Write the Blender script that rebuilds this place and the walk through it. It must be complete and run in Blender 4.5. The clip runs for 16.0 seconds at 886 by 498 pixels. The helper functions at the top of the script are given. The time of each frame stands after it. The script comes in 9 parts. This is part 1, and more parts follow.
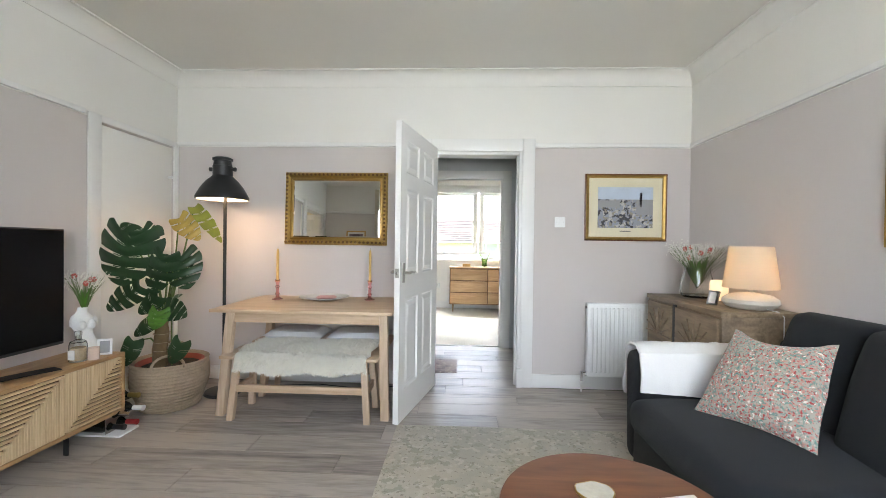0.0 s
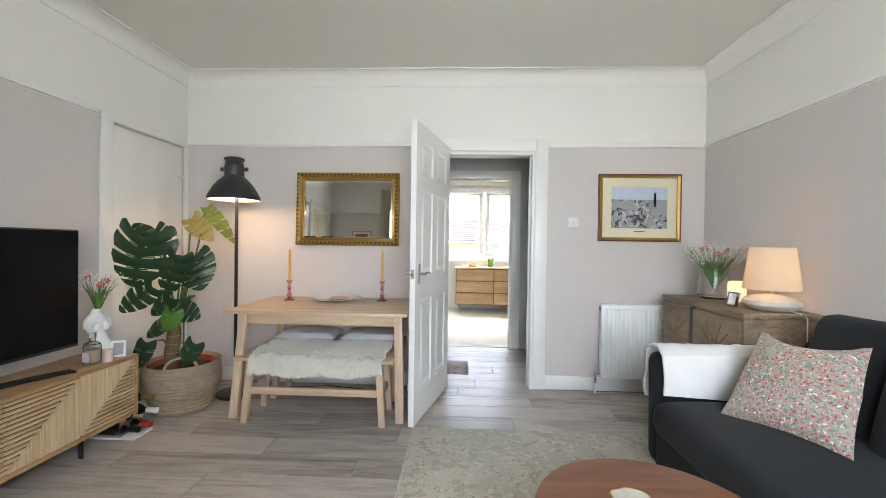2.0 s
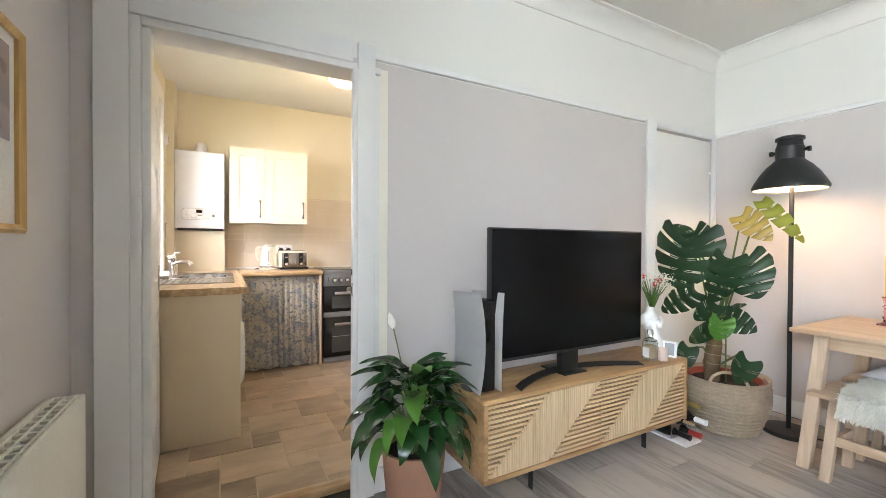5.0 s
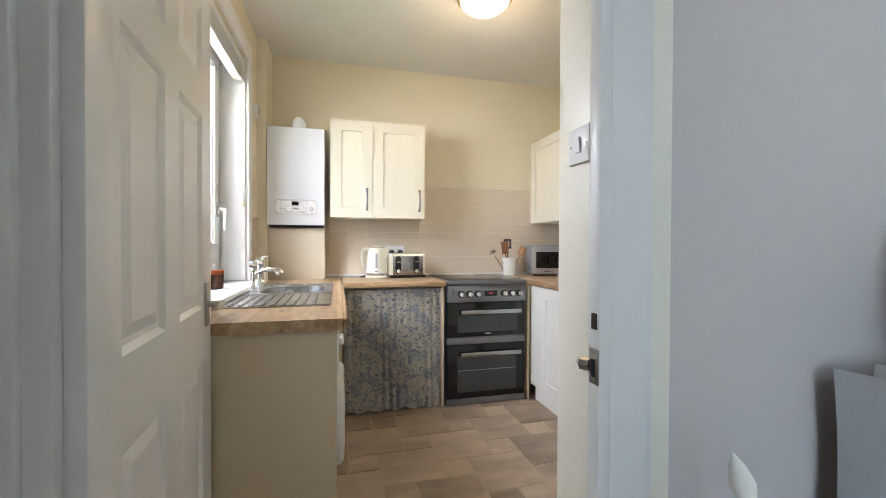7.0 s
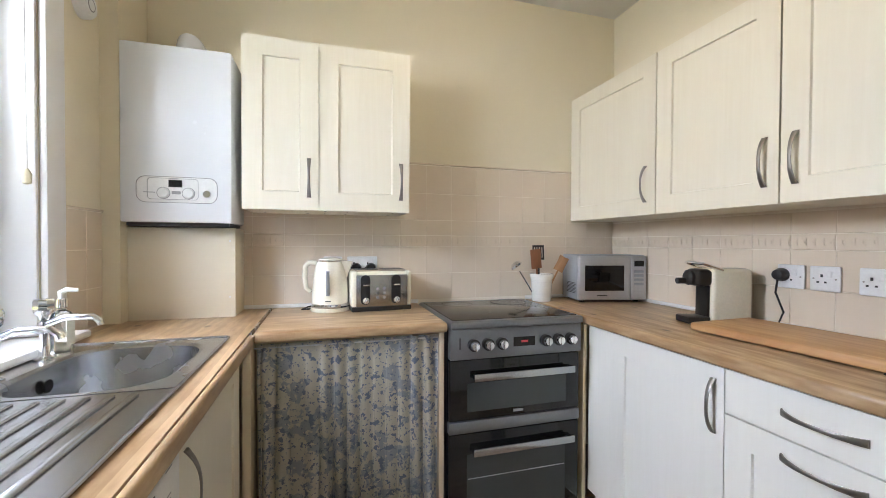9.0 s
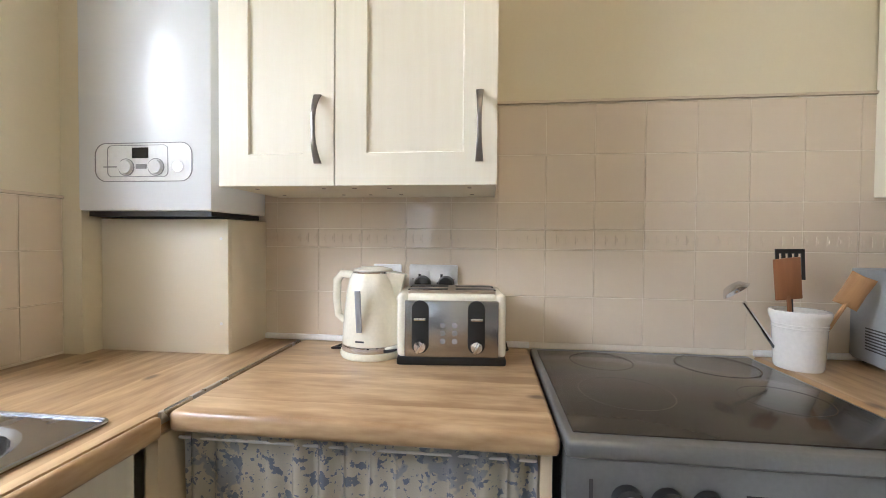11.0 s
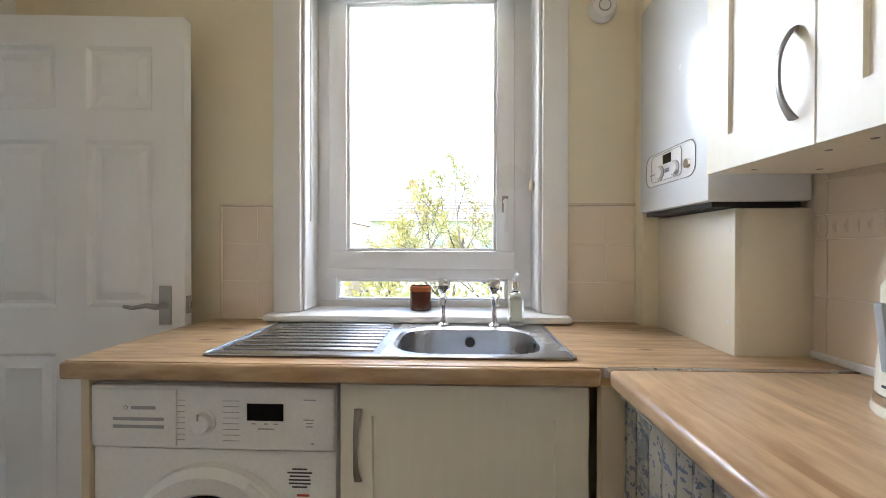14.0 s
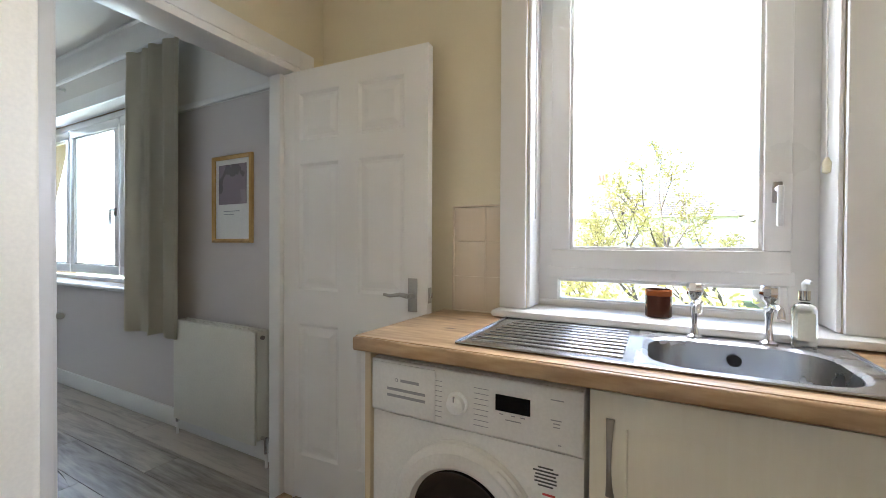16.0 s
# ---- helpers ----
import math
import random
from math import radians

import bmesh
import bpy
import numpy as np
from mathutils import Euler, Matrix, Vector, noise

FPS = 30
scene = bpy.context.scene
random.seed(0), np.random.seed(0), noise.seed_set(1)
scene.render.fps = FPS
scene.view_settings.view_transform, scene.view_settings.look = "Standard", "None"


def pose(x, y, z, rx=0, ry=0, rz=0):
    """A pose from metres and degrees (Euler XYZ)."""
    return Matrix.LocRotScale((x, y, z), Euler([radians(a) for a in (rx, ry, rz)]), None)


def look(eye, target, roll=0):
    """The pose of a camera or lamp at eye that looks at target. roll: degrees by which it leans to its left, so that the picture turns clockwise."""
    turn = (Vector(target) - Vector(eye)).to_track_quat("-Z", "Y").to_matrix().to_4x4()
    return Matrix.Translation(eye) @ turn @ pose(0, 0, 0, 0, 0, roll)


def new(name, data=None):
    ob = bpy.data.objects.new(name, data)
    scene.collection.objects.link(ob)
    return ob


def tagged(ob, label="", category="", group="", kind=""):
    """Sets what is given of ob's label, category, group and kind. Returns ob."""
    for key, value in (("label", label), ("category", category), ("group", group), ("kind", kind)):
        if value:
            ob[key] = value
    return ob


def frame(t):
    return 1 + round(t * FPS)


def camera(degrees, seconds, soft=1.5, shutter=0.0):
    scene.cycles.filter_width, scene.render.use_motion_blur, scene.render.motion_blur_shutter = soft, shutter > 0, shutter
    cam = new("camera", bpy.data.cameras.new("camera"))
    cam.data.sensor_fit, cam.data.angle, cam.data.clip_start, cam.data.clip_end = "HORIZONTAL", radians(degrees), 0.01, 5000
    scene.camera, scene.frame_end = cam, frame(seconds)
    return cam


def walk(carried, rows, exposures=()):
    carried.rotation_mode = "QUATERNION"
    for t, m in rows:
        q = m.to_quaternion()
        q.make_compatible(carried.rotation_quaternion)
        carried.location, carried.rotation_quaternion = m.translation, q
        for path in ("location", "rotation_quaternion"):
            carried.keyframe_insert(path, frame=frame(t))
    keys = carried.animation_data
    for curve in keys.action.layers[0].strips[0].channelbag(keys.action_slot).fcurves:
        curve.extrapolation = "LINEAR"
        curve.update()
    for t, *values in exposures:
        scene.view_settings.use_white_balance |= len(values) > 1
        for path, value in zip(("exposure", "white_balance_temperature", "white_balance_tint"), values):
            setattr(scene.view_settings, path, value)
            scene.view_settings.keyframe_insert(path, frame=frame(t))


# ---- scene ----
cam = camera(95.5, 16.0, 0.5)
PATH = [
    (0, (0.557, 0.198, 1.181), (0.473, 2.197, 1.161), 0.8),
    (0.5, (0.56, 0.199, 1.188), (0.525, 2.199, 1.163), 0.8),
    (1, (0.548, 0.196, 1.179), (0.544, 2.196, 1.159), 0.8),
    (1.5, (0.532, 0.201, 1.179), (0.519, 2.201, 1.16), 0.8),
    (2, (0.455, 0.219, 1.186), (0.37, 2.217, 1.165), 0.8),
    (2.5, (0.359, 0.236, 1.184), (0.091, 2.218, 1.164), 0.8),
    (3, (0.326, 0.232, 1.186), (-0.263, 2.143, 1.166), 0.8),
    (3.5, (0.276, 0.245, 1.173), (-0.706, 1.988, 1.161), 0.6),
    (4, (0.198, 0.242, 1.17), (-1.132, 1.735, 1.15), 0.6),
    (4.3, (0.136, 0.203, 1.149), (-1.359, 1.531, 1.137), 0.5),
    (4.5, (0.114, 0.222, 1.16), (-1.485, 1.423, 1.139), 0.4),
    (5, (-0.103, 0.194, 1.158), (-1.865, 1.139, 1.136), 0.3),
    (5.2, (-0.219, 0.184, 1.155), (-2.024, 1.045, 1.14), 0.4),
    (7.3, (-1.474, 0.296, 1.164), (-3.41, 0.796, 1.139), 0.2),
    (7.8, (-1.785, 0.352, 1.178), (-3.714, 0.878, 1.152), 0.3),
    (8, (-1.898, 0.369, 1.181), (-3.822, 0.917, 1.156), 0.2),
    (8.2, (-2.016, 0.389, 1.19), (-3.93, 0.968, 1.166), 0.2),
    (10.3, (-3.051, 0.779, 1.225), (-5.023, 1.109, 1.176), 0.5),
    (10.5, (-3.122, 0.801, 1.215), (-5.108, 1.032, 1.179), 0.5),
    (11, (-3.293, 0.867, 1.221), (-5.28, 0.644, 1.178), 0.5),
    (11.5, (-3.461, 0.877, 1.209), (-5.316, 0.132, 1.17), 0.2),
    (12, (-3.558, 0.899, 1.197), (-5.115, -0.356, 1.159), 0.0),
    (12.5, (-3.63, 0.951, 1.186), (-4.781, -0.685, 1.163), 0.2),
    (13, (-3.663, 1.059, 1.184), (-4.343, -0.822, 1.153), -0.1),
    (13.5, (-3.648, 1.135, 1.181), (-3.907, -0.848, 1.159), -0.1),
    (14, (-3.624, 1.193, 1.178), (-3.544, -0.806, 1.164), 0.1),
    (14.5, (-3.608, 1.218, 1.178), (-3.274, -0.754, 1.163), 0.1),
    (15, (-3.59, 1.221, 1.176), (-3.028, -0.698, 1.161), 0.2),
    (15.5, (-3.549, 1.219, 1.174), (-2.79, -0.631, 1.155), 0.2),
    (16, (-3.474, 1.203, 1.173), (-2.535, -0.563, 1.153), 0.3),
]
walk(cam, [(t, look(eye, target, roll)) for t, eye, target, roll in PATH],
     [(0.0, 3.34, 7150, 16), (2.5, 3.36, 7150, 16), (3.5, 3.42, 7000, 15), (4.5, 3.68, 6900, 15), (5.0, 3.88, 6900, 15), (7.5, 3.22, 5950, 11), (8.0, 3.20, 5750, 11),
      (10.5, 3.17, 6250, 13), (11.5, 3.02, 6000, 12), (12.5, 2.86, 5950, 12), (14.5, 2.98, 5950, 12), (16.0, 3.16, 5950, 12)])

# ---- world and light ----
world = bpy.data.worlds.new("sky_world")
scene.world = world
world.use_nodes = True
wn = world.node_tree.nodes
sky = wn.new("ShaderNodeTexSky")
sky.sky_type = "NISHITA"
sky.sun_disc = False
sky.sun_elevation = radians(61)
sky.sun_rotation = radians(77)
sky.air_density, sky.dust_density = 1.0, 3.0
wn["Background"].inputs["Strength"].default_value = 0.15
world.node_tree.links.new(sky.outputs[0], wn["Background"].inputs["Color"])

sun = new("sun", bpy.data.lights.new("sun", "SUN"))
sun.data.energy, sun.data.angle, sun.data.color = 5.0, radians(4), (1.0, 0.95, 0.88)
sun.matrix_world = look((13, 3, 24), (0, 0, 0))


def window_light(name, eye, target, w, h, power, colour=(0.90, 0.95, 1.0)):
    lamp = new(name, bpy.data.lights.new(name, "AREA"))
    lamp.data.shape, lamp.data.size, lamp.data.size_y = "RECTANGLE", w, h
    lamp.data.energy, lamp.data.color = power, colour
    lamp.matrix_world = look(eye, target)
    return lamp


def bulb_light(name, at, power, colour, size=0.03):
    lamp = new(name, bpy.data.lights.new(name, "POINT"))
    lamp.data.energy, lamp.data.color, lamp.data.shadow_soft_size = power, colour, size
    lamp.location = at
    return lamp


LIVING_SKY = window_light("living_window_light", (0.85, -0.66, 1.60), (-0.6, 3.0, 0.80), 1.9, 1.2, 8.6, (0.66, 0.83, 1.0))
# Light thrown up from the sunlit gardens onto the ceiling and frieze.
GARDEN_BOUNCE = window_light("living_garden_bounce", (0.85, -0.60, 1.05), (0.6, 2.2, 2.5), 1.9, 0.35, 1.5, (1.0, 0.93, 0.72))
BED_SKY = window_light("bedroom_window_light", (0.9, 8.15, 2.9), (0.9, 5.5, 0.5), 2.2, 1.3, 95, (0.74, 0.87, 1.0))
KITCHEN_SKY = window_light("kitchen_window_light", (-3.48, -0.74, 2.24), (-3.42, 1.6, 1.50), 1.5, 0.95, 10.8, (0.95, 0.97, 1.0))
WARM = (1.0, 0.62, 0.32)
bulb_light("floor_lamp_bulb", (-1.28, 3.25, 1.53), 0.22, WARM, 0.04)
bulb_light("table_lamp_bulb", (2.27, 2.64, 1.06), 0.34, WARM, 0.03)
bulb_light("kitchen_ceiling_bulb", (-3.4, 1.05, 2.40), 0.80, (1.0, 0.74, 0.45), 0.1)

# ---- helpers for materials ----


def material(name, colour, rough=0.6, metal=0.0, vary=0.06, scale=6.0, fine=0.04, fine_scale=120.0, bump=0.05,
             bump_scale=None, stretch=(1, 1, 1), per_piece=0.0, spec=None, clear=0.0, coords="Object", sheen=0.0):
    """A surface with soft stains, fine grain, a fine relief and uneven gloss."""
    m = bpy.data.materials.new(name)
    m.use_nodes = True
    n, l = m.node_tree.nodes, m.node_tree.links
    b = n["Principled BSDF"]
    tc = n.new("ShaderNodeTexCoord")
    mp = n.new("ShaderNodeMapping")
    mp.inputs["Scale"].default_value = stretch
    l.new(tc.outputs[coords], mp.inputs[0])
    vec = mp.outputs[0]
    if per_piece:
        oi = n.new("ShaderNodeObjectInfo")
        off = n.new("ShaderNodeVectorMath")
        off.operation = "MULTIPLY_ADD"
        cb = n.new("ShaderNodeCombineXYZ")
        for i in range(3):
            l.new(oi.outputs["Random"], cb.inputs[i])
        l.new(cb.outputs[0], off.inputs[0])
        off.inputs[1].default_value = (37, 53, 71)
        l.new(mp.outputs[0], off.inputs[2])
        vec = off.outputs[0]
    big, small = n.new("ShaderNodeTexNoise"), n.new("ShaderNodeTexNoise")
    big.inputs["Scale"].default_value, big.inputs["Detail"].default_value = scale, 4
    small.inputs["Scale"].default_value, small.inputs["Detail"].default_value = fine_scale, 3
    l.new(vec, big.inputs["Vector"])
    l.new(vec, small.inputs["Vector"])
    total = None
    terms = [(big.outputs["Fac"], vary * 4), (small.outputs["Fac"], fine * 4)]
    if per_piece:
        terms.append((oi.outputs["Random"], per_piece))
    for out, amount in terms:
        mm = n.new("ShaderNodeMath")
        mm.operation = "MULTIPLY_ADD"
        l.new(out, mm.inputs[0])
        mm.inputs[1].default_value = amount
        if total is None:
            mm.inputs[2].default_value = 1 - 0.5 * sum(a for _, a in terms)
        else:
            l.new(total, mm.inputs[2])
        total = mm.outputs[0]
    mul = n.new("ShaderNodeVectorMath")
    mul.operation = "SCALE"
    mul.inputs[0].default_value = colour
    l.new(total, mul.inputs["Scale"])
    l.new(mul.outputs[0], b.inputs["Base Color"])
    rr = n.new("ShaderNodeMath")
    rr.operation = "MULTIPLY_ADD"
    l.new(big.outputs["Fac"], rr.inputs[0])
    rr.inputs[1].default_value = 0.12
    rr.inputs[2].default_value = max(0.02, rough - 0.06)
    l.new(rr.outputs[0], b.inputs["Roughness"])
    b.inputs["Metallic"].default_value = metal
    if spec is not None:
        b.inputs["Specular IOR Level"].default_value = spec
    b.inputs["Coat Weight"].default_value = clear
    if sheen:
        b.inputs["Sheen Weight"].default_value = sheen
    if bump:
        bp = n.new("ShaderNodeBump")
        bp.inputs["Strength"].default_value = min(1.0, bump)
        bp.inputs["Distance"].default_value = 0.004
        src = small
        if bump_scale:
            src = n.new("ShaderNodeTexNoise")
            src.inputs["Scale"].default_value = bump_scale
            l.new(vec, src.inputs["Vector"])
        l.new(src.outputs["Fac"], bp.inputs["Height"])
        l.new(bp.outputs[0], b.inputs["Normal"])
    return m


def wood(name, dark, light, rough=0.5, along="X", grain=9.0, per_piece=0.0, bump=0.08, knots=0.0, sharp=9.0, figure=0.0):
    """Wood with long grain along one axis, pale and dark figure."""
    m = bpy.data.materials.new(name)
    m.use_nodes = True
    n, l = m.node_tree.nodes, m.node_tree.links
    b = n["Principled BSDF"]
    tc, mp = n.new("ShaderNodeTexCoord"), n.new("ShaderNodeMapping")
    mp.inputs["Scale"].default_value = {"X": (1.0, grain, grain), "Y": (grain, 1.0, grain), "Z": (grain, grain, 1.0)}[along]
    l.new(tc.outputs["Object"], mp.inputs[0])
    oi, cb, off = n.new("ShaderNodeObjectInfo"), n.new("ShaderNodeCombineXYZ"), n.new("ShaderNodeVectorMath")
    off.operation = "MULTIPLY_ADD"
    for i in range(3):
        l.new(oi.outputs["Random"], cb.inputs[i])
    l.new(cb.outputs[0], off.inputs[0])
    off.inputs[1].default_value = (41, 67, 29)
    l.new(mp.outputs[0], off.inputs[2])
    big, fine = n.new("ShaderNodeTexNoise"), n.new("ShaderNodeTexNoise")
    big.inputs["Scale"].default_value, big.inputs["Detail"].default_value, big.inputs["Distortion"].default_value = 1.3, 5, 1.6
    fine.inputs["Scale"].default_value, fine.inputs["Detail"].default_value = sharp, 8
    l.new(off.outputs[0], big.inputs["Vector"])
    l.new(off.outputs[0], fine.inputs["Vector"])
    mix = n.new("ShaderNodeMath")
    mix.operation = "MULTIPLY_ADD"
    l.new(fine.outputs["Fac"], mix.inputs[0])
    mix.inputs[1].default_value = 0.85 if figure else 0.45
    if figure:
        half = n.new("ShaderNodeMath")
        half.operation = "MULTIPLY"
        half.inputs[1].default_value = 0.55
        l.new(big.outputs["Fac"], half.inputs[0])
        l.new(half.outputs[0], mix.inputs[2])
    else:
        l.new(big.outputs["Fac"], mix.inputs[2])
    last = mix.outputs[0]
    if figure:
        # Flame-shaped growth rings.
        wv = n.new("ShaderNodeTexWave")
        wv.wave_type, wv.bands_direction, wv.wave_profile = "BANDS", "Y" if along == "X" else "X", "SAW"
        wv.inputs["Scale"].default_value, wv.inputs["Distortion"].default_value = 0.42, 5.5
        wv.inputs["Detail"].default_value, wv.inputs["Detail Scale"].default_value = 3, 0.55
        l.new(off.outputs[0], wv.inputs["Vector"])
        fg = n.new("ShaderNodeMath")
        fg.operation = "MULTIPLY_ADD"
        l.new(wv.outputs["Fac"], fg.inputs[0])
        fg.inputs[1].default_value = -figure
        l.new(last, fg.inputs[2])
        last = fg.outputs[0]
    if per_piece:
        pp = n.new("ShaderNodeMath")
        pp.operation = "MULTIPLY_ADD"
        l.new(oi.outputs["Random"], pp.inputs[0])
        pp.inputs[1].default_value = per_piece
        l.new(last, pp.inputs[2])
        last = pp.outputs[0]
    ramp = n.new("ShaderNodeValToRGB")
    ramp.color_ramp.elements[0].position, ramp.color_ramp.elements[1].position = (0.44, 0.84) if figure else (0.48, 0.98 + per_piece)
    ramp.color_ramp.elements[0].color, ramp.color_ramp.elements[1].color = (*dark, 1), (*light, 1)
    l.new(last, ramp.inputs[0])
    colour = ramp.outputs[0]
    if knots:
        mk = n.new("ShaderNodeMapping")
        mk.inputs["Scale"].default_value = {"X": (2.3, 4.3, 0), "Y": (4.1, 2.2, 0), "Z": (6, 0, 2.4)}[along]
        l.new(tc.outputs["Object"], mk.inputs[0])
        vo = n.new("ShaderNodeTexVoronoi")
        vo.voronoi_dimensions = "2D"
        vo.inputs["Scale"].default_value = 1.0
        l.new(mk.outputs[0], vo.inputs["Vector"])
        kr = n.new("ShaderNodeValToRGB")
        kr.color_ramp.elements[0].position, kr.color_ramp.elements[1].position = 0.022, 0.062
        kr.color_ramp.elements[0].color, kr.color_ramp.elements[1].color = (0.22, 0.17, 0.13, 1), (1, 1, 1, 1)
        l.new(vo.outputs["Distance"], kr.inputs[0])
        mx = n.new("ShaderNodeMix")
        mx.data_type, mx.blend_type = "RGBA", "MULTIPLY"
        mx.inputs["Factor"].default_value = knots
        l.new(colour, mx.inputs[6])
        l.new(kr.outputs[0], mx.inputs[7])
        colour = mx.outputs[2]
    l.new(colour, b.inputs["Base Color"])
    b.inputs["Roughness"].default_value = rough
    bp = n.new("ShaderNodeBump")
    bp.inputs["Strength"].default_value, bp.inputs["Distance"].default_value = bump, 0.003
    l.new(fine.outputs["Fac"], bp.inputs["Height"])
    l.new(bp.outputs[0], b.inputs["Normal"])
    return m


def speckled(name, ground, spots, rough=0.85, bump=0.2, sheen=0.2, coords="Object"):
    """Cloth printed with blobs of several colours; spots: (colour, scale, threshold, seed)."""
    m = bpy.data.materials.new(name)
    m.use_nodes = True
    n, l = m.node_tree.nodes, m.node_tree.links
    b = n["Principled BSDF"]
    tc = n.new("ShaderNodeTexCoord")
    last = None
    for colour, scale, cut, seed in spots:
        mp = n.new("ShaderNodeMapping")
        mp.inputs["Location"].default_value = (seed, seed * 1.7, seed * 0.6)
        l.new(tc.outputs[coords], mp.inputs[0])
        no = n.new("ShaderNodeTexNoise")
        no.inputs["Scale"].default_value, no.inputs["Detail"].default_value = scale, 3
        l.new(mp.outputs[0], no.inputs["Vector"])
        rp = n.new("ShaderNodeValToRGB")
        rp.color_ramp.elements[0].position, rp.color_ramp.elements[1].position = cut, cut + 0.025
        l.new(no.outputs["Fac"], rp.inputs[0])
        mx = n.new("ShaderNodeMix")
        mx.data_type = "RGBA"
        l.new(rp.outputs[0], mx.inputs["Factor"])
        if last is None:
            mx.inputs[6].default_value = (*ground, 1)
        else:
            l.new(last, mx.inputs[6])
        mx.inputs[7].default_value = (*colour, 1)
        last = mx.outputs[2]
    l.new(last, b.inputs["Base Color"])
    b.inputs["Roughness"].default_value = rough
    b.inputs["Sheen Weight"].default_value = sheen
    we = n.new("ShaderNodeTexNoise")
    we.inputs["Scale"].default_value = 400
    l.new(tc.outputs[coords], we.inputs["Vector"])
    bp = n.new("ShaderNodeBump")
    bp.inputs["Strength"].default_value, bp.inputs["Distance"].default_value = bump, 0.002
    l.new(we.outputs["Fac"], bp.inputs["Height"])
    l.new(bp.outputs[0], b.inputs["Normal"])
    return m


def glass(name, colour=(1, 1, 1), rough=0.0, ior=1.45):
    m = bpy.data.materials.new(name)
    m.use_nodes = True
    b = m.node_tree.nodes["Principled BSDF"]
    b.inputs["Base Color"].default_value = (*colour, 1)
    b.inputs["Transmission Weight"].default_value = 1.0
    b.inputs["Roughness"].default_value = rough
    b.inputs["IOR"].default_value = ior
    return m


def glowing(name, colour, strength, base=(0.8, 0.8, 0.8)):
    m = bpy.data.materials.new(name)
    m.use_nodes = True
    b = m.node_tree.nodes["Principled BSDF"]
    b.inputs["Base Color"].default_value = (*base, 1)
    b.inputs["Emission Color"].default_value = (*colour, 1)
    b.inputs["Emission Strength"].default_value = strength
    return m


def see_through(name, colour, amount, rough=0.8):
    """Cloth or paper that lets light through."""
    m = bpy.data.materials.new(name)
    m.use_nodes = True
    n, l = m.node_tree.nodes, m.node_tree.links
    d, t, x = n.new("ShaderNodeBsdfDiffuse"), n.new("ShaderNodeBsdfTranslucent"), n.new("ShaderNodeMixShader")
    no = n.new("ShaderNodeTexNoise")
    no.inputs["Scale"].default_value = 260
    bp = n.new("ShaderNodeBump")
    bp.inputs["Strength"].default_value, bp.inputs["Distance"].default_value = 0.15, 0.002
    l.new(no.outputs["Fac"], bp.inputs["Height"])
    for s in (d, t):
        s.inputs["Color"].default_value = (*colour, 1)
        l.new(bp.outputs[0], s.inputs["Normal"])
    x.inputs[0].default_value = amount
    l.new(d.outputs[0], x.inputs[1])
    l.new(t.outputs[0], x.inputs[2])
    l.new(x.outputs[0], n["Material Output"].inputs["Surface"])
    return m


# ---- materials ----
M = {}
M["wall_white"] = material("wall_white_paint", (0.80, 0.78, 0.74), 0.75, vary=0.012, scale=2.2, fine=0.006, bump=0.10, bump_scale=55)
M["wall_pink"] = material("wall_pale_mauve_paint", (0.62, 0.57, 0.55), 0.75, vary=0.012, scale=2.0, fine=0.006, bump=0.10, bump_scale=60)
M["ceiling"] = material("ceiling_paint", (0.72, 0.70, 0.65), 0.85, vary=0.015, scale=1.5, fine=0.006, bump=0.12, bump_scale=40)
M["wall_cream"] = material("wall_cream_paint", (0.76, 0.69, 0.52), 0.6, vary=0.02, scale=2.0, fine=0.01, bump=0.16, bump_scale=38)
M["wall_grey"] = material("hall_grey_paint", (0.60, 0.62, 0.63), 0.75, vary=0.015, scale=2.0, bump=0.10, bump_scale=60)
M["gloss"] = material("white_gloss_paint", (0.80, 0.79, 0.77), 0.3, vary=0.008, scale=3, fine=0.004, bump=0.012, bump_scale=90)
M["plank"] = wood("grey_oak_laminate", (0.15, 0.128, 0.112), (0.47, 0.415, 0.365), 0.38, "X", 9.0, per_piece=0.35, bump=0.06)
M["gap"] = material("dark_joint", (0.05, 0.045, 0.04), 0.9, bump=0)
M["floor_tile"] = material("stone_look_vinyl", (0.40, 0.30, 0.215), 0.40, vary=0.34, scale=7, fine=0.05, fine_scale=60, bump=0.08,
                           per_piece=0.55, stretch=(1, 0.45, 1))
M["grout"] = material("vinyl_joint", (0.48, 0.41, 0.31), 0.6, vary=0.05, bump=0.05)
M["wall_tile"] = material("beige_glazed_tile", (0.735, 0.63, 0.50), 0.13, vary=0.008, scale=10, fine=0.006, bump=0.010, bump_scale=14, per_piece=0.015)
M["wall_grout"] = material("pale_grout", (0.82, 0.74, 0.62), 0.8, vary=0.03)
M["carpet"] = material("cream_carpet", (0.62, 0.56, 0.47), 0.95, vary=0.03, scale=5, fine=0.06, fine_scale=300, bump=0.5, sheen=0.3)
M["oak"] = wood("oak_worktop", (0.31, 0.185, 0.088), (0.585, 0.42, 0.245), 0.28, "X", 5.0, bump=0.03, knots=0.9, sharp=8.0, figure=0.17)
M["oak_y"] = wood("oak_worktop_across", (0.32, 0.192, 0.092), (0.60, 0.432, 0.255), 0.28, "Y", 5.0, bump=0.03, knots=0.9, sharp=8.0, figure=0.17)
M["birch"] = wood("pale_birch", (0.50, 0.34, 0.215), (0.68, 0.50, 0.345), 0.45, "X", 12.0, bump=0.04)
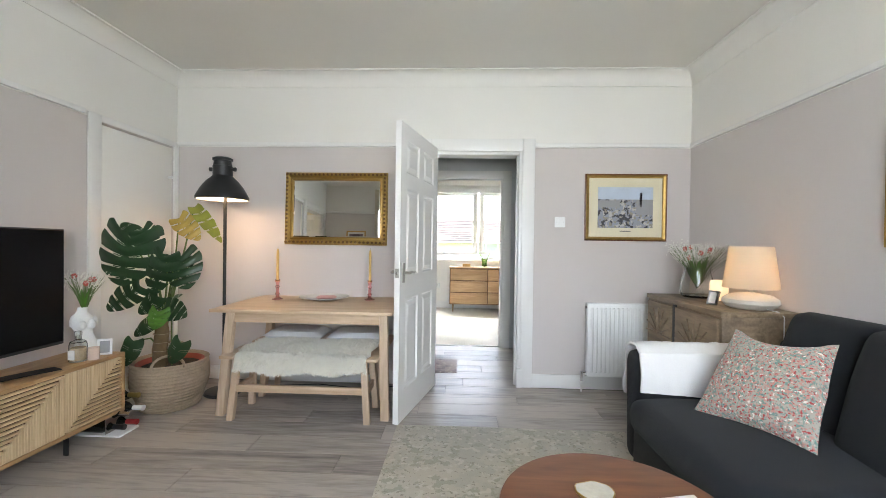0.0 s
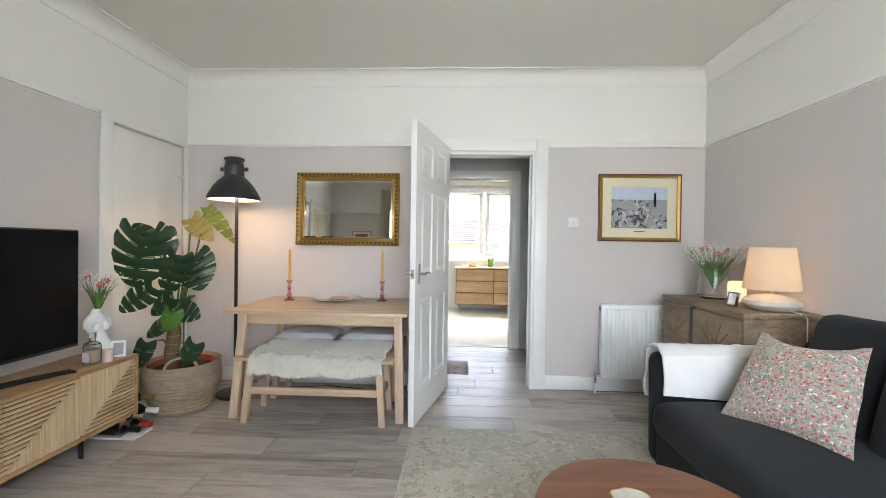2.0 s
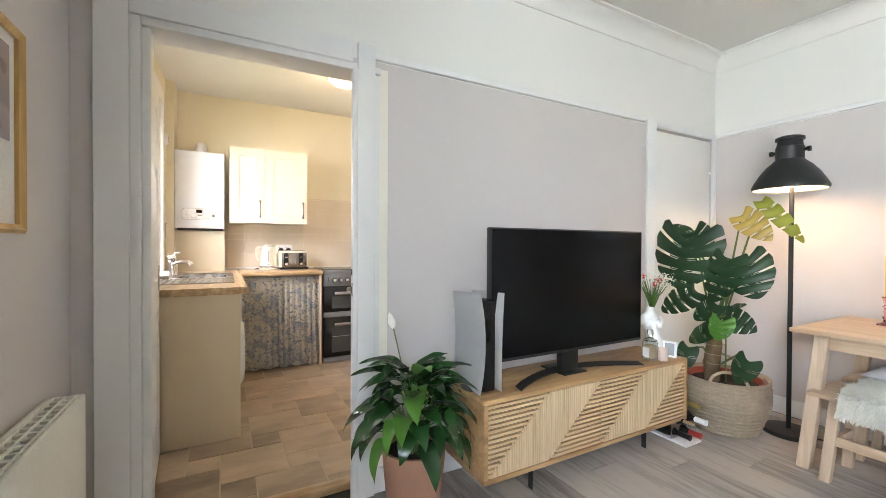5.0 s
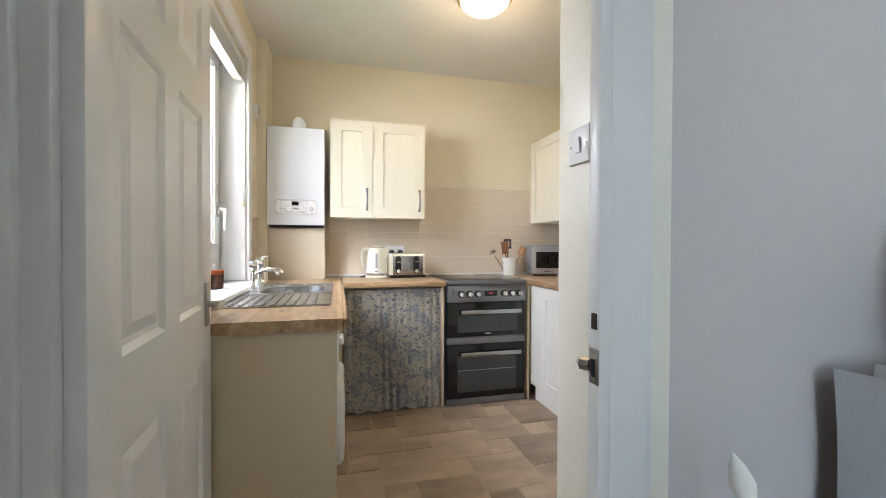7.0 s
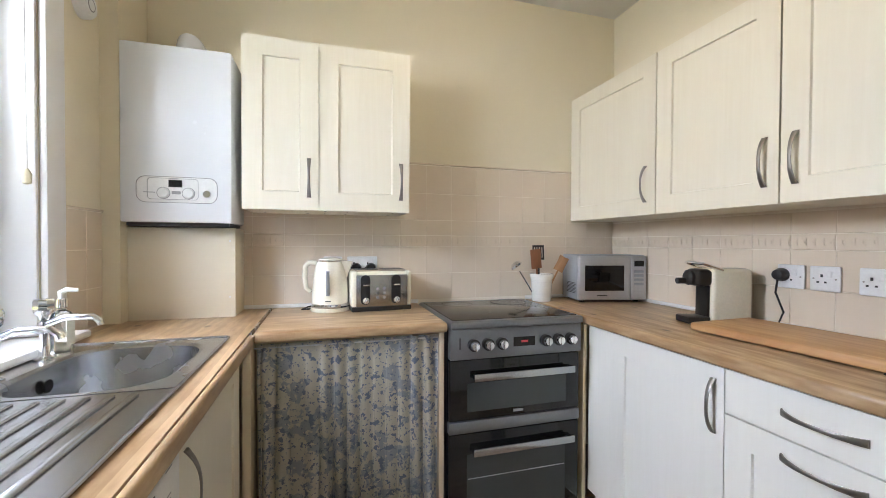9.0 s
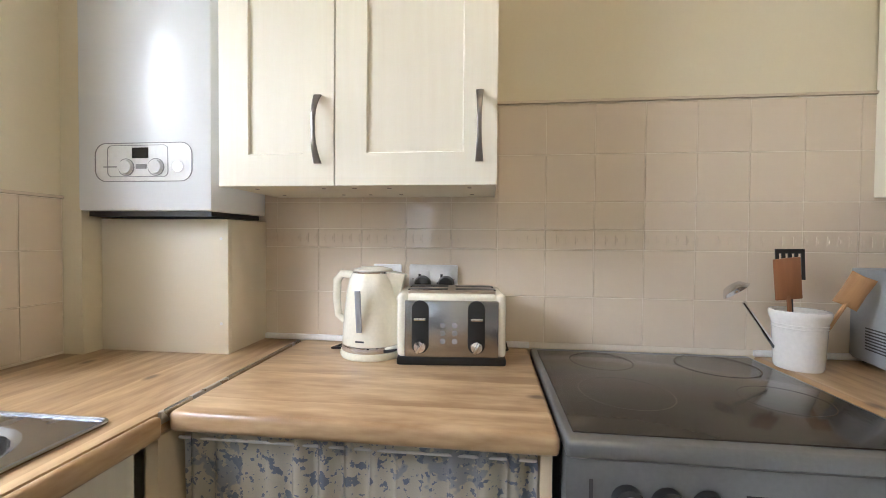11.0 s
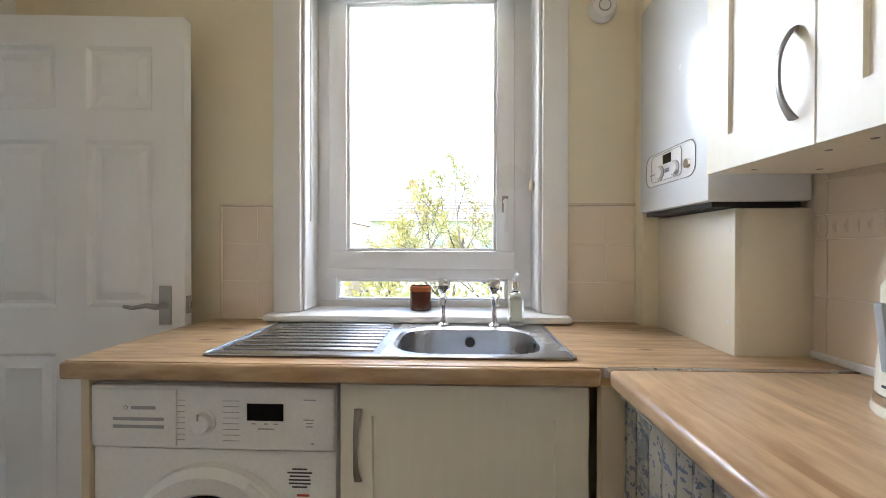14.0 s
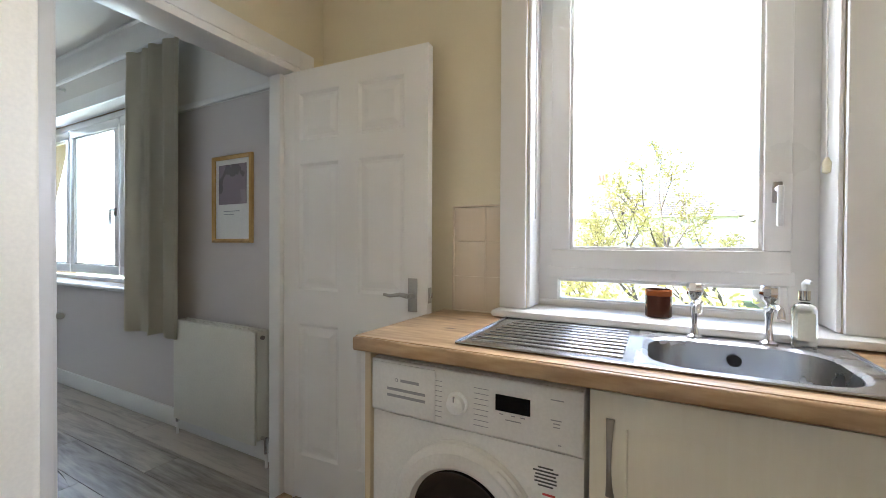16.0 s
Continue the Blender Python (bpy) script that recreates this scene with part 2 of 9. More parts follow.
M["birch_z"] = wood("pale_birch_upright", (0.50, 0.36, 0.245), (0.66, 0.50, 0.36), 0.45, "Z", 12.0, bump=0.04)
M["honey"] = wood("honey_oak", (0.34, 0.18, 0.075), (0.58, 0.36, 0.175), 0.42, "Y", 9.0, bump=0.05)
M["honey_x"] = wood("honey_oak_front", (0.38, 0.215, 0.10), (0.56, 0.36, 0.19), 0.42, "X", 9.0, bump=0.04)
# Oak darkened to paint the shade behind slats and between drawer fronts.
M["oak_shade"] = wood("oak_with_painted_shade", (0.13, 0.062, 0.026), (0.22, 0.115, 0.05), 0.6, "Y", 9.0, bump=0.05)
M["slat_pale"] = wood("pale_oak_slat", (0.56, 0.39, 0.22), (0.76, 0.58, 0.37), 0.5, "Z", 9.0, bump=0.05)
M["slat"] = wood("light_oak_slat", (0.52, 0.34, 0.17), (0.74, 0.55, 0.33), 0.5, "Y", 9.0, bump=0.05)
M["mango"] = wood("grey_brown_mango_wood", (0.13, 0.085, 0.05), (0.33, 0.235, 0.15), 0.5, "Y", 7.0, bump=0.1, knots=0.4)
M["walnut"] = wood("walnut_veneer", (0.11, 0.036, 0.014), (0.25, 0.095, 0.04), 0.28, "X", 6.0, bump=0.03)
M["cream_door"] = wood("cream_cabinet_front", (0.78, 0.725, 0.585), (0.81, 0.76, 0.625), 0.36, "Z", 22.0, bump=0.02)
M["white_door"] = wood("off_white_cabinet_front", (0.80, 0.78, 0.715), (0.825, 0.805, 0.745), 0.34, "Z", 22.0, bump=0.02)
M["cream_panel"] = material("tan_end_panel", (0.64, 0.525, 0.36), 0.42, vary=0.012, scale=3, fine=0.01, fine_scale=200, bump=0.03)
M["boxing"] = material("cream_boxing_panel", (0.76, 0.69, 0.54), 0.42, vary=0.012, scale=3, fine=0.008, fine_scale=200, bump=0.03)
M["steel"] = material("brushed_steel", (0.44, 0.44, 0.45), 0.23, 1.0, vary=0.02, fine=0.05, fine_scale=90, stretch=(1, 30, 30), bump=0.03)
M["steel_v"] = material("brushed_steel_upright", (0.50, 0.50, 0.51), 0.34, 1.0, vary=0.02, fine=0.05, fine_scale=90, stretch=(30, 30, 1), bump=0.03)
M["sink_steel"] = material("satin_sink_steel", (0.50, 0.50, 0.50), 0.27, 1.0, vary=0.01, fine=0.008, fine_scale=60, bump=0)
M["chrome"] = material("chrome", (0.78, 0.78, 0.80), 0.07, 1.0, vary=0.01, fine=0.0, bump=0)
M["nickel"] = material("satin_nickel", (0.42, 0.40, 0.37), 0.3, 1.0, vary=0.03, bump=0)
M["pewter"] = material("pewter_handle", (0.30, 0.275, 0.25), 0.35, 0.9, vary=0.05, bump=0)
M["cooker_grey"] = material("cooker_grey_enamel", (0.22, 0.225, 0.235), 0.32, 0.7, vary=0.02, bump=0.02)
M["black_glass"] = material("black_glass", (0.006, 0.006, 0.007), 0.05, vary=0.0, fine=0, bump=0)
M["oven_glass"] = material("smoked_oven_glass", (0.05, 0.055, 0.055), 0.07, vary=0.05, fine=0, bump=0)
M["hob"] = material("ceramic_hob_glass", (0.035, 0.030, 0.025), 0.12, vary=0.05, fine=0.03, bump=0)
M["black"] = material("black_plastic", (0.015, 0.015, 0.016), 0.35, vary=0.05, bump=0.03)
M["screen"] = material("dark_tv_screen", (0.003, 0.003, 0.004), 0.22, vary=0.0, fine=0, bump=0, spec=0.22)
M["white_plastic"] = material("white_plastic", (0.80, 0.80, 0.79), 0.32, vary=0.01, bump=0.02)
M["appliance"] = material("white_appliance_enamel", (0.76, 0.75, 0.72), 0.3, vary=0.01, bump=0.02)
M["boiler"] = material("boiler_white_enamel", (0.78, 0.80, 0.82), 0.24, vary=0.008, fine=0, bump=0.02)
M["rad"] = material("radiator_enamel", (0.80, 0.80, 0.78), 0.33, vary=0.012, bump=0.03)
M["rad_cream"] = material("aged_radiator_enamel", (0.74, 0.72, 0.64), 0.36, vary=0.03, bump=0.03)
M["grey_plastic"] = material("grey_plastic", (0.32, 0.34, 0.36), 0.4, vary=0.02, bump=0.03)
M["silver"] = material("silver_plastic", (0.48, 0.48, 0.49), 0.34, 0.55, vary=0.02, bump=0.02)
M["cream_plastic"] = material("cream_enamel", (0.83, 0.795, 0.665), 0.24, vary=0.015, bump=0.02)
M["ink"] = material("dark_print", (0.06, 0.06, 0.065), 0.6, bump=0)
M["ink_grey"] = material("grey_print", (0.33, 0.33, 0.34), 0.6, bump=0)
M["red"] = material("red_print", (0.55, 0.05, 0.05), 0.6, bump=0)
M["gold"] = material("antique_gilt", (0.42, 0.265, 0.085), 0.34, 0.85, vary=0.12, scale=30, fine=0.08, bump=0.25)
M["gold_dark"] = material("dark_gilt_hollow", (0.20, 0.11, 0.03), 0.5, 0.5, vary=0.12, scale=30, bump=0.2)
M["gold_wood"] = wood("gold_stained_wood", (0.42, 0.23, 0.06), (0.66, 0.41, 0.15), 0.35, "Z", 14.0, bump=0.05)
M["mirror"] = material("silvered_mirror", (0.86, 0.88, 0.86), 0.0, 1.0, vary=0.0, fine=0, bump=0)
M["mirror"].node_tree.nodes["Principled BSDF"].inputs["Roughness"].default_value = 0.0
for link in list(M["mirror"].node_tree.nodes["Principled BSDF"].inputs["Roughness"].links):
    M["mirror"].node_tree.links.remove(link)
M["mount"] = material("cream_mount_card", (0.74, 0.68, 0.50), 0.85, vary=0.02, bump=0.05)
M["paper"] = material("paper", (0.78, 0.76, 0.72), 0.85, vary=0.02, bump=0.04)
M["charcoal"] = material("charcoal_upholstery", (0.0085, 0.0095, 0.0125), 0.95, vary=0.10, scale=9, fine=0.12, fine_scale=420, bump=0.5, sheen=0.04)
M["throw"] = material("white_wool_throw", (0.80, 0.78, 0.76), 0.95, vary=0.03, scale=12, fine=0.05, fine_scale=260, bump=0.6, sheen=0.4)
M["fleece"] = material("sheep_fleece", (0.90, 0.86, 0.75), 0.95, vary=0.05, scale=9, fine=0.05, bump=0.4, sheen=0.5)
M["pillow_white"] = material("white_cotton", (0.74, 0.74, 0.74), 0.9, vary=0.03, scale=8, fine_scale=300, bump=0.3)
M["floral"] = speckled("floral_print_cotton", (0.40, 0.36, 0.30), [((0.17, 0.27, 0.23), 85, 0.54, 1.0), ((0.52, 0.24, 0.20), 78, 0.56, 5.0),
                       ((0.42, 0.05, 0.05), 95, 0.59, 9.0), ((0.74, 0.66, 0.58), 72, 0.62, 14.0), ((0.10, 0.20, 0.19), 130, 0.62, 21.0)])
M["toile"] = speckled("blue_toile_cotton", (0.74, 0.69, 0.58), [((0.46, 0.48, 0.50), 15, 0.53, 3.0), ((0.25, 0.29, 0.38), 40, 0.575, 7.0),
                      ((0.74, 0.69, 0.57), 62, 0.59, 11.0), ((0.27, 0.31, 0.40), 95, 0.61, 2.0)], rough=0.5)
M["curtain"] = material("olive_grey_linen", (0.66, 0.60, 0.47), 0.95, vary=0.05, scale=3, fine=0.09, fine_scale=500, bump=0.4, sheen=0.2)
M["rug"] = speckled("faded_patterned_rug", (0.52, 0.47, 0.37), [((0.46, 0.43, 0.34), 3.2, 0.50, 3.0), ((0.38, 0.36, 0.27), 14, 0.57, 8.0),
                    ((0.58, 0.53, 0.44), 22, 0.58, 13.0), ((0.30, 0.275, 0.21), 46, 0.62, 19.0)], rough=0.97, bump=0.8)
M["mat"] = speckled("faded_pink_mat", (0.42, 0.33, 0.30), [((0.30, 0.24, 0.24), 9, 0.55, 2.0), ((0.55, 0.47, 0.42), 22, 0.6, 6.0)], rough=0.97, bump=0.8)
M["lamp_black"] = material("dark_grey_lamp_enamel", (0.022, 0.023, 0.024), 0.4, 0.1, vary=0.06, bump=0.03)
M["lamp_inside"] = glowing("lit_white_lamp_inside", (1.0, 0.70, 0.42), 0.5)
M["bulb"] = glowing("lit_bulb", (1.0, 0.72, 0.44), 2.0)
M["shade"] = see_through("cream_linen_lampshade", (0.80, 0.72, 0.60), 0.5)
M["ceramic"] = material("grey_white_ceramic", (0.58, 0.53, 0.46), 0.5, vary=0.08, scale=14, bump=0.15)
M["ceramic_white"] = material("glazed_white_ceramic", (0.82, 0.80, 0.75), 0.16, vary=0.01, bump=0.02)
M["plaster"] = material("white_plaster", (0.80, 0.79, 0.76), 0.6, vary=0.03, scale=20, bump=0.1)
M["candle_glow"] = glowing("lit_frosted_glass", (1.0, 0.66, 0.36), 0.10, (0.85, 0.75, 0.65))
M["wax"] = material("yellow_wax", (0.70, 0.45, 0.14), 0.45, vary=0.03, bump=0.02)
M["pink_glass"] = glass("pink_glass", (0.95, 0.45, 0.46))
M["clear_glass"] = glass("clear_glass", (0.96, 0.98, 0.96))
M["pane"] = glass("window_glass", (1, 1, 1), 0.0, 1.1)
M["amber_glass"] = material("dark_amber_glass", (0.055, 0.012, 0.005), 0.1, vary=0.05, fine=0, bump=0)
# Brighter copy of the amber: light through the glass put into its colour.
M["amber_lit"] = material("amber_glass_rim_lit", (0.26, 0.06, 0.012), 0.15, vary=0.05, fine=0, bump=0)
M["basket"] = material("woven_seagrass", (0.36, 0.28, 0.20), 0.9, vary=0.12, scale=30, fine=0.1, bump=0.5)
M["red_liner"] = material("red_pot", (0.33, 0.06, 0.035), 0.6, vary=0.08, bump=0.1)
M["terracotta"] = material("terracotta_pink_pot", (0.44, 0.23, 0.15), 0.55, vary=0.06, bump=0.08)
M["soil"] = material("soil", (0.04, 0.028, 0.02), 1.0, vary=0.2, scale=40, bump=0.9)
M["leaf"] = material("dark_green_leaf", (0.012, 0.046, 0.015), 0.36, vary=0.16, scale=9, fine=0.05, bump=0.12, bump_scale=30)
M["leaf_bright"] = material("bright_green_leaf", (0.075, 0.21, 0.030), 0.32, vary=0.14, scale=9, bump=0.12, bump_scale=30)
M["leaf_lime"] = material("yellowing_leaf", (0.26, 0.27, 0.035), 0.36, vary=0.2, scale=9, bump=0.12, bump_scale=30)
M["leaf_yellow"] = material("yellowed_leaf", (0.42, 0.29, 0.06), 0.4, vary=0.16, scale=10, bump=0.12, bump_scale=30)
M["lily"] = material("glossy_lily_leaf", (0.014, 0.058, 0.014), 0.26, vary=0.16, scale=12, bump=0.15, bump_scale=40)
M["stem"] = material("green_stem", (0.10, 0.16, 0.05), 0.5, vary=0.1, bump=0.1)
M["trunk"] = material("coir_pole_and_stem", (0.17, 0.115, 0.06), 0.95, vary=0.2, scale=30, bump=0.8)
M["petal_white"] = material("white_petal", (0.80, 0.78, 0.72), 0.7, vary=0.03, bump=0)
M["petal_red"] = material("coral_petal", (0.60, 0.10, 0.08), 0.6, vary=0.08, bump=0)
M["agate"] = material("pale_agate", (0.60, 0.56, 0.47), 0.12, vary=0.12, scale=25, bump=0.02)
M["utensil_wood"] = wood("utensil_wood", (0.34, 0.17, 0.07), (0.55, 0.32, 0.15), 0.5, "Z", 10.0)
M["utensil_dark"] = wood("dark_utensil_wood", (0.20, 0.075, 0.03), (0.33, 0.14, 0.06), 0.5, "Z", 10.0)
M["board"] = wood("bamboo_board", (0.42, 0.22, 0.09), (0.62, 0.38, 0.18), 0.45, "X", 12.0)
M["soap"] = glass("pale_soap_bottle", (0.93, 0.94, 0.88), 0.08)
M["sandstone"] = material("sandstone", (0.42, 0.31, 0.20), 0.9, vary=0.10, scale=6, fine=0.08, bump=0.5)
M["house_wall"] = material("pale_harled_wall", (0.55, 0.50, 0.44), 0.95, vary=0.06, scale=1.5, bump=0.4)
M["roof"] = material("grey_roof_tiles", (0.17, 0.155, 0.15), 0.85, vary=0.10, scale=3, bump=0.3, per_piece=0.0)
M["grass"] = material("lawn_and_gardens", (0.085, 0.13, 0.045), 1.0, vary=0.25, scale=0.6, bump=0.5)
M["foliage"] = material("spring_leaves", (0.40, 0.36, 0.15), 0.6, vary=0.2, scale=2, bump=0)
M["bark"] = material("bark", (0.10, 0.08, 0.06), 0.95, vary=0.2, bump=0.6)
M["quilt"] = material("cream_quilt", (0.72, 0.66, 0.56), 0.95, vary=0.03, bump=0.4)
M["bottle"] = material("dark_wine_bottle", (0.008, 0.010, 0.008), 0.12, vary=0.0, bump=0)
M["foil_gold"] = material("gold_foil", (0.45, 0.33, 0.12), 0.35, 0.8, vary=0.1, bump=0.1)
M["foil_red"] = material("red_foil", (0.40, 0.03, 0.03), 0.35, 0.2, vary=0.1, bump=0.05)
M["print_blue"] = speckled("printed_town_view", (0.30, 0.32, 0.37), [((0.50, 0.48, 0.46), 22, 0.54, 3.0), ((0.05, 0.05, 0.06), 34, 0.53, 6.0),
                           ((0.30, 0.27, 0.22), 50, 0.58, 12.0)], rough=0.35, bump=0, sheen=0)
M["print_land"] = speckled("painted_hillside", (0.42, 0.34, 0.16), [((0.22, 0.23, 0.09), 6, 0.5, 3.0), ((0.50, 0.42, 0.26), 12, 0.56, 6.0)],
                           rough=0.4, bump=0.1, sheen=0)
M["print_mauve"] = speckled("mauve_landscape_print", (0.23, 0.175, 0.20), [((0.12, 0.09, 0.10), 7, 0.55, 3.0), ((0.30, 0.24, 0.26), 5, 0.56, 6.0)],
                            rough=0.3, bump=0, sheen=0)
M["print_sky"] = material("pale_print_sky", (0.50, 0.58, 0.68), 0.35, vary=0.08, scale=9, bump=0)

# ---- helpers for shapes ----
INVERSE = {}


def thing(name, label, category, at=(0, 0, 0), turn=None, group="", kind=""):
    """An Empty at the base of a thing. Parts are given in the world's metres, or in the thing's own where turn is set."""
    ob = new(name)
    ob.empty_display_size = 0.05
    if turn is None:
        ob.matrix_world = Matrix.Translation(at)
        INVERSE[ob.name] = Matrix.Translation(at).inverted()
    else:
        ob.matrix_world = turn
        INVERSE[ob.name] = Matrix.Identity(4)
    return tagged(ob, label, category, group, kind)


def mesh_of(name, bm, mat, smooth=True):
    me = bpy.data.meshes.new(name)
    bm.normal_update()
    bm.to_mesh(me)
    bm.free()
    me.materials.append(mat)
    if smooth:
        me.polygons.foreach_set("use_smooth", [True] * len(me.polygons))
        me.set_sharp_from_angle(angle=radians(38))
    return me


def part(name, bm, mat, parent=None, label="", smooth=True):
    ob = new(name, mesh_of(name, bm, mat, smooth))
    if parent is not None:
        ob.parent = parent
        if parent.name in INVERSE:
            ob.matrix_parent_inverse = INVERSE[parent.name]
    if label:
        ob["label"] = label
    return ob


def solid(name, bm, mat, label, category, group="", kind="", smooth=True):
    """A thing that is one mesh."""
    return tagged(part(name, bm, mat, smooth=smooth), label, category, group, kind)


def BM():
    return bmesh.new()


def box(bm, x0, x1, y0, y1, z0, z1, bevel=0.0, seg=2):
    lo = (min(x0, x1), min(y0, y1), min(z0, z1))
    hi = (max(x0, x1), max(y0, y1), max(z0, z1))
    vs = [bm.verts.new((hi[0] if i & 1 else lo[0], hi[1] if i & 2 else lo[1], hi[2] if i & 4 else lo[2])) for i in range(8)]
    fs = [bm.faces.new([vs[i] for i in f]) for f in ((0, 2, 3, 1), (4, 5, 7, 6), (0, 1, 5, 4), (2, 6, 7, 3), (0, 4, 6, 2), (1, 3, 7, 5))]
    if bevel:
        es = list({e for f in fs for e in f.edges})
        bmesh.ops.bevel(bm, geom=es, offset=bevel, segments=seg, profile=0.5, affect="EDGES")
    return bm


def abox(*a, **k):
    return box(BM(), *a, **k)


def tube(bm, pts, r, seg=10, caps=True):
    """A round bar along points; r a number or one radius for each point."""
    pts = [Vector(p) for p in pts]
    rs = r if isinstance(r, (list, tuple)) else [r] * len(pts)
    rings, side = [], None
    for i, p in enumerate(pts):
        d = (pts[min(i + 1, len(pts) - 1)] - pts[max(i - 1, 0)]).normalized()
        if side is None:
            side = d.orthogonal().normalized()
        side = (side - d * side.dot(d)).normalized()
        up = d.cross(side)
        rings.append([bm.verts.new(p + rs[i] * (math.cos(a) * side + math.sin(a) * up)) for a in [2 * math.pi * k / seg for k in range(seg)]])
    for a, b in zip(rings, rings[1:]):
        for k in range(seg):
            bm.faces.new((a[k], a[(k + 1) % seg], b[(k + 1) % seg], b[k]))
    if caps:
        bm.faces.new(rings[0][::-1])
        bm.faces.new(rings[-1])
    return bm


def atube(*a, **k):
    return tube(BM(), *a, **k)


def lathe(bm, profile, at=(0, 0, 0), seg=28, axis="Z", close=False):
    """A turned shape; profile: rows of radius and height."""
    at = Vector(at)
    rings = []
    for r, h in profile:
        ring = []
        for k in range(seg):
            a = 2 * math.pi * k / seg
            c, s = r * math.cos(a), r * math.sin(a)
            v = {"Z": (c, s, h), "Y": (c, h, s), "X": (h, c, s)}[axis]
            ring.append(bm.verts.new(at + Vector(v)))
        rings.append(ring)
    for a, b in zip(rings, rings[1:]):
        for k in range(seg):
            bm.faces.new((a[k], a[(k + 1) % seg], b[(k + 1) % seg], b[k]))
    if close:
        for r in (rings[0], rings[-1]):
            bm.faces.new(r)
    bmesh.ops.recalc_face_normals(bm, faces=bm.faces[:])
    return bm


def alathe(*a, **k):
    return lathe(BM(), *a, **k)


def soft_box(size, puff=0.35, cuts=14, wrinkle=0.006, seed=0.0):
    """A stuffed cushion about the origin: thick in the middle, thin at its seams."""
    sx, sy, sz = [s / 2 for s in size]
    bm = BM()
    grid = {}
    for side in (1, -1):
        for i in range(cuts + 1):
            for j in range(cuts + 1):
                u, v = 2 * i / cuts - 1, 2 * j / cuts - 1
                edge = i in (0, cuts) or j in (0, cuts)
                if edge and side == -1:
                    grid[side, i, j] = grid[1, i, j]
                    continue
                h = ((1 - u ** 4) * (1 - v ** 4)) ** puff if not edge else 0.0
                w = wrinkle * noise.noise((u * 3 + seed, v * 3, side))
                pinch = 1 - 0.05 * (1 - abs(u)) * abs(v) ** 6 - 0.05 * (1 - abs(v)) * abs(u) ** 6
                grid[side, i, j] = bm.verts.new((sx * u * pinch, sy * v * pinch, side * sz * h + (w if not edge else 0)))
        for i in range(cuts):
            for j in range(cuts):
                q = [grid[side, i, j], grid[side, i + 1, j], grid[side, i + 1, j + 1], grid[side, i, j + 1]]
                bm.faces.new(q if side == 1 else q[::-1])
    return bm


def moved(bm, m):
    bmesh.ops.transform(bm, matrix=m, verts=bm.verts[:])
    return bm


def slab_with_hole(name, axis, at, thick, a0, a1, z0, z1, holes, mat, label=""):
    """A wall across one axis, from at to at + thick, with openings (a0, a1, z0, z1) right through it."""
    bm = BM()
    cuts_a = sorted({a0, a1, *[h[0] for h in holes], *[h[1] for h in holes]})
    cuts_z = sorted({z0, z1, *[h[2] for h in holes], *[h[3] for h in holes]})

    def is_open(ca, cz):
        return any(h[0] < ca < h[1] and h[2] < cz < h[3] for h in holes)

    verts = {}

    def vert(a, b, z):
        key = (round(a, 5), round(b, 5), round(z, 5))
        if key not in verts:
            verts[key] = bm.verts.new((b, a, z) if axis == "x" else (a, b, z))
        return verts[key]

    n, k = len(cuts_a) - 1, len(cuts_z) - 1
    filled = {(i, j): not is_open((cuts_a[i] + cuts_a[i + 1]) / 2, (cuts_z[j] + cuts_z[j + 1]) / 2) for i in range(n) for j in range(k)}
    b0, b1 = at, at + thick
    for (i, j), f in filled.items():
        if not f:
            continue
        p, q, r, s = cuts_a[i], cuts_a[i + 1], cuts_z[j], cuts_z[j + 1]
        for b in (b0, b1):
            bm.faces.new((vert(p, b, r), vert(q, b, r), vert(q, b, s), vert(p, b, s)))
        for di, dj, e in ((-1, 0, ((p, r), (p, s))), (1, 0, ((q, r), (q, s))), (0, -1, ((p, r), (q, r))), (0, 1, ((p, s), (q, s)))):
            if not filled.get((i + di, j + dj), False):
                (ea, ez), (fa, fz) = e
                bm.faces.new((vert(ea, b0, ez), vert(fa, b0, fz), vert(fa, b1, fz), vert(ea, b1, ez)))
    bmesh.ops.recalc_face_normals(bm, faces=bm.faces[:])
    return tagged(part(name, bm, mat, smooth=False), label, "wall", kind="structure")


def bars(name, boxes, mat, label="", category="trim", bevel=0.004):
    bm = BM()
    for b in boxes:
        box(bm, *b, bevel=bevel)
    return tagged(part(name, bm, mat), label, category, kind="structure")


# ---- the plan ----
XL, XR, YN, YF, H = -1.90, 2.44, -0.275, 3.59, 2.62
KF = 0.03  # the kitchen floor lies a little higher
RAIL = 2.00
KX, KY0, KY1, KH = -4.50, -0.27, 2.18, 2.55
KD0, KD1, DOORTOP = -0.11, 0.69, 1.97
FD0, FD1 = 0.31, 1.07
HY0, HY1 = 3.72, 4.86
BY0, BY1, BX0, BX1 = 4.98, 7.75, -0.9, 2.9
BD0, BD1 = 0.26, 1.05

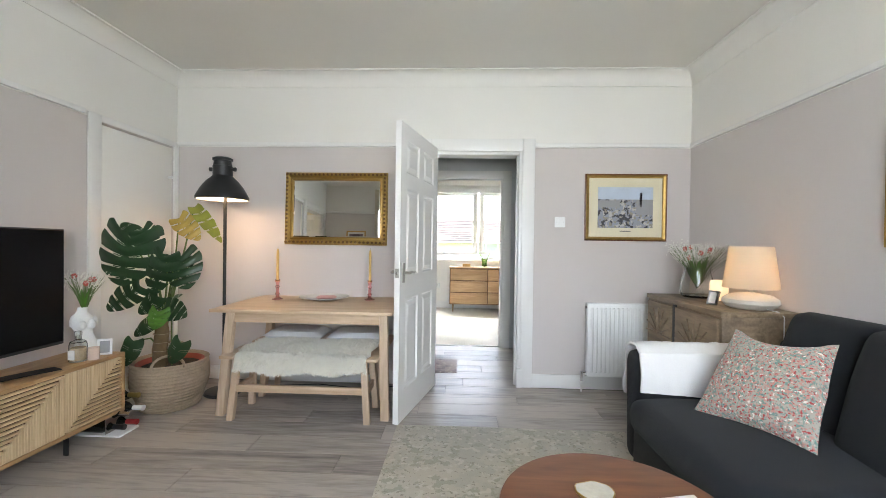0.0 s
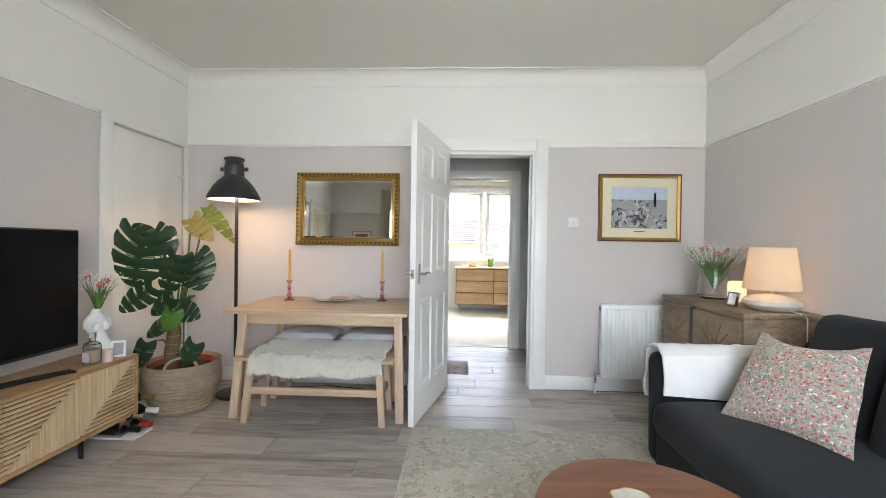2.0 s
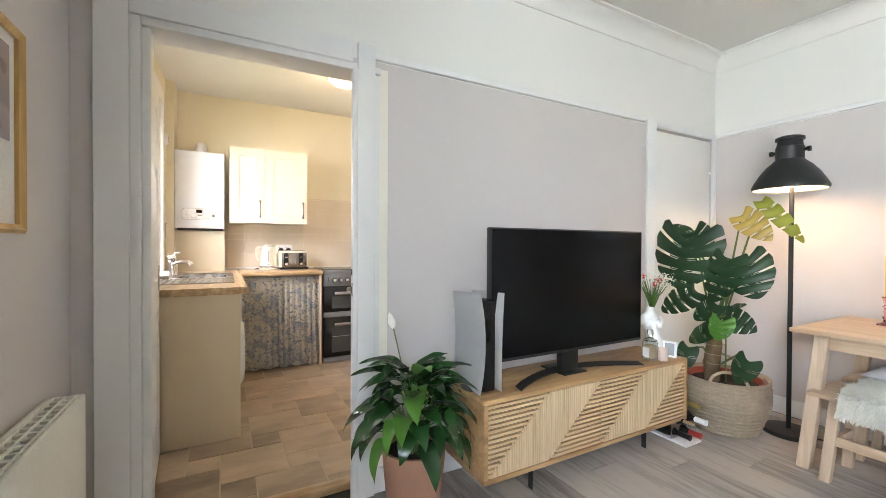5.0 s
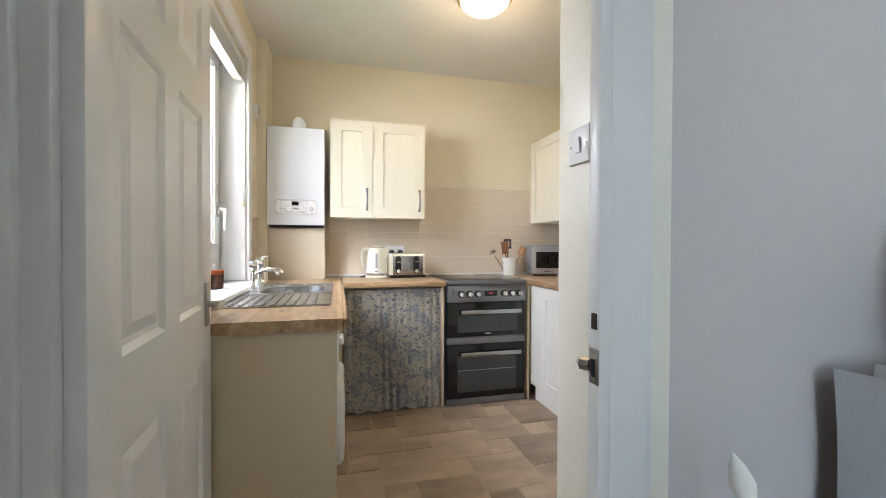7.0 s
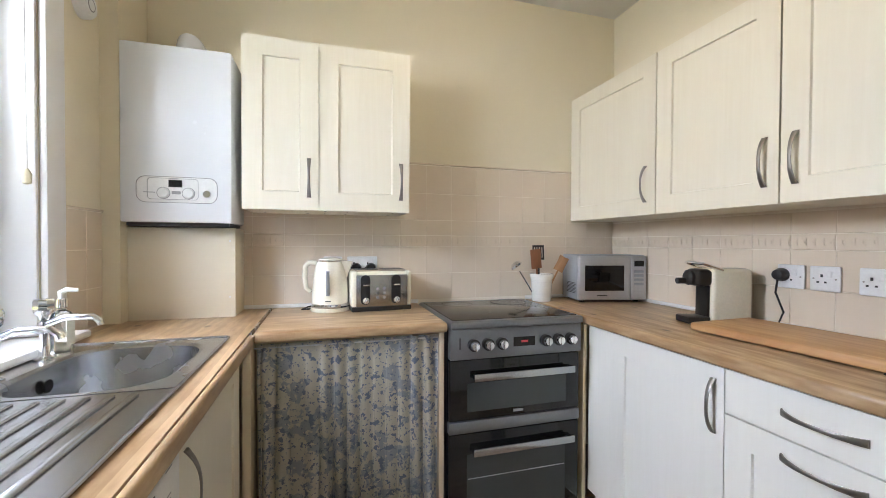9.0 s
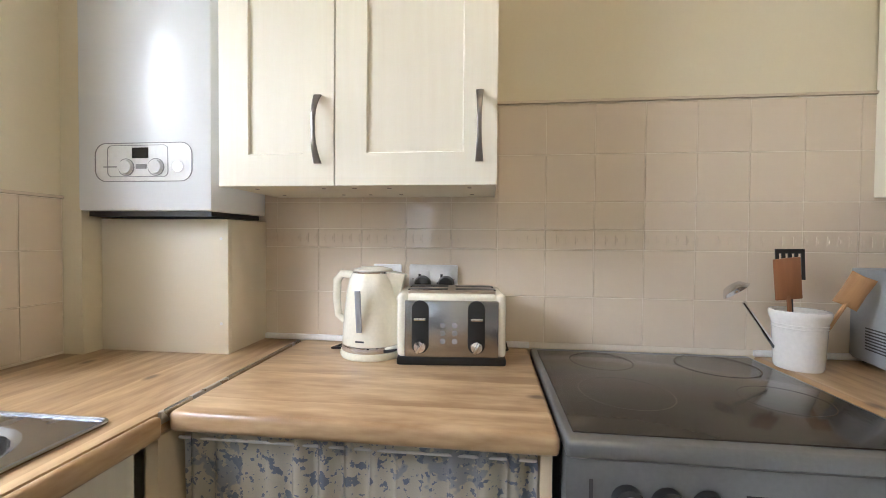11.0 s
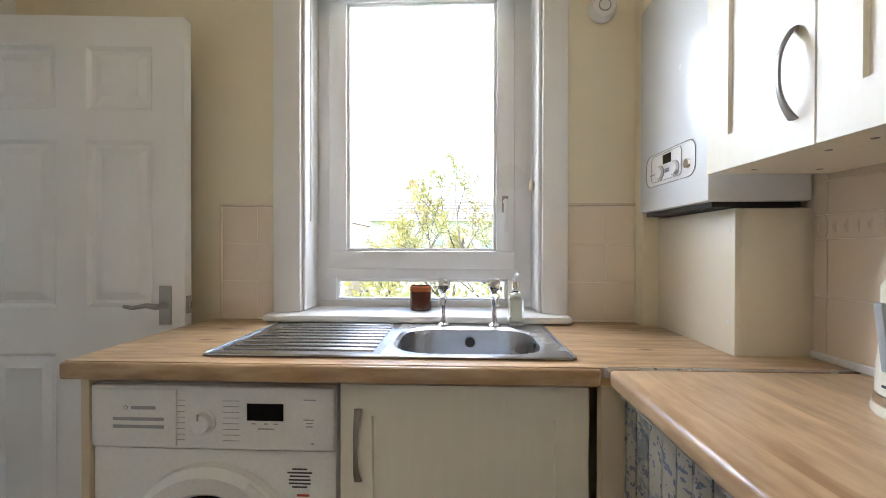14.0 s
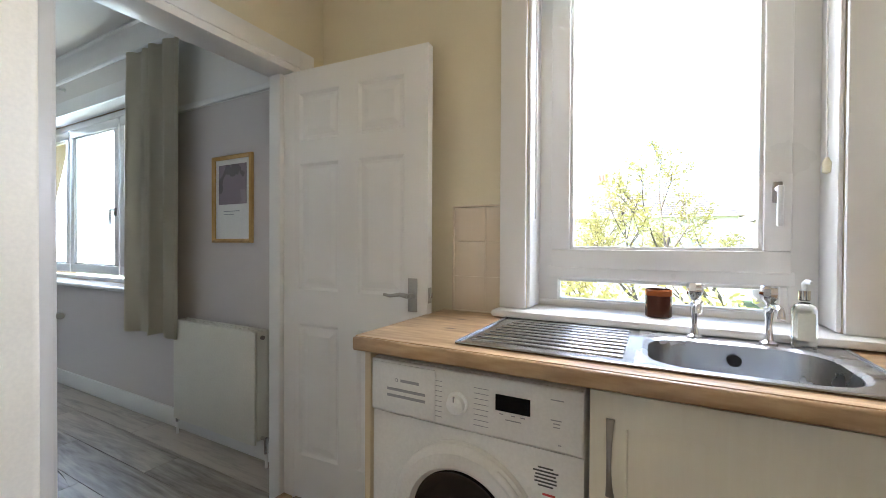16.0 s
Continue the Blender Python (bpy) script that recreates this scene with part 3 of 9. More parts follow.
# Living room: the lower walls are pale mauve, the frieze above the picture rail white.
for lab, z0, z1, mat in (("pale mauve painted wall below the picture rail", 0, RAIL, M["wall_pink"]), ("white painted frieze above the picture rail", RAIL, H, M["wall_white"])):
    low = z0 == 0
    slab_with_hole("wall_front" if low else "wall_front_frieze", "y", YF, HY0 - YF, XL - 0.6, XR + 0.2, z0, z1 + (0 if low else 0.05), [(FD0, FD1, 0, 1.97)] if low else [], mat, lab)
    slab_with_hole("wall_left" if low else "wall_left_frieze", "x", XL - 0.08, 0.08, YN, YF, z0, z1, [(KD0, 0.82, 0, DOORTOP), (2.84, 3.54, 0, 1.985)] if low else [], mat, lab)
    slab_with_hole("wall_right" if low else "wall_right_frieze", "x", XR, 0.2, YN - 0.3, YF, z0, z1, [], mat, lab)
    slab_with_hole("wall_near" if low else "wall_near_frieze", "y", YN - 0.12, 0.12, XL - 0.08, XR, z0, z1, [(-0.15, 1.85, 0.86, RAIL)] if low else [(-0.15, 1.85, RAIL, 2.22)], mat, lab)
slab_with_hole("wall_outer_living", "y", YN - 0.42, 0.30, XL + 0.02, XR, -3, 3.2, [(-0.15, 1.85, 0.86, 2.22)], M["sandstone"], "sandstone outer wall")
box_c = BM()
box(box_c, XL - 0.1, XR + 0.2, YN - 0.44, HY0, H, H + 0.15)
solid("ceiling", box_c, M["ceiling"], "plain cream-white painted living room ceiling", "ceiling", kind="structure")


def cove(name, p, q, inward, mat, size=0.10):
    """A coved cornice between two points at the ceiling."""
    p, q, inward = Vector(p), Vector(q), Vector(inward)
    bm, rows = BM(), []
    prof = [(0.0, -size - 0.012), (0.008, -size - 0.012), (0.010, -size)]
    prof += [(size - (size - 0.01) * math.cos(a), -size * (1 - math.sin(a))) for a in [math.pi / 2 * k / 7 for k in range(1, 7)]]
    prof += [(size, -0.012), (size + 0.012, -0.010), (size + 0.012, 0.0), (0.0, 0.0)]
    for e in (p, q):
        rows.append([bm.verts.new(e + inward * a + Vector((0, 0, b))) for a, b in prof])
    k = len(prof)
    for i in range(k):
        bm.faces.new((rows[0][i], rows[0][(i + 1) % k], rows[1][(i + 1) % k], rows[1][i]))
    for r in rows:
        bm.faces.new(r)
    bmesh.ops.recalc_face_normals(bm, faces=bm.faces[:])
    return tagged(part(name, bm, mat), "white coved plaster cornice", "cornice", kind="structure")


cove("cornice", (XL, YF, H - 0.001), (XR, YF, H - 0.001), (0, -1, 0), M["wall_white"])
cove("cornice", (XL, YN, H - 0.001), (XL, YF, H - 0.001), (1, 0, 0), M["wall_white"])
cove("cornice", (XR, YN, H - 0.001), (XR, YF, H - 0.001), (-1, 0, 0), M["wall_white"])
cove("cornice", (XL, YN, H - 0.001), (XR, YN, H - 0.001), (0, 1, 0), M["wall_white"])

R0, R1 = RAIL + 0.004, RAIL + 0.036
bars("picture_rail", [(XL, FD0 - 0.1, YF - 0.022, YF - 0.001, R0, R1), (FD1 + 0.1, XR, YF - 0.022, YF - 0.001, R0, R1)], M["gloss"], "white picture rail moulding")
bars("picture_rail", [(XL + 0.001, XL + 0.022, KD1 + 0.1, 2.72, R0, R1), (XL + 0.001, XL + 0.022, YN, KD0 - 0.1, R0, R1)], M["gloss"], "white picture rail moulding")
bars("picture_rail", [(XR - 0.022, XR - 0.001, YN, YF, R0, R1)], M["gloss"], "white picture rail moulding")
bars("picture_rail", [(XL, -0.28, YN + 0.001, YN + 0.022, R0, R1), (1.98, XR, YN + 0.001, YN + 0.022, R0, R1)], M["gloss"], "white picture rail moulding")
bars("baseboard", [(XL + 0.018, FD0 - 0.1, YF - 0.018, YF - 0.001, 0, 0.115), (FD1 + 0.1, XR - 0.018, YF - 0.018, YF - 0.001, 0, 0.115)], M["gloss"], "white painted skirting board")
bars("baseboard", [(XL + 0.001, XL + 0.018, KD1 + 0.1, 2.74, 0, 0.115), (XL + 0.001, XL + 0.018, YN, KD0 - 0.1, 0, 0.115)], M["gloss"], "white painted skirting board")
bars("baseboard", [(XR - 0.018, XR - 0.001, YN, YF, 0, 0.115)], M["gloss"], "white painted skirting board")
bars("baseboard", [(XL + 0.018, XR - 0.018, YN + 0.001, YN + 0.018, 0, 0.115)], M["gloss"], "white painted skirting board")

# Door surrounds: architraves and linings.
A = 0.10
bars("door_frame_hall", [(FD1, FD1 + A, YF - 0.024, YF - 0.001, 0, 2.07), (FD0 - A, FD0, YF - 0.024, YF - 0.001, 0, 2.07), (FD0, FD1, YF - 0.024, YF - 0.001, 1.97, 2.07),
                         (FD1 - 0.028, FD1 + 0.002, YF - 0.012, HY0 + 0.01, 0, 1.972), (FD0 - 0.002, FD0 + 0.028, YF - 0.012, HY0 + 0.01, 0, 1.972),
                         (FD0 + 0.028, FD1 - 0.028, YF - 0.012, HY0 + 0.01, 1.94, 1.968), (FD1 - 0.042, FD1 - 0.026, YF + 0.04, YF + 0.08, 0, 1.95),
                         (FD1 - 0.03, FD1 + 0.02, YF - 0.03, YF - 0.002, 0, 0.16)], M["gloss"], "white painted door frame", "door frame")
bars("door_frame_kitchen", [(XL + 0.001, XL + 0.030, KD1 + 0.0205, KD1 + A, 0, 2.06), (XL + 0.001, XL + 0.024, KD0 - A, KD0, 0, 2.06), (XL + 0.001, XL + 0.024, KD0, KD1, DOORTOP, 2.06),
                            (XL + 0.002, XL + 0.034, KD1 - 0.005, KD1 + 0.02, 0, DOORTOP - 0.03), (XL - 0.016, XL + 0.0015, KD1 + 0.01, 0.8225, 0, DOORTOP - 0.03), (XL - 0.135, XL + 0.012, KD0 - 0.002, KD0 + 0.032, 0, DOORTOP + 0.002),
                            (XL - 0.135, XL + 0.012, KD0 + 0.032, 0.822, DOORTOP - 0.03, DOORTOP + 0.002),
                            (XL - 0.142, XL - 0.121, KD0 - 0.08, KD0, 0, 2.05), (XL - 0.142, XL - 0.121, KD0, 0.822, DOORTOP, 2.05),
                            (XL - 0.075, XL - 0.005, KD0 + 0.032, KD0 + 0.060, 0, DOORTOP - 0.03), (XL + 0.0, XL + 0.03, KD0 - 0.1, KD0 + 0.03, 0, 0.14)], M["gloss"], "white painted door frame", "door frame")
KL, XS = KD1 - 0.005, XL + 0.025
strike = thing("latch_plate", "worn metal latch plate let into the door lining", "latch plate", (XS - 0.005, KL, 0.95))
part("plate", abox(XS - 0.014, XS + 0.010, KL - 0.0025, KL + 0.001, 0.925, 0.985, bevel=0.001), M["nickel"], strike)
part("socket", abox(XS - 0.006, XS + 0.003, KL - 0.0040, KL - 0.0020, 0.938, 0.968), M["black"], strike)
part("lip", atube([(XS - 0.012, KL - 0.002, 0.955), (XS - 0.022, KL - 0.008, 0.955), (XS - 0.032, KL - 0.004, 0.955)], [0.011, 0.012, 0.010], 8), M["nickel"], strike, "worn bent metal lip")
for z in (0.931, 0.979):
    part("screw", alathe([(0, -0.0036), (0.003, -0.0034), (0.0034, -0.002)], (XS - 0.002, KL, z), 10, "Y"), M["nickel"], strike)
part("old_mortise", abox(XS - 0.010, XS + 0.004, KL - 0.0016, KL + 0.001, 1.018, 1.045), M["soil"], strike, "dark old mortise in the paint")

# Built-in cupboard in the left wall.
bars("cupboard_frame", [(XL + 0.001, XL + 0.016, 2.745, 2.84, 0, 2.03), (XL + 0.001, XL + 0.016, 3.54, YF, 0, 2.03), (XL + 0.001, XL + 0.016, 2.84, 3.54, 1.985, 2.03)], M["gloss"], "white painted cupboard surround", "door frame")
cup = thing("cupboard_door", "flush painted cupboard door in the wall, shut", "cupboard door", (XL, 2.85, 0.02))
part("leaf", abox(XL - 0.045, XL - 0.006, 2.846, 3.534, 0.02, 1.972, bevel=0.003), M["wall_white"], cup)
part("knob", alathe([(0, 0), (0.011, 0), (0.007, 0.012), (0.014, 0.022), (0.011, 0.032), (0, 0.034)], (XL - 0.006, 3.50, 1.72), 14, "X"), M["white_plastic"], cup)
slab_with_hole("wall_cupboard_back", "x", XL - 0.6, 0.08, 2.3, YF, 0, 2.2, [], M["wall_white"], "painted back of the cupboard")

# Kitchen shell.
slab_with_hole("wall_kitchen_back", "x", KX - 0.2, 0.2, KY0 - 0.4, KY1 + 0.2, -0.1, KH, [], M["wall_cream"], "cream painted kitchen wall")
slab_with_hole("wall_kitchen_right", "y", KY1, 0.12, KX, XL - 0.34, 0, KH, [], M["wall_cream"], "cream painted kitchen wall")
slab_with_hole("wall_kitchen_window", "y", KY0 - 0.16, 0.16, KX, XL - 0.08, 0, KH, [(-3.92, -3.045, 0.93, 2.26)], M["wall_cream"], "cream painted wall round the kitchen window")
slab_with_hole("wall_kitchen_outer", "y", KY0 - 0.36, 0.20, KX - 0.2, XL + 0.02, -3, 3.2, [(-3.92, -3.045, 0.93, 2.42)], M["sandstone"], "sandstone outer wall")
slab_with_hole("wall_kitchen_door_side", "x", XL - 0.12, 0.039, KY0, KY1, 0, KH, [(KD0, 0.82, 0, DOORTOP)], M["wall_cream"], "cream painted wall round the kitchen doorway")
bm = abox(-2.24, XL - 0.121, 0.823, KY1, KF - 0.004, KH, bevel=0.018, seg=3)
solid("wall_kitchen_pier", bm, M.setdefault("pier", material("pale_gloss_wall_paint", (0.84, 0.80, 0.695), 0.40, vary=0.02, scale=3, bump=0.7, bump_scale=9)), "pale glossy painted pier beside the doorway", "wall", kind="structure")
solid("wall_pipe_chase", abox(KX, -4.25, KY0, -0.208, 0.905, KH), M["wall_cream"], "cream painted pipe boxing in the corner", "wall", kind="structure")
solid("ceiling_kitchen", abox(KX - 0.2, XL - 0.1, KY0 - 0.5, KY1 + 0.2, KH, KH + 0.2), M["ceiling"], "white painted kitchen ceiling", "ceiling", kind="structure")
bars("trim_kitchen_window", [(-3.045, -2.945, KY0 + 0.001, KY0 + 0.02, 0.937, 2.36), (-4.01, -3.92, KY0 + 0.001, KY0 + 0.02, 0.937, 2.36), (-3.92, -3.045, KY0 + 0.001, KY0 + 0.02, 2.26, 2.36)], M["gloss"], "white painted window architrave")
bars("window_board", [(-4.01, -2.935, KY0 - 0.145, KY0 + 0.085, 0.912, 0.937)], M["gloss"], "white painted window sill board", bevel=0.009)
bars("trim_kitchen_reveal", [(-3.058, -3.0455, KY0 - 0.14, KY0 + 0.0, 0.94, 2.258), (-3.9195, -3.907, KY0 - 0.14, KY0 + 0.0, 0.94, 2.258)], M["gloss"], "white painted window reveal")

# Hall and bedroom.
slab_with_hole("wall_hall_right", "x", 1.235, 0.12, HY0, HY1, 0, 2.45, [], M["wall_grey"], "pale painted hall wall")
slab_with_hole("wall_hall_left", "x", -1.32, 0.12, HY0, HY1, 0, 2.45, [], M["wall_grey"], "pale painted hall wall")
slab_with_hole("wall_hall_back", "y", HY1, BY0 - HY1, BX0 - 0.6, BX1, 0, 2.6, [(BD0, BD1, 0, 1.95)], M["wall_grey"], "pale painted hall wall")
solid("ceiling_hall", abox(-1.4, 1.4, HY0, HY1, 2.45, 2.6), M["ceiling"], "hall ceiling", "ceiling", kind="structure")
bars("door_frame_bedroom", [(BD1, BD1 + 0.09, HY1 - 0.02, HY1 - 0.001, 0, 2.04), (BD0 - 0.09, BD0, HY1 - 0.02, HY1 - 0.001, 0, 2.04), (BD0, BD1, HY1 - 0.02, HY1 - 0.001, 1.95, 2.04),
                            (BD1 - 0.025, BD1 + 0.002, HY1 - 0.01, BY0 + 0.01, 0, 1.952), (BD0 - 0.002, BD0 + 0.025, HY1 - 0.01, BY0 + 0.01, 0, 1.952)], M["gloss"], "white painted door frame", "door frame")
bars("baseboard", [(1.217, 1.234, HY0 + 0.02, HY1 - 0.02, 0, 0.11)], M["gloss"], "white painted skirting board")
slab_with_hole("wall_bedroom_window", "y", BY1, 0.3, BX0, BX1, -3, 2.6, [(-0.15, 1.95, 0.92, 2.26)], M["wall_white"], "white bedroom window wall")
slab_with_hole("wall_bedroom_left", "x", BX0 - 0.1, 0.1, BY0, BY1, 0, 2.6, [], M["wall_white"], "white bedroom wall")
slab_with_hole("wall_bedroom_right", "x", BX1, 0.1, HY1, BY1, 0, 2.6, [], M["wall_white"], "white bedroom wall")
solid("ceiling_bedroom", abox(BX0 - 0.1, BX1 + 0.1, HY1, BY1 + 0.3, 2.6, 2.75), M["ceiling"], "white bedroom ceiling", "ceiling", kind="structure")
solid("carpet_bedroom", abox(BX0, BX1, BY0 - 0.06, BY1, -0.05, 0.006), M["carpet"], "cream bedroom carpet", "carpet", kind="structure")
bars("threshold_bedroom", [(BD0, BD1, BY0 - 0.075, BY0 - 0.05, 0, 0.010)], M["nickel"], "metal threshold strip")
solid("wall_pier_return", abox(XL - 0.121, XL + 0.0012, 0.8185, 0.86, KF - 0.004, DOORTOP), M["pier"], "pale painted return of the pier", "wall", kind="structure")
bars("threshold_kitchen", [(XL - 0.13, XL - 0.07, KD0 + 0.032, 0.82, 0, KF + 0.006)], M["oak_y"], "wooden threshold strip")
bars("baseboard", [(BX0, BX1, BY1 - 0.018, BY1 - 0.001, 0, 0.13)], M["gloss"], "white painted skirting board")
floor_l = solid("floor", abox(XL - 0.12, XR, YN, HY1 + 0.06, -0.06, -0.009), M["gap"], "grey oak plank floor of the living room and hall", "floor", kind="structure")
floor_k = solid("floor_kitchen", abox(KX, XL - 0.12, KY0, KY1, -0.06, KF - 0.0035), M["grout"], "brown stone-look tile floor of the kitchen", "floor", kind="structure")
solid("ground", abox(-400, 400, -400, 400, -3.4, -3.0), M["grass"], "green gardens outside", "ground", kind="structure")

# ---- doors, windows and radiators ----


def face_with_panels(bm, w, h, y, holes, depth, slope, field, flip):
    """One face of a panelled leaf: flat frame, sunk panels with sloped edges, raised field."""
    s = -1 if flip else 1
    xs = sorted({0, w, *[v for q in holes for v in q[:2]]})
    zs = sorted({0, h, *[v for q in holes for v in q[2:]]})

    def quad(pts):
        vs = [bm.verts.new(p) for p in pts]
        bm.faces.new(vs if not flip else vs[::-1])

    for i in range(len(xs) - 1):
        for j in range(len(zs) - 1):
            cx, cz = (xs[i] + xs[i + 1]) / 2, (zs[j] + zs[j + 1]) / 2
            if any(q[0] < cx < q[1] and q[2] < cz < q[3] for q in holes):
                continue
            quad([(xs[i], y, zs[j]), (xs[i + 1], y, zs[j]), (xs[i + 1], y, zs[j + 1]), (xs[i], y, zs[j + 1])])
    for x0, x1, z0, z1 in holes:
        rings = [(0.0, 0.0), (slope, depth)]
        if field:
            rings += [(slope + 0.012, depth), (slope + 0.012 + field, depth * 0.3)]
        loops = [[(x0 + a, y + s * d, z0 + a), (x1 - a, y + s * d, z0 + a), (x1 - a, y + s * d, z1 - a), (x0 + a, y + s * d, z1 - a)] for a, d in rings]
        for p, q in zip(loops, loops[1:]):
            for k in range(4):
                quad([p[k], p[(k + 1) % 4], q[(k + 1) % 4], q[k]])
        quad(loops[-1])


def panelled(w, h, t, holes, depth=0.008, slope=0.012, field=0.0, both=True):
    """A panelled leaf: x along its width, y through it, z up."""
    bm = BM()
    face_with_panels(bm, w, h, 0.0, holes, depth, slope, field, False)
    face_with_panels(bm, w, h, t, holes if both else [], depth, slope, field, True)
    for pts in ([(0, 0, 0), (0, t, 0), (w, t, 0), (w, 0, 0)], [(0, 0, h), (w, 0, h), (w, t, h), (0, t, h)],
                [(0, 0, 0), (0, 0, h), (0, t, h), (0, t, 0)], [(w, 0, 0), (w, t, 0), (w, t, h), (w, 0, h)]):
        bm.faces.new([bm.verts.new(p) for p in pts])
    bmesh.ops.remove_doubles(bm, verts=bm.verts[:], dist=0.0002)
    bmesh.ops.recalc_face_normals(bm, faces=bm.faces[:])
    return bm


def six_panel_door(name, label, m, w, h, handle_z):
    """A six-panel door with lever handles and a latch; the hinge is at the origin."""
    d = thing(name, label, "door", turn=m, kind="")
    st, mid, t = 0.105, 0.10, 0.038
    pw = (w - 2 * st - mid) / 2
    cols = [(st, st + pw), (st + pw + mid, w - st)]
    rows = [(0.20 * h / 1.98, 0.81 * h / 1.98), (0.97 * h / 1.98, 1.55 * h / 1.98), (1.655 * h / 1.98, 1.875 * h / 1.98)]
    holes = [(a, b, z0, z1) for a, b in cols for z0, z1 in rows]
    part("leaf", panelled(w, h, t, holes, 0.010, 0.012, 0.025), M["gloss"], d, smooth=False)
    for side, y in ((-1, 0.0), (1, t)):
        hx = w - 0.062
        plate = part("back_plate", abox(hx - 0.02, hx + 0.02, y, y + side * 0.006, handle_z - 0.065, handle_z + 0.065, bevel=0.002), M["nickel"], d, "satin metal back plate")
        part("lever", tube(atube([(hx, y + side * 0.004, handle_z), (hx, y + side * 0.045, handle_z)], 0.009, 12), [(hx, y + side * 0.045, handle_z), (hx - 0.03, y + side * 0.05, handle_z + 0.006), (hx - 0.075, y + side * 0.048, handle_z - 0.002), (hx - 0.105, y + side * 0.044, handle_z + 0.002)], [0.010, 0.008, 0.0065, 0.006], 10), M["nickel"], plate)
    part("latch", abox(w - 0.001, w + 0.0025, t / 2 - 0.012, t / 2 + 0.012, handle_z - 0.03, handle_z + 0.03), M["nickel"], d)
    part("latch_bolt", abox(w + 0.0005, w + 0.012, t / 2 - 0.006, t / 2 + 0.006, handle_z - 0.01, handle_z + 0.01, bevel=0.002), M["chrome"], d)
    for z in (0.25, h / 2, h - 0.22):
        part("hinge", atube([(-0.004, -0.004, z - 0.04), (-0.004, -0.004, z + 0.04)], 0.006, 8), M["nickel"], d)
    return d


ang = math.degrees(math.atan2(2.793 - 3.562, 0.134 - 0.325))
door_hall = six_panel_door("door_living", "white six-panel door standing open into the room", pose(0.325, 3.562, 0.008, 0, 0, ang), math.hypot(0.191, 0.769), 1.975, 0.985)
door_kit = six_panel_door("door_kitchen", "white six-panel kitchen door, open against the window wall", pose(-1.958, -0.075, KF + 0.008, 0, 0, 183.8), 0.745, 1.905, 0.94)


def casement(name, label, x0, x1, z0, z1, y, lights, inward, group="", fr=0.05, foot=0.03):
    """A white window: outer frame, and lights (x0, x1, z0, z1, opens) each with a sash and a pane. inward: +1 or -1 along y."""
    w = thing(name, label, "window", ((x0 + x1) / 2, y, z0), group=group, kind="structure")
    d = 0.06
    for b in ((x0, x1, z0, z0 + foot), (x0, x1, z1 - fr, z1), (x0, x0 + fr, z0 + foot, z1 - fr), (x1 - fr, x1, z0 + foot, z1 - fr)):
        part("window_frame", abox(b[0], b[1], y - d / 2, y + d / 2, b[2], b[3], bevel=0.003), M["gloss"], w)
    for a, b, c, e, opens in lights:
        s, p = (0.07, 0.012) if opens else (0.022, -0.004)
        yy = y + inward * p
        sash = part("sash", abox(a, b, yy - 0.032, yy + 0.032, c, c + s, bevel=0.005), M["gloss"], w)
        for q in ((a, b, e - s, e), (a, a + s, c + s, e - s), (b - s, b, c + s, e - s)):
            part("sash_rail", abox(q[0], q[1], yy - 0.032, yy + 0.032, q[2], q[3], bevel=0.005), M["gloss"], sash)
        for q in ((a + s, b - s, c + s, c + s + 0.012), (a + s, b - s, e - s - 0.012, e - s), (a + s, a + s + 0.012, c + s, e - s), (b - s - 0.012, b - s, c + s, e - s)):
            part("glazing_bead", abox(q[0], q[1], yy - 0.016, yy + 0.02, q[2], q[3], bevel=0.003), M["gloss"], sash)
        pane = part("pane", abox(a + s * 0.8, b - s * 0.8, yy - 0.004, yy + 0.004, c + s * 0.8, e - s * 0.8), M["pane"], sash, smooth=False)
        pane.visible_shadow = False
    return w


def window_handle(w, x, y, z, inward, drop=-1):
    h_ = part("handle", abox(x - 0.012, x + 0.012, y, y + inward * 0.012, z - 0.03, z + 0.035, bevel=0.003), M["pewter"], w, "grey metal window handle")
    part("lever", box(atube([(x, y + inward * 0.01, z + 0.012), (x, y + inward * 0.04, z + 0.012)], 0.009, 10), x - 0.008, x + 0.008, y + inward * 0.034, y + inward * 0.048, z + drop * 0.105, z + 0.02, bevel=0.004), M["white_plastic"], h_)


KWY = KY0 - 0.17
kw = casement("window_kitchen", "white framed kitchen window with a low fixed light beneath", -3.921, -3.044, 0.931, 2.262, KWY,
              [(-3.841, -3.104, 1.088, 2.215, True), (-3.838, -3.100, 0.934, 1.068, False)], 1, "", 0.086, 0.03)
part("transom", abox(-3.852, -3.09, KWY - 0.03, KWY + 0.033, 1.050, 1.094, bevel=0.003), M["gloss"], kw)
window_handle(kw, -3.803, KWY + 0.044, 1.34, 1)
LWY = YN - 0.16
lw = casement("window_living", "white framed living room window", -0.15, 1.85, 0.862, 2.218, LWY, [(-0.09, 0.24, 0.92, 2.16, True), (0.26, 1.10, 0.92, 2.16, True), (1.12, 1.79, 0.92, 2.16, True)], 1)
window_handle(lw, 0.295, LWY + 0.044, 1.42, 1)
bars("trim_living_window", [(-0.27, -0.15, YN + 0.001, YN + 0.02, 0.86, 2.33), (1.85, 1.97, YN + 0.001, YN + 0.02, 0.86, 2.33), (-0.15, 1.85, YN + 0.001, YN + 0.02, 2.22, 2.33)], M["gloss"], "white painted window architrave")
bars("window_board", [(-0.28, 1.98, YN - 0.13, YN + 0.05, 0.83, 0.858)], M["gloss"], "white painted window sill board", bevel=0.008)
BWY = BY1 + 0.10
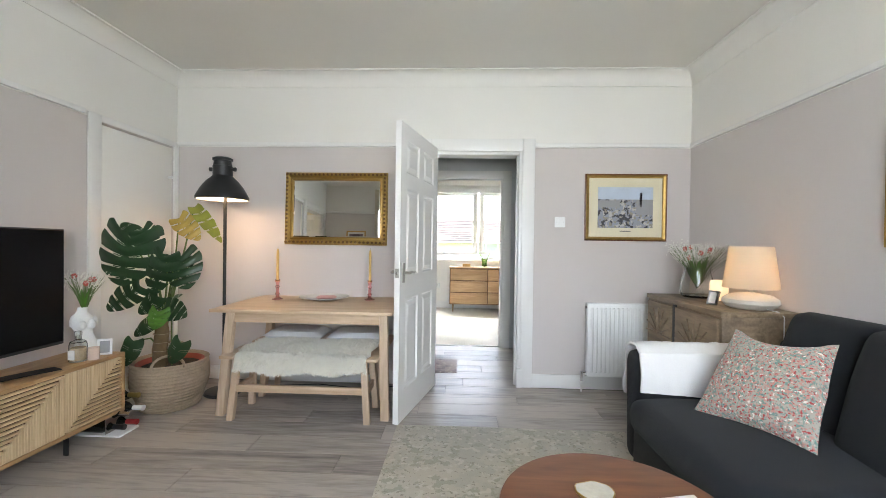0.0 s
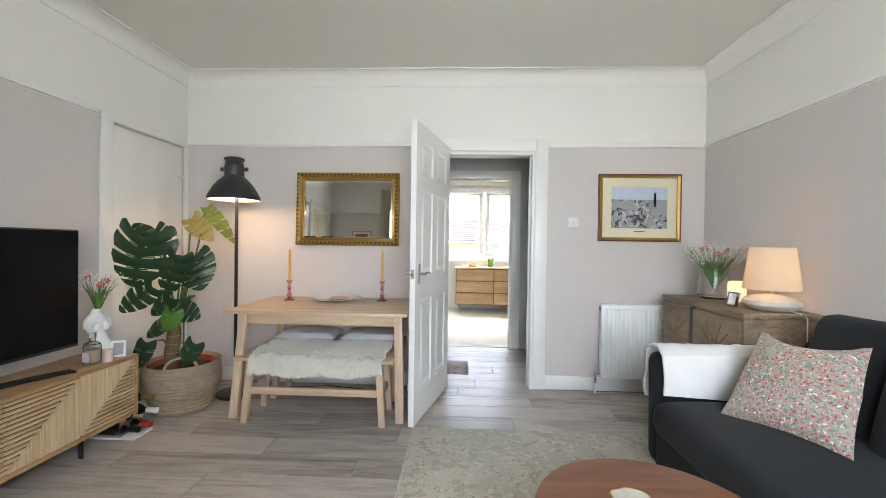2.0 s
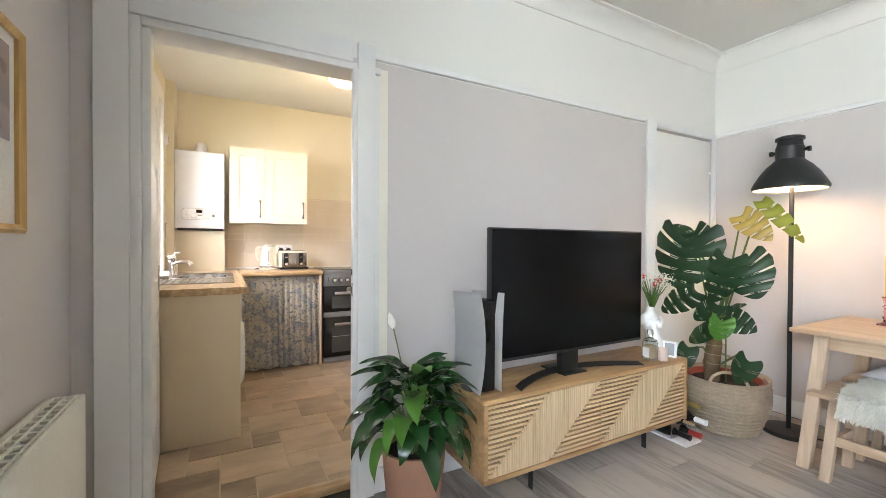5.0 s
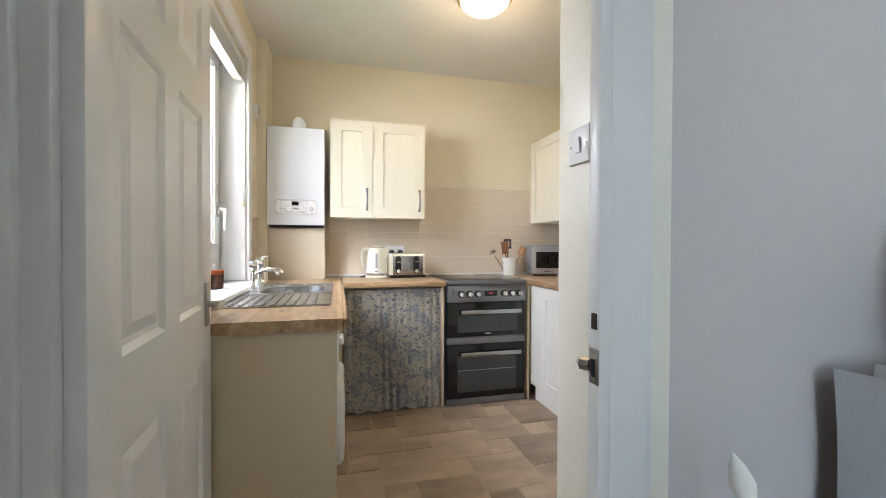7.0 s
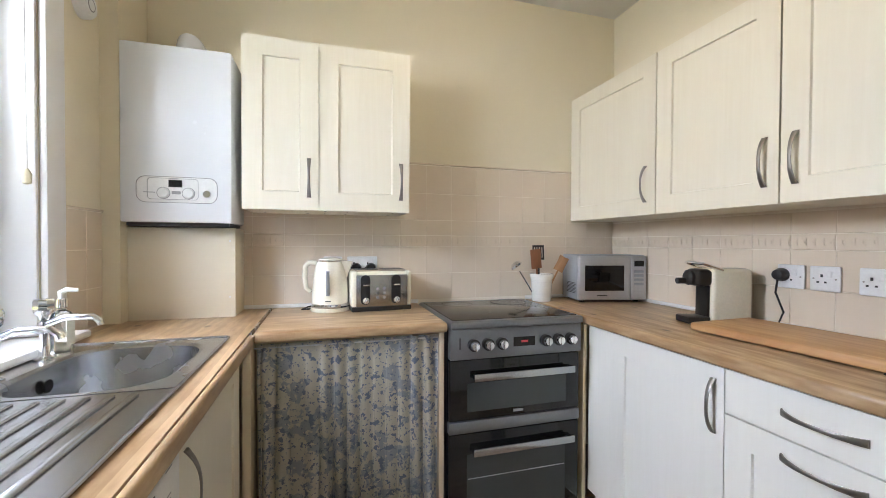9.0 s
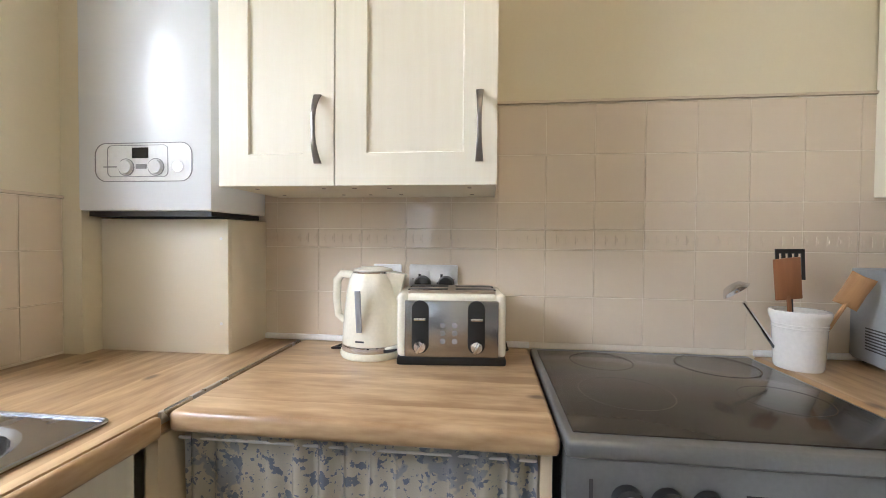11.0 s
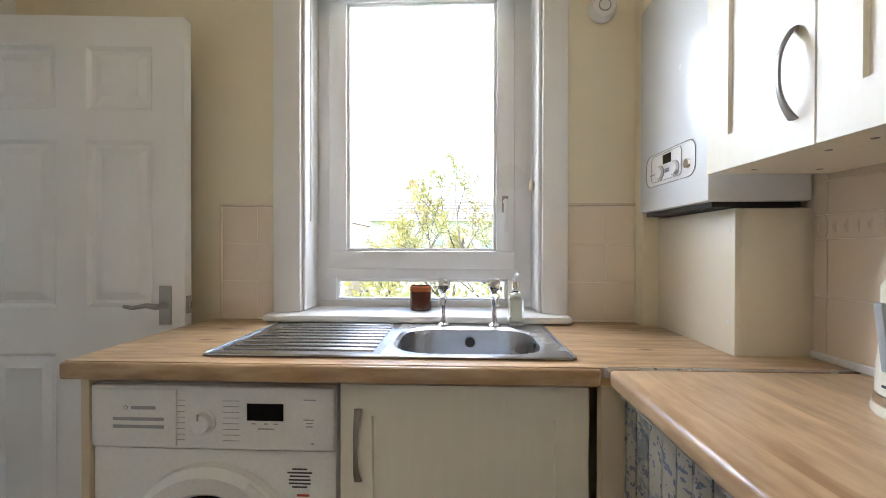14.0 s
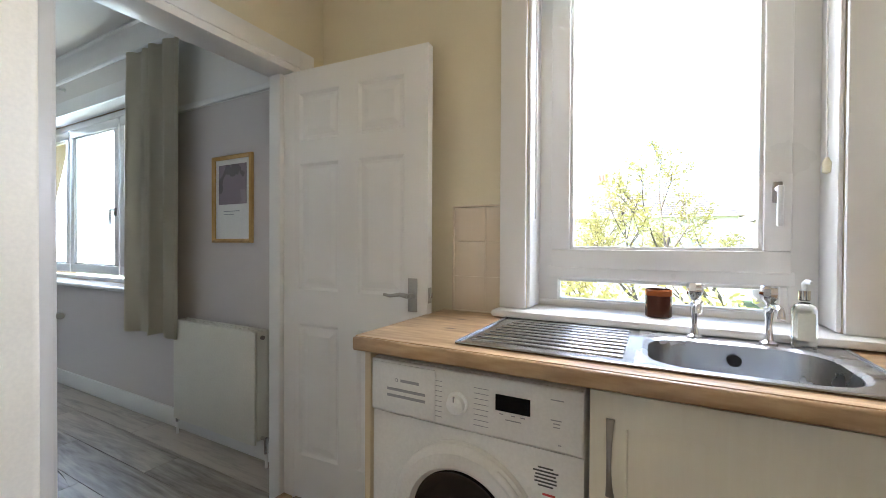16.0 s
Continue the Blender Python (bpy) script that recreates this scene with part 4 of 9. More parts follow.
casement("window_bedroom", "white framed bedroom window of two lights", -0.15, 1.95, 0.92, 2.26, BWY, [(-0.09, 0.88, 0.98, 2.20, True), (0.92, 1.89, 0.98, 2.20, True)], -1)
bars("window_board", [(-0.25, 2.05, BY1 - 0.06, BY1 + 0.1, 0.89, 0.918)], M["gloss"], "white painted window sill board", bevel=0.008)


def blind(name, label, x0, x1, y, z0, z1, n, mat, tilt=0.0):
    b = thing(name, label, "blind", ((x0 + x1) / 2, y, z1))
    part("head_rail", abox(x0, x1, y - 0.025, y + 0.025, z1 - 0.04, z1, bevel=0.003), mat, b)
    for k in range(n):
        z = z0 + (z1 - 0.05 - z0) * k / max(1, n - 1)
        bm = abox(x0 + 0.005, x1 - 0.005, -0.024, 0.024, -0.0012, 0.0012)
        moved(bm, Matrix.Translation((0, y, z)) @ Matrix.Rotation(tilt, 4, "X"))
        part("slat", bm, mat, b, smooth=False)
    return b


kb = blind("venetian_blind", "white venetian blind drawn up above the sink window", -3.89, -3.075, KY0 - 0.035, 2.12, 2.255, 14, M["gloss"])
part("cord", atube([(-3.885, KY0 - 0.01, 2.2), (-3.884, KY0 - 0.01, 1.8), (-3.886, KY0 - 0.008, 1.42)], 0.0018, 6), M["paper"], kb)
part("cord_weight", alathe([(0, 0), (0.009, 0.004), (0.011, 0.03), (0.004, 0.045), (0, 0.046)], (-3.886, KY0 - 0.008, 1.375), 12), M["mount"], kb)
part("wand", atube([(-3.075, KY0 - 0.01, 2.2), (-3.076, KY0 - 0.008, 1.27)], 0.004, 8), M["white_plastic"], kb)
blind("venetian_blind", "white venetian blind drawn up in the bedroom window", -0.1, 1.9, BY1 - 0.03, 2.16, 2.33, 12, M["gloss"])


def panel_radiator(name, label, x0, x1, y_wall, out, z0, z1, mat, flutes=True, feet=None):
    """A steel panel radiator on a wall across y; out: +1 or -1, the way it faces."""
    r = thing(name, label, "radiator", ((x0 + x1) / 2, y_wall + out * 0.03, 0 if feet is None else 0))
    ya, yb = y_wall + out * (0.035 if flutes else 0.012), y_wall + out * (0.095 if flutes else 0.102)
    bm = BM()
    box(bm, x0, x1, yb - out * 0.014, yb, z0, z1, bevel=0.006)
    if flutes:
        n = int((x1 - x0 - 0.04) / 0.033)
    front = part("front_panel", bm, mat, r)
    if flutes:
        for k in range(n):
            cx = x0 + 0.02 + (k + 0.5) * (x1 - x0 - 0.04) / n
            part("flute", abox(cx - 0.010, cx + 0.010, yb - out * 0.002, yb + out * 0.006, z0 + 0.035, z1 - 0.035, bevel=0.005), mat, front)
    part("back_panel", abox(x0, x1, ya, ya + out * 0.014, z0, z1, bevel=0.005), mat, r)
    for x in (x0, x1 - 0.002):
        part("side_cover", abox(x, x + 0.002, ya + out * 0.015, yb - out * 0.015, z0 + 0.02, z1 - 0.004), mat, r)
    bm = BM()
    n = int((x1 - x0) / 0.036)
    for k in range(n + 1):
        cx = x0 + 0.004 + k * (x1 - x0 - 0.012) / n
        box(bm, cx - 0.0045, cx + 0.0045, ya + out * 0.014, yb - out * 0.014, z1 - 0.010, z1 - 0.002)
    for f in ((0.34, 0.52, 0.68) if flutes else (0.22, 0.5, 0.78)):
        yy = ya + (yb - ya) * f
        box(bm, x0, x1, yy - 0.003, yy + 0.003, z1 - 0.009, z1 - 0.001)
    part("top_grille", bm, mat, r)
    for x, s in ((x0, -1), (x1, 1)):
        v = part("valve", atube([(x + s * 0.035, (ya + yb) / 2, z0 - 0.045), (x + s * 0.035, (ya + yb) / 2, z0 + 0.035)], [0.011, 0.013], 12), M["chrome"], r, "chrome radiator valve")
        part("pipe", atube([(x + s * 0.035, (ya + yb) / 2, 0.0), (x + s * 0.035, (ya + yb) / 2, z0 - 0.04)], 0.0075, 10), M["gloss"], v)
        part("tail", atube([(x - s * 0.003, (ya + yb) / 2, z0 + 0.03), (x + s * 0.035, (ya + yb) / 2, z0 + 0.03)], 0.009, 10), M["chrome"], v)
        part("bleed_plug", atube([(x - s * 0.002, (ya + yb) / 2, z1 - 0.035), (x + s * 0.012, (ya + yb) / 2, z1 - 0.035)], 0.011, 10), M["pewter"], r)
    return r


panel_radiator("radiator", "white ribbed steel radiator beneath the framed print", 1.60, 2.42, YF, -1, 0.13, 0.725, M["rad"])
panel_radiator("radiator", "cream flat-fronted steel radiator under the mauve print", -1.64, -0.90, YN, 1, 0.12, 0.715, M["rad_cream"], flutes=False)


def switch(name, label, m, gang=1, kind_="switch", w=0.086):
    """A switch or socket plate; y = 0 is the wall, it faces -y."""
    s = thing(name, label, "light switch" if kind_ == "switch" else "socket", turn=m)
    part("plate", abox(-w / 2, w / 2, -0.010, -0.0005, -0.043, 0.043, bevel=0.004), M["white_plastic"], s)
    if kind_ == "switch":
        part("rocker", moved(abox(-0.012, 0.012, -0.004, 0.002, -0.018, 0.018, bevel=0.002), pose(0, -0.0115, 0, 6)), M["white_plastic"], s)
    else:
        for g in range(gang):
            cx = (g - (gang - 1) / 2) * 0.066
            part("rocker", abox(cx + 0.010, cx + 0.022, -0.0135, -0.009, 0.004, 0.026, bevel=0.001), M["white_plastic"], s)
            hole = BM()
            for hx, hz in ((0, 0.012), (-0.011, -0.012), (0.011, -0.012)):
                box(hole, cx - 0.008 + hx - 0.0035, cx - 0.008 + hx + 0.0035, -0.0108, -0.0095, hz - 0.003 - (0.004 if hx == 0 else 0), hz + 0.003)
            part("pin_slots", hole, M["black"], s, smooth=False)
    for x in (-w / 2 + 0.012, w / 2 - 0.012):
        part("screw", alathe([(0, -0.0112), (0.0028, -0.0112), (0.003, -0.0098)], (x, 0, 0), 10, "Y"), M["nickel"], s)
    return s


switch("light_switch", "white plastic light switch on the mauve wall", pose(1.385, YF, 1.385))
switch("light_switch", "white plastic light switch on the glossy pier", pose(-2.126, 0.8225, 1.395))

# ---- living room: furniture ----


def beam(p, q, wx, wy, bevel=0.003):
    """A square leg from p to q, which may lean."""
    bm = abox(-wx / 2, wx / 2, -wy / 2, wy / 2, 0, 1)
    for v in bm.verts:
        t = v.co.z
        c = Vector(p).lerp(Vector(q), t)
        v.co = Vector((c.x + v.co.x, c.y + v.co.y, c.z))
    if bevel:
        bmesh.ops.bevel(bm, geom=bm.edges[:], offset=bevel, segments=2, profile=0.5, affect="EDGES")
    return bm


table = thing("dining_table", "pale birch dining table with splayed square legs", "dining table", (-0.5, 3.2, 0))
TX0, TX1, TY0, TY1, TZ = -1.10, 0.122, 2.79, 3.55, 0.735
part("tabletop", abox(TX0, TX1, TY0, TY1, TZ - 0.022, TZ, bevel=0.004), M["birch"], table)
for x, s in ((TX0, 1), (TX1, -1)):
    for y, u in ((TY0, 1), (TY1, -1)):
        part("leg", beam((x + s * (0.042 if s > 0 else 0.052), y + u * 0.08, 0), (x + s * (0.115 if s > 0 else 0.068), y + u * 0.075, TZ - 0.022), 0.055, 0.05), M["birch_z"], table)
for y in (TY0 + 0.065, TY1 - 0.085):
    part("apron", abox(TX0 + 0.14, TX1 - 0.092, y, y + 0.022, TZ - 0.095, TZ - 0.022, bevel=0.002), M["birch"], table)
for x in (TX0 + 0.085, TX1 - 0.107):
    part("apron", abox(x, x + 0.022, TY0 + 0.11, TY1 - 0.11, TZ - 0.095, TZ - 0.022, bevel=0.002), M["birch"], table)


def bench(label, x0, x1, y0, y1, z):
    b = thing("bench", label, "bench", ((x0 + x1) / 2, (y0 + y1) / 2, 0), group="benches at the dining table")
    part("seat", abox(x0, x1, y0, y1, z - 0.022, z, bevel=0.004), M["birch"], b)
    for x, s in ((x0, 1), (x1, -1)):
        for y, u in ((y0, 1), (y1, -1)):
            part("leg", beam((x + s * 0.07, y + u * 0.025, 0), (x + s * 0.10, y + u * 0.05, z - 0.022), 0.042, 0.04), M["birch_z"], b)
        part("cross_rail", abox(x + s * 0.075, x + s * 0.10, y0 + 0.06, y1 - 0.06, 0.17, 0.215, bevel=0.002), M["birch"], b)
    part("stretcher", abox(x0 + 0.07, x1 - 0.07, y0 + 0.028, y0 + 0.053, 0.185, 0.232, bevel=0.003), M["birch"], b)
    return b


bench("pale birch bench pushed under the dining table", -1.02, 0.035, 2.775, 3.10, 0.43)
bench("pale birch bench against the wall behind the table", -1.02, 0.035, 3.20, 3.52, 0.43)
for x in (-0.72, -0.22):
    bm = moved(soft_box((0.46, 0.30, 0.085), 0.4, 12, 0.01, x), pose(x, 3.36, 0.465))
    solid("seat_cushion", bm, M["pillow_white"], "flat white cotton cushion lying on the rear bench", "cushion", group="white bench cushions")

# Sheepskin: a draped hide with many locks of wool.
hide = thing("sheepskin", "cream sheepskin with long wool draped over the bench", "sheepskin", (-0.46, 2.94, 0.44))
bm = BM()
N1, N2 = 46, 22
SX0, SX1 = -0.90, -0.03


def hide_point(u, v, lift=0.0):
    """The hide lies on the seat and rolls over its front edge."""
    edge = 0.035 * noise.noise((u * 4, v * 4, 3)) + 0.02 * noise.noise((u * 13, v * 5, 8))
    x = SX0 + (SX1 - SX0) * u + edge
    s_ = -0.115 + 0.50 * v + 0.05 * noise.noise((u * 3.2, 0.3, 5)) * (1 - v)
    rad = 0.035 + lift
    bulge = 0.012 * noise.noise((u * 6, v * 6, 1))
    arc = 0.035 * math.pi / 2
    if s_ >= 0:
        return Vector((x, 2.782 + s_, 0.444 + lift + bulge))
    if s_ > -arc:
        a = -s_ / 0.035
        return Vector((x, 2.782 - rad * math.sin(a), 0.409 + rad * math.cos(a) + bulge))
    return Vector((x, 2.782 - rad - abs(bulge), 0.409 + s_ + arc))


gridv = [[bm.verts.new(hide_point(i / N1, j / N2)) for j in range(N2 + 1)] for i in range(N1 + 1)]
for i in range(N1):
    for j in range(N2):
        bm.faces.new((gridv[i][j], gridv[i + 1][j], gridv[i + 1][j + 1], gridv[i][j + 1]))
part("hide", bm, M["fleece"], hide)
bm = BM()
rg = random.Random(3)
for _ in range(42000):
    u, v = rg.random(), rg.random()
    p = hide_point(u, v)
    q = (hide_point(u, v, 0.03) - p)
    q = q.normalized() if q.length > 1e-6 else Vector((0, 0, 1))
    lock = Vector((noise.noise((u * 26, v * 14, 4)), noise.noise((u * 26, v * 14, 11)), 0)) * 0.9
    drift = Vector((rg.gauss(0, 0.16), -0.45 + rg.gauss(0, 0.12), -0.75 if v < 0.26 else rg.gauss(0, 0.1))) + lock
    tip = p + (q + drift).normalized() * rg.uniform(0.022, 0.046)
    mid = p.lerp(tip, 0.55) + q * 0.007
    side = (tip - p).cross(Vector((rg.random(), rg.random(), rg.random()))).normalized() * 0.0017
    a, b, c, d, e = (bm.verts.new(w_) for w_ in (p - side, p + side, mid + side, mid - side, tip))
    bm.faces.new((a, b, c, d))
    bm.faces.new((d, c, e))
tagged(part("wool", bm, M["fleece"], hide), kind="stuff")

# Things on the table.


def candlestick(x, y):
    c = thing("candlestick", "pink glass candlestick with a tall yellow taper candle", "candlestick", (x, y, TZ), group="candlesticks on the table")
    pr = [(0, 0), (0.038, 0), (0.040, 0.006), (0.018, 0.016), (0.011, 0.03), (0.019, 0.045), (0.010, 0.055), (0.014, 0.075), (0.010, 0.088), (0.019, 0.10), (0.011, 0.112), (0.015, 0.135), (0.021, 0.15), (0.020, 0.155), (0.012, 0.15), (0.0, 0.14)]
    part("holder", alathe(pr, (x, y, TZ), 20), M["pink_glass"], c)
    cd = part("candle", alathe([(0, 0.142), (0.0105, 0.142), (0.0105, 0.36), (0.008, 0.385), (0.003, 0.40), (0, 0.402)], (x, y, TZ), 14), M["wax"], c, "yellow taper candle")
    part("wick", atube([(x, y, TZ + 0.40), (x + 0.002, y, TZ + 0.412)], 0.001, 5), M["ink"], cd)


candlestick(-0.875, 3.31)
candlestick(-0.155, 3.37)
pl = thing("plate", "large white plate with a folded pink napkin", "plate", (-0.515, 3.42, TZ))
part("dish", alathe([(0, 0.004), (0.10, 0.004), (0.125, 0.010), (0.190, 0.024), (0.192, 0.028), (0.125, 0.016), (0.10, 0.010), (0, 0.010)], (-0.515, 3.36, TZ - 0.003), 44), M["ceramic_white"], pl)
part("napkin", moved(soft_box((0.16, 0.11, 0.018), 0.3, 8, 0.004), pose(-0.50, 3.36, TZ + 0.018, 0, 0, 12)), material("pink_napkin", (0.62, 0.34, 0.31), 0.9, bump=0.3), pl, "folded pink napkin")

# Mirror with a carved gilt frame.


def frame_bm(w, h, wide, prof):
    """A mitred picture frame about the origin in x and z, facing -y; prof: rows of inset and height."""
    bm = BM()
    loops = []
    for inset, out in prof:
        a, b = w / 2 - inset, h / 2 - inset
        loops.append([bm.verts.new((x, -out, z)) for x, z in ((-a, -b), (a, -b), (a, b), (-a, b))])
    for p, q in zip(loops, loops[1:]):
        for k in range(4):
            bm.faces.new((p[k], p[(k + 1) % 4], q[(k + 1) % 4], q[k]))
    bmesh.ops.recalc_face_normals(bm, faces=bm.faces[:])
    return bm


mw, mh = 0.875, 0.615
mir = thing("mirror", "wall mirror in a carved antique gilt frame", "mirror", turn=pose(-0.495, YF - 0.004, 1.475, -2.0))
part("frame", frame_bm(mw, mh, 0.07, [(0, 0.0), (0, 0.02), (0.008, 0.034), (0.022, 0.040), (0.036, 0.032), (0.044, 0.020), (0.056, 0.024), (0.066, 0.016), (0.066, 0.0)]), M["gold"], mir)
bm = BM()
for side in range(4):
    horizontal = side < 2
    ln = mw if horizontal else mh
    n = int(ln / 0.034)
    for k in range(n):
        a = -ln / 2 + (k + 0.5) * ln / n
        off = (mh if horizontal else mw) / 2 - 0.022
        sgn = 1 if side % 2 else -1
        cx, cz = (a, sgn * off) if horizontal else (sgn * off, a)
        lathe(bm, [(0.0, 0.0), (0.011, -0.002), (0.009, -0.010), (0.004, -0.013), (0.0, -0.0135)], (cx, -0.038, cz), 8, "Y")
part("beading", bm, M["gold_dark"], mir)
part("glass", abox(-mw / 2 + 0.075, mw / 2 - 0.075, -0.011, -0.008, -mh / 2 + 0.075, mh / 2 - 0.075), M["mirror"], mir, smooth=False)
bm = BM()
for (x0, z0), (x1, z1) in (((-1, -1), (1, -1)), ((1, -1), (1, 1)), ((1, 1), (-1, 1)), ((-1, 1), (-1, -1))):
    ox, oz, ix, iz = mw / 2 - 0.060, mh / 2 - 0.060, mw / 2 - 0.0755, mh / 2 - 0.0755
    bm.faces.new([bm.verts.new(p) for p in ((x0 * ox, -0.0085, z0 * oz), (x1 * ox, -0.0085, z1 * oz), (x1 * ix, -0.0112, z1 * iz), (x0 * ix, -0.0112, z0 * iz))])
part("bevelled_edge", bm, M["mirror"], mir, smooth=False)


def picture(name, label, m, w, h, wide, frame_mat, mount=0.0, art=None, lower=0.0, dark_line=False):
    """A framed picture facing -y about its middle."""
    p = thing(name, label, "picture", turn=m)
    part("frame", frame_bm(w, h, wide, [(0, 0.0), (0, 0.018), (wide * 0.35, 0.024), (wide * 0.8, 0.016), (wide, 0.015), (wide, 0.004)]), frame_mat, p)
    if dark_line:
        part("frame_line", frame_bm(w + 0.006, h + 0.006, 0.008, [(0, 0.0), (0, 0.021), (0.006, 0.0225), (0.010, 0.020), (0.010, 0.0)]), M["walnut"], p)
    iw, ih = w / 2 - wide, h / 2 - wide
    part("mount", abox(-iw, iw, -0.006, -0.003, -ih, ih), M["mount"] if mount and not lower else M["paper"], p, smooth=False)
    aw, ah = iw - mount, ih - mount
    for nm, (x0, x1, z0, z1), mat in art(aw, ah):
        part(nm, abox(x0, x1, -0.0085 - (0.002 if nm != "print" else 0), -0.0055, z0, z1), mat, p, smooth=False)
    return p


def town_art(aw, ah):
    out = [("print", (-aw, aw, -ah, ah), M["print_blue"]), ("sky_band", (-aw, aw, ah * 0.40, ah), M["print_sky"])]
    out += [("tower", (aw * 0.52, aw * 0.60, ah * 0.05, ah * 0.72), M["ink"]), ("dark_trees", (aw * 0.40, aw, -ah * 0.35, ah * 0.40), M["ink_grey"]),
            ("roof_line", (-aw, -aw * 0.2, ah * 0.0, ah * 0.35), M["ink_grey"]), ("caption", (-aw * 0.18, aw * 0.2, -ah - 0.03, -ah - 0.024), M["ink"])]
    return out


def hill_art(aw, ah):
    return [("print", (-aw, aw, -ah, ah), M["print_land"]), ("sky_band", (-aw, aw, ah * 0.15, ah), M["print_sky"])]


def mauve_art(aw, ah):
    return [("print", (-aw, aw, -ah * 0.15, ah), M["print_mauve"]), ("caption", (-aw * 0.6, aw * 0.5, -ah * 0.36, -ah * 0.34), M["ink_grey"]), ("small_print", (-aw * 0.6, aw * 0.1, -ah * 0.45, -ah * 0.435), M["ink_grey"])]


picture("picture", "gilt-framed print of a town in a cream mount", pose(1.915, YF - 0.001, 1.51), 0.655, 0.545, 0.030, M["gold"], 0.075, town_art, dark_line=True)
picture("picture", "gilt-framed painting of a hillside", pose(XR - 0.001, 1.66, 1.49, 0, 0, -90), 0.78, 0.585, 0.045, M["gold"], 0.0, hill_art)
picture("picture", "gold wooden framed mauve landscape print", pose(-1.325, YN + 0.001, 1.43, 0, 0, 180), 0.35, 0.50, 0.022, M["gold_wood"], 0.03, mauve_art, lower=0.1)

# Floor lamp.
fl = thing("floor_lamp", "tall dark grey metal floor lamp with a bell shade, lit", "floor lamp", (-1.28, 3.25, 0))
part("base", alathe([(0, 0), (0.135, 0), (0.138, 0.006), (0.130, 0.022), (0.02, 0.03), (0, 0.03)], (-1.28, 3.27, 0), 36), M["lamp_black"], fl)
part("pole", atube([(-1.28, 3.27, 0.02), (-1.28, 3.27, 1.70)], 0.0125, 14), M["lamp_black"], fl)
shade_p = [(0.178, 0.0), (0.186, 0.002), (0.188, 0.02), (0.170, 0.055), (0.145, 0.10), (0.110, 0.145), (0.078, 0.175), (0.070, 0.185), (0.070, 0.26), (0.066, 0.262), (0.060, 0.30), (0.072, 0.302), (0.072, 0.318), (0.058, 0.325), (0, 0.325)]
LC = (-1.28, 3.235, 1.505)
sh = part("shade", alathe(shade_p, LC, 40), M["lamp_black"], fl)
part("shade_lining", alathe([(0.180, 0.004), (0.165, 0.05), (0.138, 0.10), (0.10, 0.143), (0.05, 0.17), (0, 0.17)], LC, 40), M["lamp_inside"], sh, "lit white inside of the shade")
part("bulb", alathe([(0, 0.015), (0.03, 0.02), (0.045, 0.05), (0.038, 0.085), (0.018, 0.12), (0.016, 0.15)], LC, 20), M["bulb"], fl)
for s in (-1, 1):
    part("knob", alathe([(0, 0), (0.010, 0), (0.010, 0.018), (0.016, 0.020), (0.016, 0.034), (0, 0.036)], (LC[0] + s * 0.068, LC[1], LC[2] + 0.235), 12, "X") if s > 0 else moved(alathe([(0, 0), (0.010, 0), (0.010, -0.018), (0.016, -0.020), (0.016, -0.034), (0, -0.036)], (0, 0, 0), 12, "X"), Matrix.Translation((LC[0] - 0.068, LC[1], LC[2] + 0.235))), M["lamp_black"], fl)
part("cord", atube([(-1.16, 3.3, 0.006), (-0.9, 3.45, 0.005), (-0.6, 3.5, 0.006), (-0.2, 3.42, 0.005), (0.1, 3.52, 0.006)], 0.004, 6), M["black"], fl)

# TV stand with slatted sliding fronts.
ts = thing("tv_stand", "honey oak television stand with diagonal slatted doors", "tv stand", (-1.68, 1.9, 0))
SX_, SF, SY0, SY1, SZ0, SZ1 = XL + 0.03, -1.53, 1.165, 2.63, 0.115, 0.485
part("top", abox(SX_, SF, SY0, SY1, SZ1 - 0.022, SZ1, bevel=0.004), M["honey"], ts)
part("bottom", abox(SX_, SF, SY0, SY1, SZ0, SZ0 + 0.022, bevel=0.004), M["honey"], ts)
for y in (SY0, SY1 - 0.022):
    part("side", abox(SX_, SF, y, y + 0.022, SZ0 + 0.022, SZ1 - 0.022, bevel=0.003), M["honey"], ts)
part("back", abox(SX_, SX_ + 0.012, SY0 + 0.022, SY1 - 0.022, SZ0 + 0.022, SZ1 - 0.022), M["honey"], ts)
dw = (SY1 - SY0 - 0.044) / 4
for k in range(4):
    y0 = SY0 + 0.022 + k * dw
    z0, z1 = SZ0 + 0.024, SZ1 - 0.024
    # The backing's dark colour stands for shade in the slat gaps.
    dr = part("door", abox(SF - 0.030, SF - 0.016, y0 + 0.002, y0 + dw - 0.002, z0, z1), M["oak_shade"], ts, "slatted oak door")
    pitch_, hz, hy = 0.0215, z1 - z0, dw - 0.004
    up = k % 2 == 0
    for s in range(15):
        zc = z0 + (s + 0.5) * hz / 15
        f = (zc - z0) / hz
        # Level slats fill one side of the diagonal, upright slats the other.
        a0, a1 = (y0 + 0.002, y0 + 0.002 + hy * f) if up else (y0 + 0.002 + hy * f, y0 + dw - 0.002)
        if a1 - a0 > 0.01:
            part("slat", abox(SF - 0.016, SF - 0.002, a0, a1, zc - 0.0065, zc + 0.0065, bevel=0.0015, seg=1), M["slat"], dr)
    for s in range(int(hy / 0.0135)):
        yc = y0 + 0.002 + (s + 0.5) * 0.0135
        f = (yc - y0 - 0.002) / hy
        b0, b1 = (z0, z0 + hz * f) if up else (z0 + hz * f, z1)
        if b1 - b0 > 0.01:
            part("slat", abox(SF - 0.016, SF - 0.003, yc - 0.0062, yc + 0.0062, b0, b1, bevel=0.0012, seg=1), M["slat_pale"], dr)
